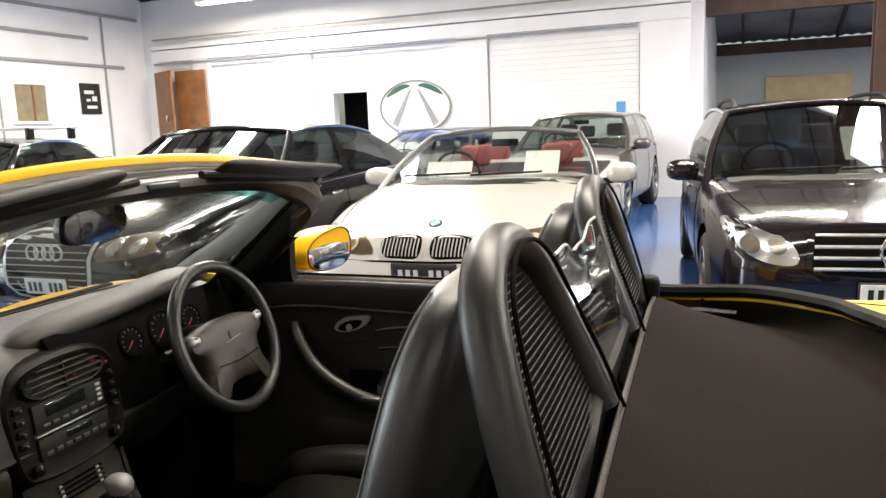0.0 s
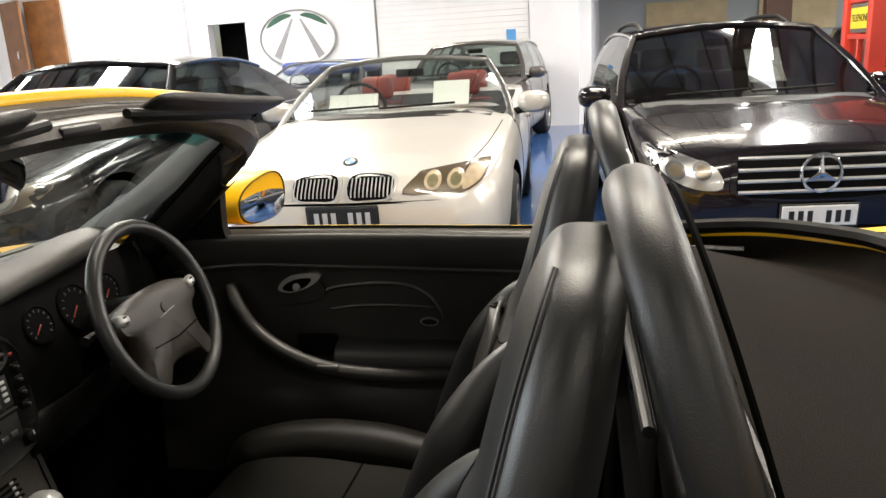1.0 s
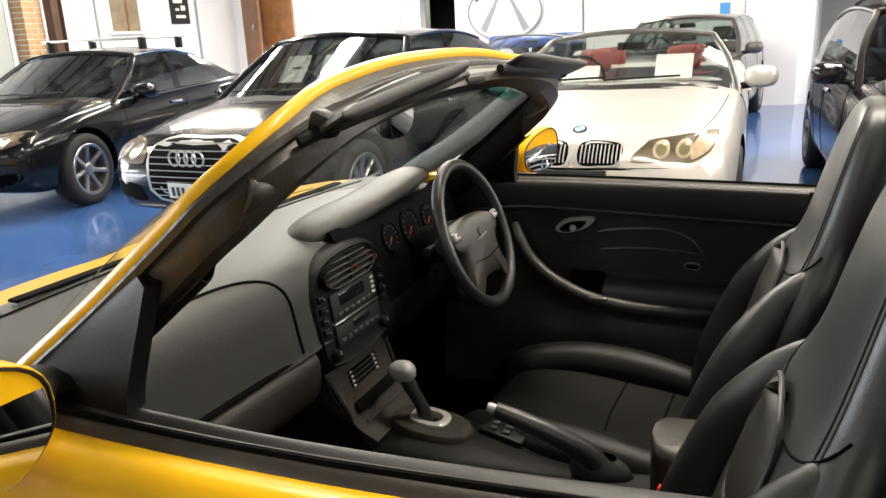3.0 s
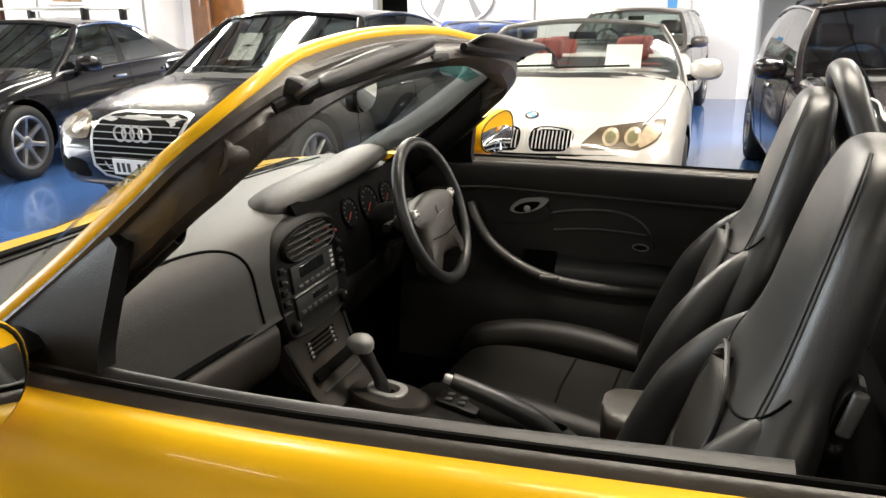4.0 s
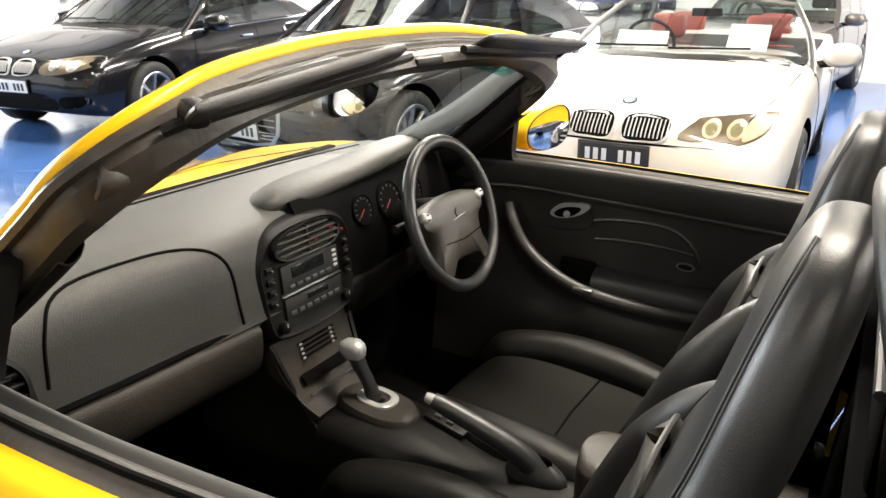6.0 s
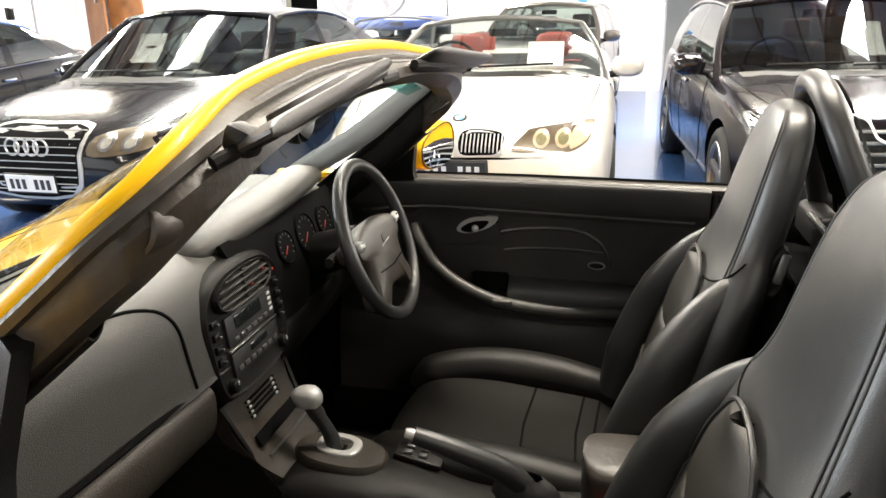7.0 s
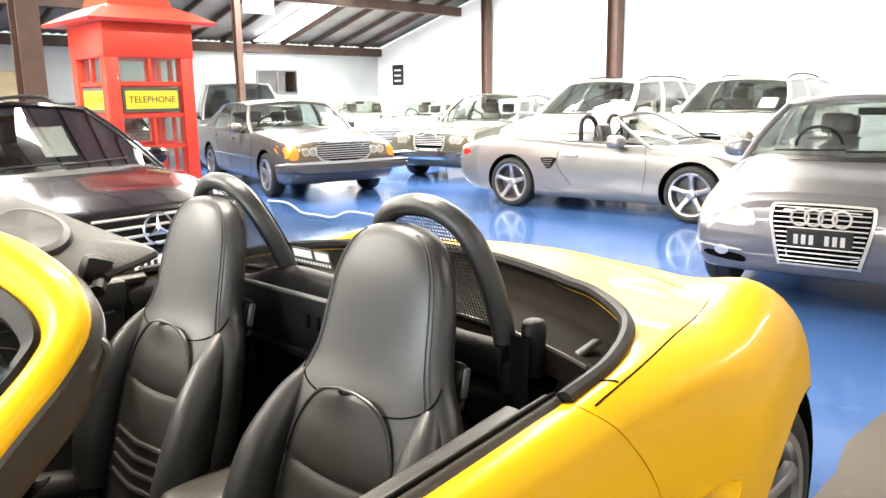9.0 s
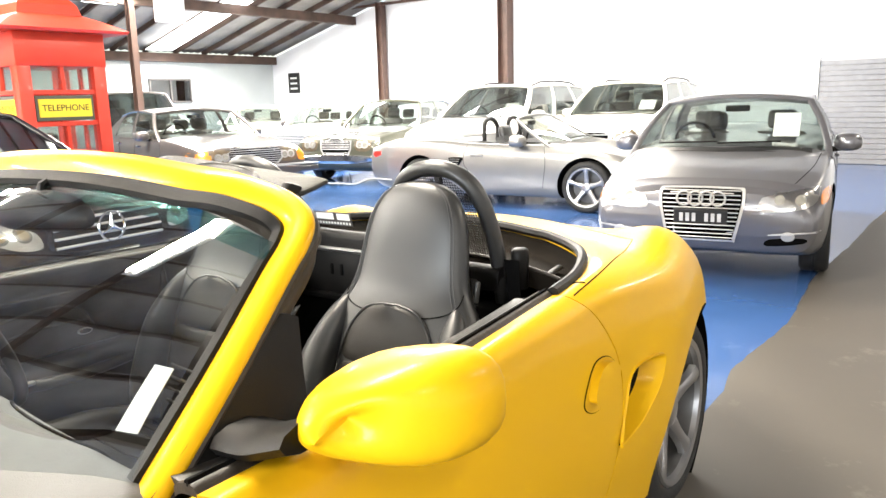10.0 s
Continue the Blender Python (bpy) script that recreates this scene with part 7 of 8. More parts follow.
for sg in (-1, 1):
    c = (0.004, sg * 0.128, 0.018)
    b = part("thumb_button", moved(bm_pair(rbox(0.020, 0.034, 0.024, c, 0.009, 3, (sg * 14, 0, 0))), SWM), M["bright_trim"], sw, "satin metal thumb switch")
    for dz in (-0.006, 0.006):
        part("button_mark", moved(bm_pair(rbox(0.002, 0.012, 0.004, (c[0] + 0.0105, c[1], c[2] + dz), 0.001, 1)), SWM), M["ink"], b)

# centre stack
def stack_pt(y, z):
    """The stack's face leans back as it falls."""
    return 0.905 + 0.12 * (0.90 - z) - 0.18 * y * y


so = rounded([(-0.150, 0.79), (-0.148, 0.865), (-0.10, 0.912), (0.0, 0.925), (0.10, 0.912), (0.148, 0.865), (0.150, 0.79), (0.138, 0.705), (0.09, 0.685), (0.0, 0.680), (-0.09, 0.685), (-0.138, 0.705)], 4)
rows = [[(stack_pt(a * k, 0.80 + (b - 0.80) * k) + dx, a * k, 0.80 + (b - 0.80) * k) for a, b in so] for k, dx in ((1.05, -0.05), (1.03, -0.012), (1.0, -0.002), (0.95, 0.004), (0.90, 0.0), (0.5, 0.0), (0.02, 0.0))]
stack = part("centre_console_panel", skin(np.array(rows), True, True), M["plastic"], yc, "black oval centre panel with vents, radio and climate controls")
stack.location = (-0.025, 0.025, 0)


def stack_box(name, y, z, w, h, proud, material, parent, bev=0.002):
    ob = part(name, moved(bm_pair(rbox(0.014, w, h, (0, 0, 0), bev, 2)), pose(stack_pt(y, z) + proud - 0.007, y, z, 0, -7, 0)), M[material], parent)
    return ob


vent = part("air_vent", moved(skin(np.array([[(dx, 0.108 * r * a, 0.036 * r * b) for a, b in oval(0, 0, 1, 1, 26, 2.3)] for dx, r in ((0.0, 1.03), (0.010, 1.0), (0.008, 0.93), (-0.012, 0.92))]), True, True), pose(stack_pt(0, 0.882), 0, 0.878, 0, -8, 0)), M["plastic"], stack)
for k in range(5):
    h = (k - 2) * 0.0135
    part("louvre", moved(bm_pair(rbox(0.018, 0.2 * math.sqrt(1 - (h / 0.037) ** 2), 0.004, (0.002, 0, h), 0.001, 1, (0, 22, 0))), pose(stack_pt(0, 0.882), 0, 0.878, 0, -8, 0)), M["soft_dash"], vent)
part("vent_divider", stack_box("vent_divider", 0, 0.878, 0.006, 0.062, 0.009, "soft_dash", vent).data, M["plastic"], vent)
radio = stack_box("radio", 0.0, 0.812, 0.185, 0.058, 0.004, "ink", stack)
stack_box("display", -0.01, 0.822, 0.105, 0.026, 0.006, "glass_black", radio)
for k in range(6):
    stack_box("radio_button", -0.066 + k * 0.024, 0.793, 0.016, 0.007, 0.007, "satin_dark", radio, 0.001)
for k in range(4):
    stack_box("radio_button", 0.079, 0.830 - k * 0.011, 0.012, 0.006, 0.007, "plate_grey", radio, 0.001)
clim = stack_box("climate_control", 0.0, 0.748, 0.185, 0.046, 0.004, "ink", stack)
stack_box("display", 0.01, 0.757, 0.07, 0.014, 0.006, "glass_black", clim)
for k in range(7):
    stack_box("climate_button", -0.072 + k * 0.024, 0.737, 0.017, 0.009, 0.007, "satin_dark", clim, 0.001)
stack_box("panel_line", 0.0, 0.777, 0.19, 0.0035, 0.006, "satin", stack, 0.001)
for y in (-0.121, 0.121):
    for k in range(4):
        stack_box("switch", y, 0.842 - 0.024 * k, 0.020, 0.015, 0.005, "plastic", stack)
        stack_box("switch_mark", y, 0.843 - 0.024 * k, 0.006, 0.0045, 0.0128, "satin_dark", stack, 0.001)
for y in (-0.105, 0.105):
    kn = part("knob", moved(lathe([(0.014, 0.0), (0.013, 0.012), (0.010, 0.014), (0.0, 0.014)], 18, "x"), pose(stack_pt(y, 0.715), y, 0.715, 0, -7, 0)), M["plastic"], stack)
    part("knob_mark", moved(bm_pair(rbox(0.002, 0.002, 0.008, (0.0148, 0, 0.006), 0, 1)), pose(stack_pt(y, 0.715), y, 0.715, 0, -7, 0)), M["plate_white"], kn)

# lower console: sloping slotted panel, open tray, then the tunnel
lc = sheet(np.array([[(0.905, s * 0.135, 0.68), (0.925, s * 0.130, 0.62), (0.962, s * 0.115, 0.56), (1.00, s * 0.100, 0.525)] for s in (-1, -0.5, 0, 0.5, 1)]), 3, 4)
low = part("lower_console", thick(lc, -0.03), M["console_vinyl"], yc, "sloping lower console with slots")
low.location = (-0.018, 0.025, 0)
for k in range(4):
    z = 0.655 - k * 0.010
    x = np.interp(-z, (-0.68, -0.62, -0.56), (0.905, 0.925, 0.962))
    part("slot", bm_pair(rbox(0.006, 0.12, 0.004, (x + 0.002, 0, z), 0.001, 1)), M["dark"], low)
    for dy in (-0.055, 0.045):
        part("slot_button", bm_pair(rbox(0.004, 0.008, 0.005, (x + 0.005, dy, z), 0.001, 1)), M["plate_grey"], low)
part("tray_mouth", bm_pair(rbox(0.008, 0.175, 0.026, (0.950, 0, 0.590), 0.008, 2, (0, -32, 0))), M["dark"], low)
part("tray_edge", tube([(0.972, -0.088, 0.563), (0.974, 0, 0.563), (0.972, 0.088, 0.563)], 0.0025, 6), M["satin_dark"], low)
for s in (-1, 1):
    part("console_cheek", thick(sheet(np.array([[(0.905, s * 0.135, 0.68), (0.80, s * 0.14, 0.66), (0.70, s * 0.15, 0.62)], [(0.96, s * 0.116, 0.56), (0.86, s * 0.14, 0.50), (0.72, s * 0.16, 0.45)], [(1.00, s * 0.11, 0.50), (0.95, s * 0.14, 0.38), (0.8, s * 0.17, 0.25)]]), 4, 4), s * 0.01), M["plastic"], low)
tn = sheet(np.array([[(x, s * w, z) for s, w, z in ((-1, wb, 0.24), (-1, wb * 0.97, zt - 0.09), (-1, wb * 0.86, zt - 0.022), (-0.5, wb * 0.8, zt), (0, 0, zt + 0.004), (0.5, wb * 0.8, zt), (1, wb * 0.86, zt - 0.022), (1, wb * 0.97, zt - 0.09), (1, wb, 0.24))] for x, wb, zt in ((0.90, 0.13, 0.50), (0.99, 0.125, 0.518), (1.08, 0.12, 0.522), (1.20, 0.112, 0.505), (1.35, 0.105, 0.47), (1.50, 0.11, 0.47), (1.70, 0.115, 0.47), (1.95, 0.12, 0.47))]), 4, 3)
tunnel = part("centre_tunnel", skin(tn), M["plastic"], yc, "black centre tunnel between the seats")
tunnel.location = (-0.024, 0.025, 0)
part("shift_base", moved(skin(np.array([[(0.098 * r * a, 0.062 * r * b, h) for a, b in oval(0, 0, 1, 1, 26, 2.4)] for r, h in ((1.0, -0.02), (0.98, 0.004), (0.9, 0.012), (0.7, 0.014), (0.02, 0.014))]), True, True), pose(1.085, 0.005, 0.522, 0, 6, 0)), M["console_vinyl"], tunnel)
gate = part("shift_gate", moved(skin(np.array([[(0.046 * r * a, 0.038 * r * b, h) for a, b in oval(0, 0, 1, 1, 30, 2.6)] for r, h in ((1.0, 0.012), (0.98, 0.020), (0.92, 0.022), (0.60, 0.021), (0.57, 0.014), (0.30, 0.013), (0.02, 0.013))]), True, True), pose(1.078, 0.012, 0.521, 0, 6, 0)), M["bright_trim"], tunnel, "bright oval selector gate")
part("gate_slot", moved(bm_pair(rbox(0.040, 0.020, 0.004, (-0.003, -0.004, 0.015), 0.004, 2)), pose(1.078, 0.012, 0.521, 0, 6, 0)), M["dark"], gate)
part("gate_slot", moved(bm_pair(rbox(0.016, 0.034, 0.004, (-0.010, 0.0, 0.0152), 0.004, 2)), pose(1.078, 0.012, 0.521, 0, 6, 0)), M["dark"], gate)
lever = part("gear_lever", tube(catmull(np.array([(1.075, 0.005, 0.53), (1.062, 0.004, 0.57), (1.040, 0.002, 0.61), (1.028, 0.0, 0.635)]), 4), [0.016] * 4 + [0.0145] * 4 + [0.017] * 5, 10), M["leather"], tunnel)
part("lever_knob", moved(skin(np.array([[(0.030 * r * a - 0.15 * h, 0.023 * r * b, h) for a, b in oval(0, 0, 1, 1, 20, 2.5)] for r, h in ((0.50, -0.022), (0.82, -0.014), (1.0, 0.0), (0.98, 0.010), (0.80, 0.019), (0.45, 0.024), (0.02, 0.025))]), True, True), pose(1.024, 0.0, 0.645, 0, -10, 0)), M["bright_trim"], lever, "silver gear lever knob")
# handbrake
hb = part("handbrake", tube(catmull(np.array([(1.46, 0.025, 0.47), (1.42, 0.015, 0.52), (1.35, -0.008, 0.565), (1.29, -0.022, 0.593), (1.245, -0.032, 0.612)]), 5), np.linspace(0.026, 0.0165, 21), 12), M["leather"], tunnel, "black leather handbrake lever")
hb.location = (0.006, -0.008, 0)
part("handbrake_button", tube([(1.250, -0.031, 0.610), (1.238, -0.034, 0.615), (1.230, -0.036, 0.6175)], [0.011, 0.011, 0.009], 12), M["bright_trim"], hb)
part("handbrake_gaiter", skin(sheet(np.array([[(1.45 + dx + 0.07 * r * math.cos(t), 0.025 + 0.035 * r * math.sin(t), z) for t in np.arange(12) * 2 * math.pi / 12] for dx, z, r in ((0.0, 0.46, 1.0), (0.0, 0.485, 0.9), (-0.01, 0.51, 0.62))]), 3, 1), True), M["leather"], hb)
sp = part("switch_panel", bm_pair(rbox(0.10, 0.055, 0.012, (1.235, 0.055, 0.507), 0.004, 2, (0, 12, 0))), M["plastic"], tunnel)
for i in range(2):
    for j in range(2):
        part("switch", bm_pair(rbox(0.018, 0.014, 0.010, (1.215 + 0.03 * i, 0.043 + 0.022 * j, 0.519 - 0.006 * i), 0.003, 2)), M["satin_dark"], sp)
ab = part("armrest_box", skin(sheet(np.array([[(x, w * c, 0.585 + (0.035 * sn if sn > 0 else 0.10 * sn)) for c, sn in [(math.copysign(abs(math.cos(t)) ** 0.6, math.cos(t)), math.copysign(abs(math.sin(t)) ** 0.6, math.sin(t))) for t in np.arange(18) * 2 * math.pi / 18]] for x, w in ((1.515, 0.03), (1.525, 0.065), (1.56, 0.080), (1.70, 0.086), (1.88, 0.088))]), 3, 1), True, True), M["brown_vinyl"], tunnel, "soft armrest lid between the seats")
ab.location = (0.05, -0.03, 0)
part("lid_button", bm_pair(rbox(0.012, 0.03, 0.008, (1.518, 0.02, 0.578), 0.003, 1)), M["satin"], ab)

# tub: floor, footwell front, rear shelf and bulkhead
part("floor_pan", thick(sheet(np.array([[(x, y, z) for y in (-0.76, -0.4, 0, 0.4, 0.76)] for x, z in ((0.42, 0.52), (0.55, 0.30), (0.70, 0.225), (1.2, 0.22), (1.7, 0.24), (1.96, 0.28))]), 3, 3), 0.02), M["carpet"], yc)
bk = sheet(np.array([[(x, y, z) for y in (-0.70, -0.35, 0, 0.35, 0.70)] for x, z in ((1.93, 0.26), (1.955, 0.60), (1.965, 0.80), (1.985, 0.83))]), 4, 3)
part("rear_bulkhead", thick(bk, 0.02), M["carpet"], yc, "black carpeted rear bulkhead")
shelf = part("storage_panel", bm_pair(rbox(0.03, 0.62, 0.14, (1.975, 0.06, 0.895), 0.012)), M["plastic"], yc, "black storage panel behind the seats")
for dy in (-0.02, 0.02):
    part("panel_slot", bm_pair(rbox(0.006, 0.010, 0.035, (1.958, 0.03 + dy, 0.905), 0.002, 1)), M["dark"], shelf)
part("panel_edge", tube([(1.955, -0.26, 0.968), (1.952, 0.0, 0.970), (1.955, 0.38, 0.968)], 0.007, 8), M["satin_dark"], shelf)
br = sheet(np.array([[(1.965, y, 0.985 - d), (1.970, y, 1.008 - d), (1.985, y, 1.018 - d), (2.010, y, 1.018 - d), (2.025, y, 1.005 - d)] for y, d in ((-0.54, 0.055), (-0.36, 0.05), (-0.19, 0.0), (0, 0), (0.19, 0.0), (0.36, 0.05), (0.54, 0.055))]), 3, 4)
bridge = part("roll_bar_bridge", slab(br, (0, 0, -0.03)), M["plastic"], yc, "black trim bridge between the roll hoops")


def hoop(yc0):
    s = 1 if yc0 > 0 else -1
    pts = [(2.005, yc0 - s * 0.180, 0.985), (1.975, yc0 - s * 0.172, 1.06), (1.945, yc0 - s * 0.150, 1.135), (1.925, yc0 - s * 0.105, 1.198), (1.918, yc0 - s * 0.035, 1.228), (1.918, yc0 + s * 0.045, 1.226), (1.93, yc0 + s * 0.110, 1.185), (1.955, yc0 + s * 0.143, 1.10), (1.985, yc0 + s * 0.154, 0.99), (2.01, yc0 + s * 0.157, 0.86)]
    line = catmull(np.array(pts), 5) + np.array((0.014, 0, 0))
    h = part("roll_hoop", tube(line, 0.0215, 14, flat=1.15), M["leather"], yc, "black padded roll hoop with a mesh infill")
    part("hoop_seam", tube(line + np.array((0.031, 0, 0.003)), 0.0028, 6), M["dark"], h)
    # mesh of fine strands inside the hoop
    strands = []
    zt = lambda y: float(np.interp(s * (y - yc0), [-0.17, -0.13, -0.06, 0.03, 0.09, 0.135, 0.16], [1.10, 1.175, 1.215, 1.212, 1.165, 1.10, 1.0]))
    xx = lambda z: 2.02 - 0.40 * (z - 0.98)
    for y in np.arange(yc0 - 0.165, yc0 + 0.175, 0.0075):
        z1 = zt(y)
        if z1 > 0.99:
            strands.append(tube([(xx(0.985), y, 0.985), (xx(z1), y, z1)], 0.0013, 4, caps=False))
    for z in np.arange(0.99, 1.21, 0.0075):
        ins = [y for y in np.arange(yc0 - 0.168, yc0 + 0.178, 0.004) if zt(y) > z]
        if len(ins) > 2:
            strands.append(tube([(xx(z) + 0.002, ins[0], z), (xx(z) + 0.002, ins[-1], z)], 0.0013, 4, caps=False))
    part("mesh_infill", join(*strands), M["plastic"], h, "fine black mesh", "stuff")
    return h


hoop(-0.366)
hoop(0.366)
# clear wind deflector between the hoops, with its label
wd = sheet(np.array([[(2.015, y, 1.02), (1.995, y * 0.99, 1.09), (1.975, y * 0.97, 1.15), (1.962, y * 0.95, 1.19 - (0.018 if abs(y) < 0.12 else 0.0))] for y in (-0.205, -0.12, -0.06, 0, 0.06, 0.12, 0.205)]), 4, 4)
wdo = part("wind_deflector", slab(wd, (0.004, 0, 0)), M["clear"], yc, "clear plastic wind deflector between the hoops")
wdo.visible_shadow = False
part("deflector_edge", tube(wd[:, -1, :], 0.0022, 6), M["plate_grey"], wdo)
lb = part("label", moved(bm_pair(rbox(0.002, 0.15, 0.045, (0, 0, 0), 0, 1)), pose(1.986, 0.06, 1.058, 0, -16, 0)), M["smoke_paint"], wdo)
for k, (dy, w_) in enumerate(((-0.045, 0.05), (0.03, 0.07))):
    part("label_bar", moved(bm_pair(rbox(0.002, w_, 0.020, (-0.002, dy, 0.008), 0, 1)), pose(1.986, 0.06, 1.058, 0, -16, 0)), M["plate_white"], lb)
for k in range(12):
    part("label_bar", moved(bm_pair(rbox(0.002, 0.006, 0.007, (-0.002, -0.066 + 0.012 * k, -0.014), 0, 1)), pose(1.986, 0.06, 1.058, 0, -16, 0)), M["plate_white"], lb)

# hood well: folded fabric roof under its soft cover
rim = RG[:, 0, :]
rim = rim[rim[:, 0] > 2.13]
front = np.stack([np.full(len(rim), 2.045), rim[:, 1] * 0.98, np.full(len(rim), 0.982) - 0.05 * (rim[:, 1] / 0.7) ** 4], 1)
rows = [rim * (1 - k) + front * k + np.array((0, 0, dz)) for k, dz in ((-0.02, -0.004), (0.02, -0.020), (0.05, -0.052), (0.12, -0.066), (0.35, -0.052), (0.65, -0.030), (0.92, -0.004), (1.0, 0.0), (1.02, -0.05))]
cover = part("hood_cover", skin(sheet(np.array(rows), 3, 1)), M["hood_cloth"], yc, "brownish black fabric of the folded roof")
part("cover_edge", tube(front + np.array((0, 0, 0.002)), 0.005, 6), M["brown_vinyl"], cover)
for s in (-1, 1):
    bg = part("belt_guide", skin(sheet(np.array([[(2.03 + 0.026 * r * math.cos(t), s * 0.572 + 0.023 * r * math.sin(t), z) for t in np.arange(12) * 2 * math.pi / 12] for z, r in ((0.90, 0.95), (0.95, 0.95), (0.99, 1.05), (1.008, 0.9), (1.013, 0.3))]), 3, 1), True, True), M["plastic"], yc)
    part("seat_belt", slab(sheet(np.array([[(1.99, s * 0.590, 0.985), (1.99, s * 0.545, 0.985)], [(1.945, s * 0.62, 0.88), (1.955, s * 0.58, 0.86)], [(1.91, s * 0.66, 0.70), (1.93, s * 0.63, 0.68)], [(1.88, s * 0.69, 0.35), (1.92, s * 0.68, 0.35)]]), 4, 2), (0.003, 0, 0)), M["carpet"], bg, "black seat belt webbing")
    part("side_trim", thick(sheet(np.array([[(1.80, s * 0.735, 0.925), (1.95, s * 0.70, 0.92), (2.10, s * 0.665, 0.92)], [(1.82, s * 0.70, 0.86), (1.96, s * 0.66, 0.84), (2.10, s * 0.64, 0.84)], [(1.84, s * 0.70, 0.55), (1.96, s * 0.68, 0.5), (2.05, s * 0.66, 0.5)]]), 4, 4), -s * 0.01), M["plastic"], yc)
    part("hinge_arm", tube(catmull(np.array([(2.00, s * 0.64, 0.86), (2.10, s * 0.62, 0.92), (2.22, s * 0.60, 0.925)]), 4), 0.012, 8, flat=0.5), M["plastic"], yc)


# seats
# the shell's sections: x, z, half width, half depth
SEAT_SHELL = ((1.655, 0.36, 0.235, 0.075), (1.690, 0.50, 0.255, 0.080), (1.735, 0.66, 0.262, 0.078), (1.775, 0.79, 0.250, 0.072), (1.800, 0.860, 0.226, 0.066), (1.822, 0.915, 0.190, 0.060), (1.838, 0.965, 0.174, 0.058), (1.856, 1.04, 0.164, 0.055), (1.872, 1.11, 0.148, 0.050), (1.884, 1.16, 0.118, 0.042), (1.889, 1.185, 0.080, 0.032), (1.890, 1.196, 0.035, 0.018))


def sports_seat(y0):
    root = part("seat", skin(sheet(np.array([[(x + (hd * 1.0 if c > 0 else 0.85 * hd) * c + (0.0 if c > 0 else -0.0), y0 + hw * sn, z) for c, sn in
            [(math.copysign(abs(math.cos(t)) ** 0.75, math.cos(t)), math.copysign(abs(math.sin(t)) ** 0.75, math.sin(t))) for t in np.arange(24) * 2 * math.pi / 24]]
            for x, z, hw, hd in SEAT_SHELL]), 4, 1), True, True), M["leather"], yc, "black leather sports seat with an integral headrest")
    # raised side bolsters of the backrest
    for s in (-1, 1):
        path = catmull(np.array([(1.595, y0 + s * 0.205, 0.44), (1.635, y0 + s * 0.214, 0.58), (1.685, y0 + s * 0.212, 0.71), (1.742, y0 + s * 0.194, 0.815), (1.782, y0 + s * 0.178, 0.872), (1.815, y0 + s * 0.155, 0.905)]), 5)
        part("back_bolster", tube(path, np.interp(np.linspace(0, 1, len(path)), (0, 0.15, 0.45, 0.75, 1), (0.045, 0.060, 0.054, 0.026, 0.004)), 14), M["leather"], root)
        for deg in (128, 122):
            c, sn = (math.copysign(abs(f) ** 0.75, f) for f in (math.cos(radians(deg)), math.sin(radians(deg))))
            p = [(x + 0.85 * hd * c - 0.0006, y0 + s * (hw * sn + 0.0006), z) for x, z, hw, hd in SEAT_SHELL[4:11]]
            part("stitching", tube(catmull(np.array(p), 5), 0.0016, 6), M["thread"], root)
        # cushion bolsters
        path = catmull(np.array([(1.60, y0 + s * 0.225, 0.425), (1.45, y0 + s * 0.232, 0.455), (1.28, y0 + s * 0.225, 0.470), (1.14, y0 + s * 0.200, 0.455), (1.085, y0 + s * 0.165, 0.42)]), 5)
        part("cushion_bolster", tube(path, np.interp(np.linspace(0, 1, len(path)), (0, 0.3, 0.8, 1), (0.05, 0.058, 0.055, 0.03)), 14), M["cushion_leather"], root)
    # curved seam under the headrest
    sec = np.array(SEAT_SHELL)
    p = []
    for deg in np.linspace(102, 258, 25):
        z = 0.925 - 0.062 * math.cos(radians((deg - 180) * 90 / 78)) ** 0.8
        x, hw, hd = (float(np.interp(z, sec[:, 1], sec[:, q])) for q in (0, 2, 3))
        c, sn = (math.copysign(abs(f) ** 0.75, f) for f in (math.cos(radians(deg)), math.sin(radians(deg))))
        p.append((x + 0.85 * hd * c - 0.0004, y0 + hw * sn, z))
    part("headrest_seam", tube(p, 0.0019, 6), M["dark"], root)
    # backrest insert with an arched top, and pleats under a cross seam
    g = []
    for z, hw, dx in ((0.43, 0.135, 0.0), (0.50, 0.145, 0.0), (0.58, 0.150, 0.0), (0.655, 0.152, 0.0), (0.724, 0.151, 0.0), (0.736, 0.151, 0.007), (0.748, 0.150, 0.0), (0.805, 0.137, -0.002), (0.850, 0.112, 0.0), (0.880, 0.075, 0.0), (0.892, 0.025, 0.002)):
        x = np.interp(z, (0.40, 0.66, 0.87), (1.598, 1.668, 1.735))
        g.append([(x + dx + 0.022 * (f * f) - 0.012, y0 + hw * f, z) for f in (-1, -0.6, 0, 0.6, 1)])
    G = sheet(np.array(g), 3, 4)
    ins = part("backrest_insert", thick(G, 0.03), M["insert_brown"], root, "brownish black leather insert with a cross seam")
    edge = np.concatenate([G[:, 0, :], G[::-1, -1, :]]) + np.array((-0.002, 0, 0))
    part("insert_piping", tube(edge, 0.004, 6), M["leather"], ins)
    for k in range(4):
        z = 0.50 + 0.036 * k
        x = np.interp(z, (0.40, 0.66, 0.87), (1.598, 1.668, 1.735)) - 0.014
        part("pleat", tube([(x + 0.018, y0 - 0.13, z), (x, y0, z), (x + 0.018, y0 + 0.13, z)], 0.008, 8), M["insert_brown"], ins)
    # cushion
    g = []
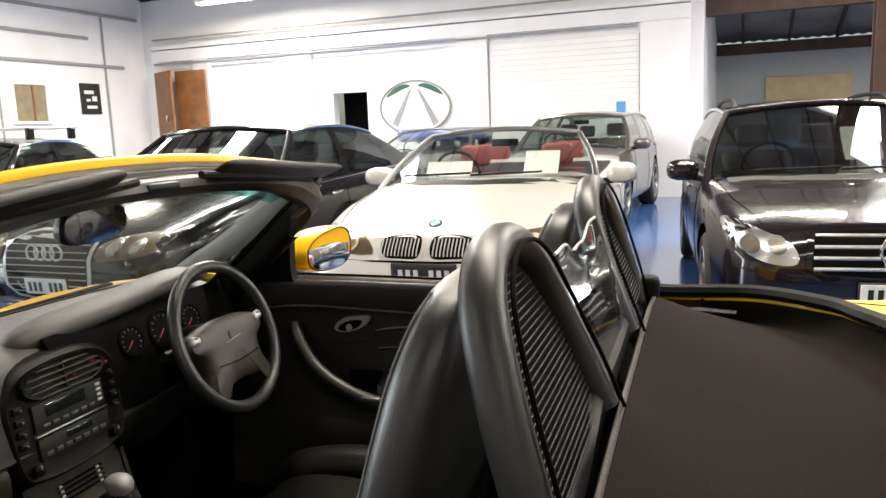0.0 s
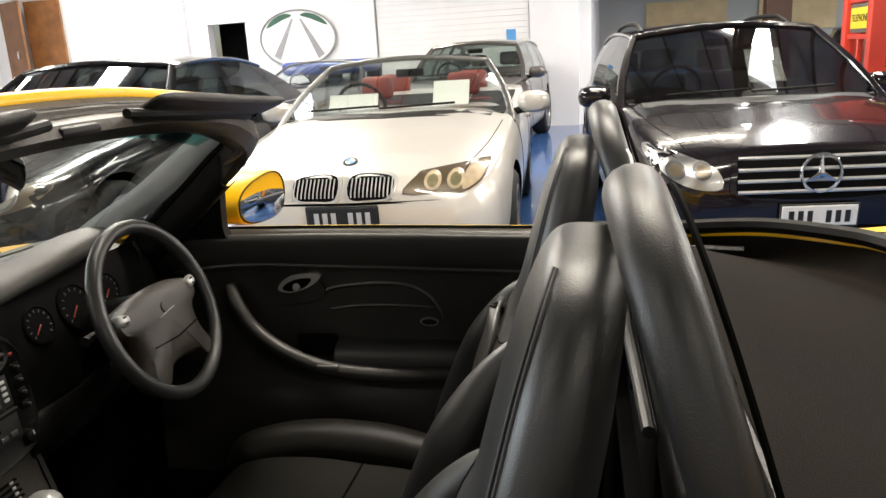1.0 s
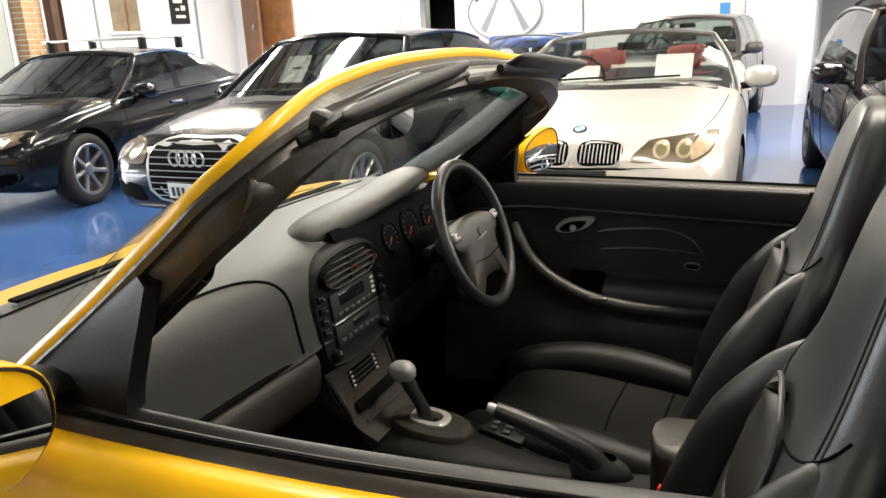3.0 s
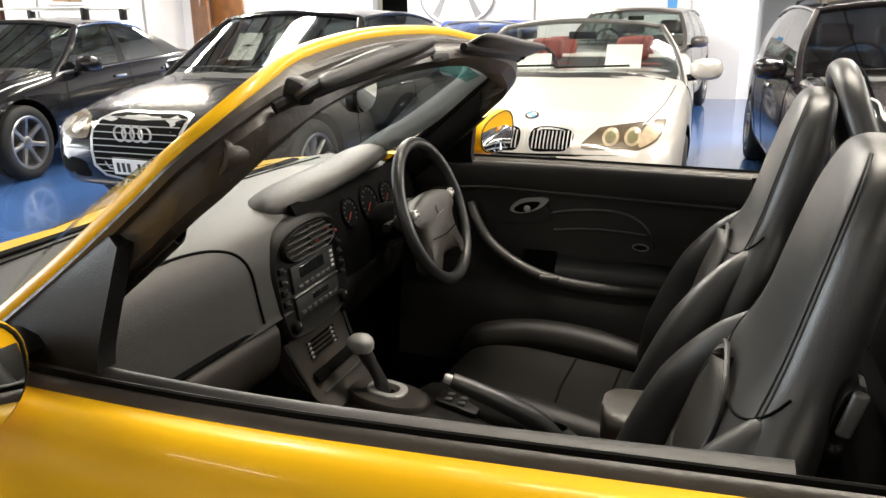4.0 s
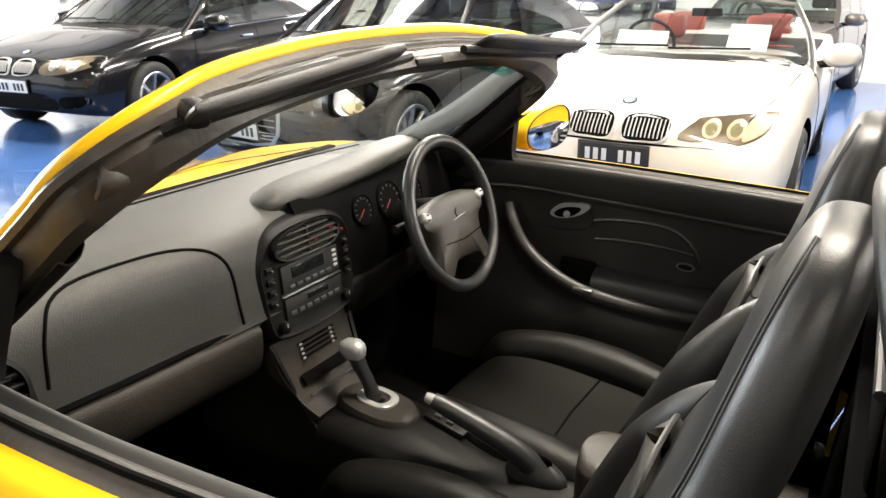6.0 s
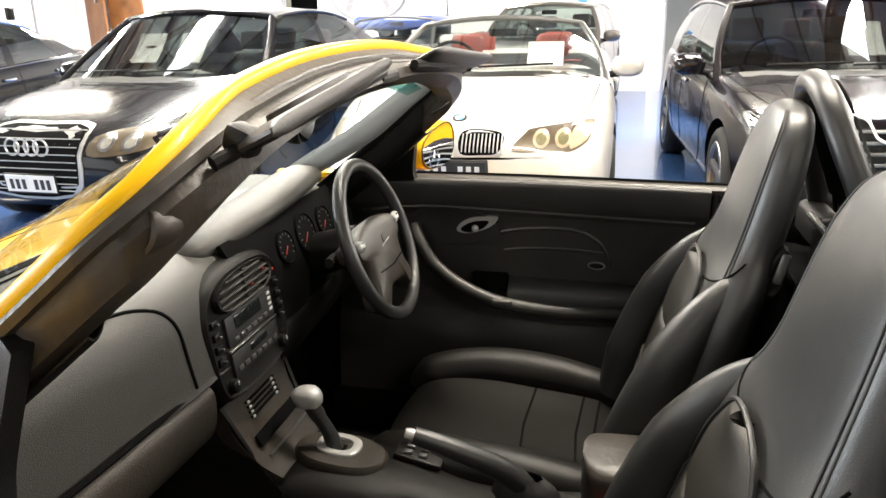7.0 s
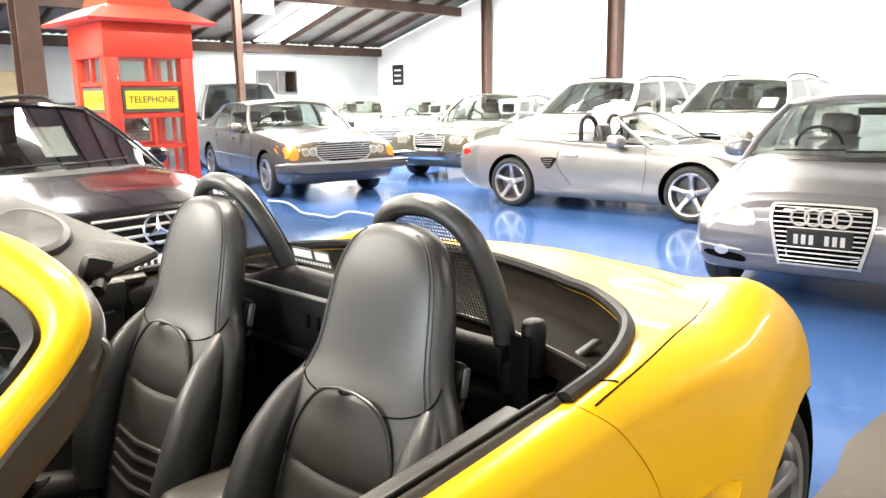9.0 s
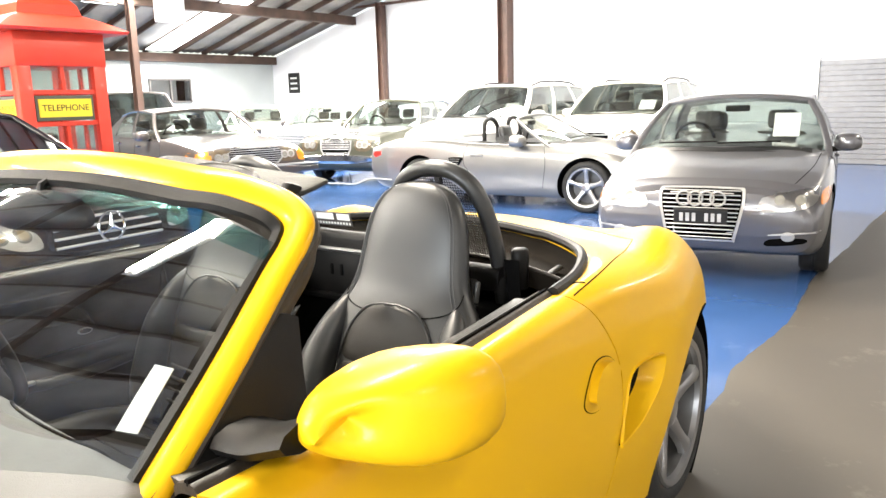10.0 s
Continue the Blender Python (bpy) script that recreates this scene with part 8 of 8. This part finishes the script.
    for x, z, hw in ((1.66, 0.40, 0.20), (1.55, 0.425, 0.205), (1.40, 0.445, 0.21), (1.25, 0.462, 0.205), (1.14, 0.460, 0.185), (1.085, 0.435, 0.165), (1.068, 0.39, 0.155), (1.075, 0.32, 0.15)):
        g.append([(x + 0.02 * f * f, y0 + hw * f, z + 0.006 * f * f) for f in (-1, -0.6, 0, 0.6, 1)])
    C = sheet(np.array(g), 4, 4)
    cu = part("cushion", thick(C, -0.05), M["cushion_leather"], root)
    for x, z in ((1.40, 0.447), (1.52, 0.432), (1.56, 0.426), (1.60, 0.418)):
        part("cushion_seam", tube([(x, y0 - 0.18, z + 0.004), (x - 0.01, y0, z), (x, y0 + 0.18, z + 0.004)], 0.003, 6), M["dark"], cu)
    part("cushion_base", bm_pair(rbox(0.55, 0.46, 0.16, (1.38, y0, 0.32), 0.05, 3)), M["plastic"], root)
    part("seat_rail", bm_pair(rbox(0.5, 0.04, 0.05, (1.4, y0 - 0.17, 0.235), 0.01)), M["satin_dark"], root)
    part("seat_rail", bm_pair(rbox(0.5, 0.04, 0.05, (1.4, y0 + 0.17, 0.235), 0.01)), M["satin_dark"], root)
    # tilt lever set in the shell's side
    lv = part("lever_pocket", skin(sheet(np.array([[(1.865 + 0.016 * r * a + 0.2 * (0.05 * r * b), y0 - 0.165 + dy, 0.905 + 0.050 * r * b) for a, b in oval(0, 0, 1, 1, 16, 2.6)] for dy, r in ((0.01, 1.0), (-0.014, 0.95), (-0.018, 0.75), (-0.012, 0.6))]), 2, 1), True, True), M["plastic"], root)
    part("tilt_lever", bm_pair(rbox(0.017, 0.011, 0.058, (1.871, y0 - 0.184, 0.918), 0.006, 3, (0, 14, 0))), M["lever_grey"], lv, "grey seat tilt lever")
    part("shell_back", skin(sheet(np.array([[(x, y0 + hw * f, z) for f in (-1, -0.5, 0, 0.5, 1)] for x, z, hw in ((1.745, 0.40, 0.22), (1.80, 0.55, 0.24), (1.842, 0.72, 0.235), (1.872, 0.85, 0.19))]), 4, 3)), M["plastic"], root)
    return root


sports_seat(-0.347)
sports_seat(0.347)
for y in (-0.105, 0.105):
    bu = part("belt_buckle", bm_pair(rbox(0.05, 0.022, 0.10, (1.60, y, 0.50), 0.008, 2, (0, 25, 0))), M["plastic"], yc)
    part("buckle_button", bm_pair(rbox(0.030, 0.018, 0.012, (1.578, y, 0.552), 0.003, 2, (0, 25, 0))), M["red_button"], bu, "red seat belt release")
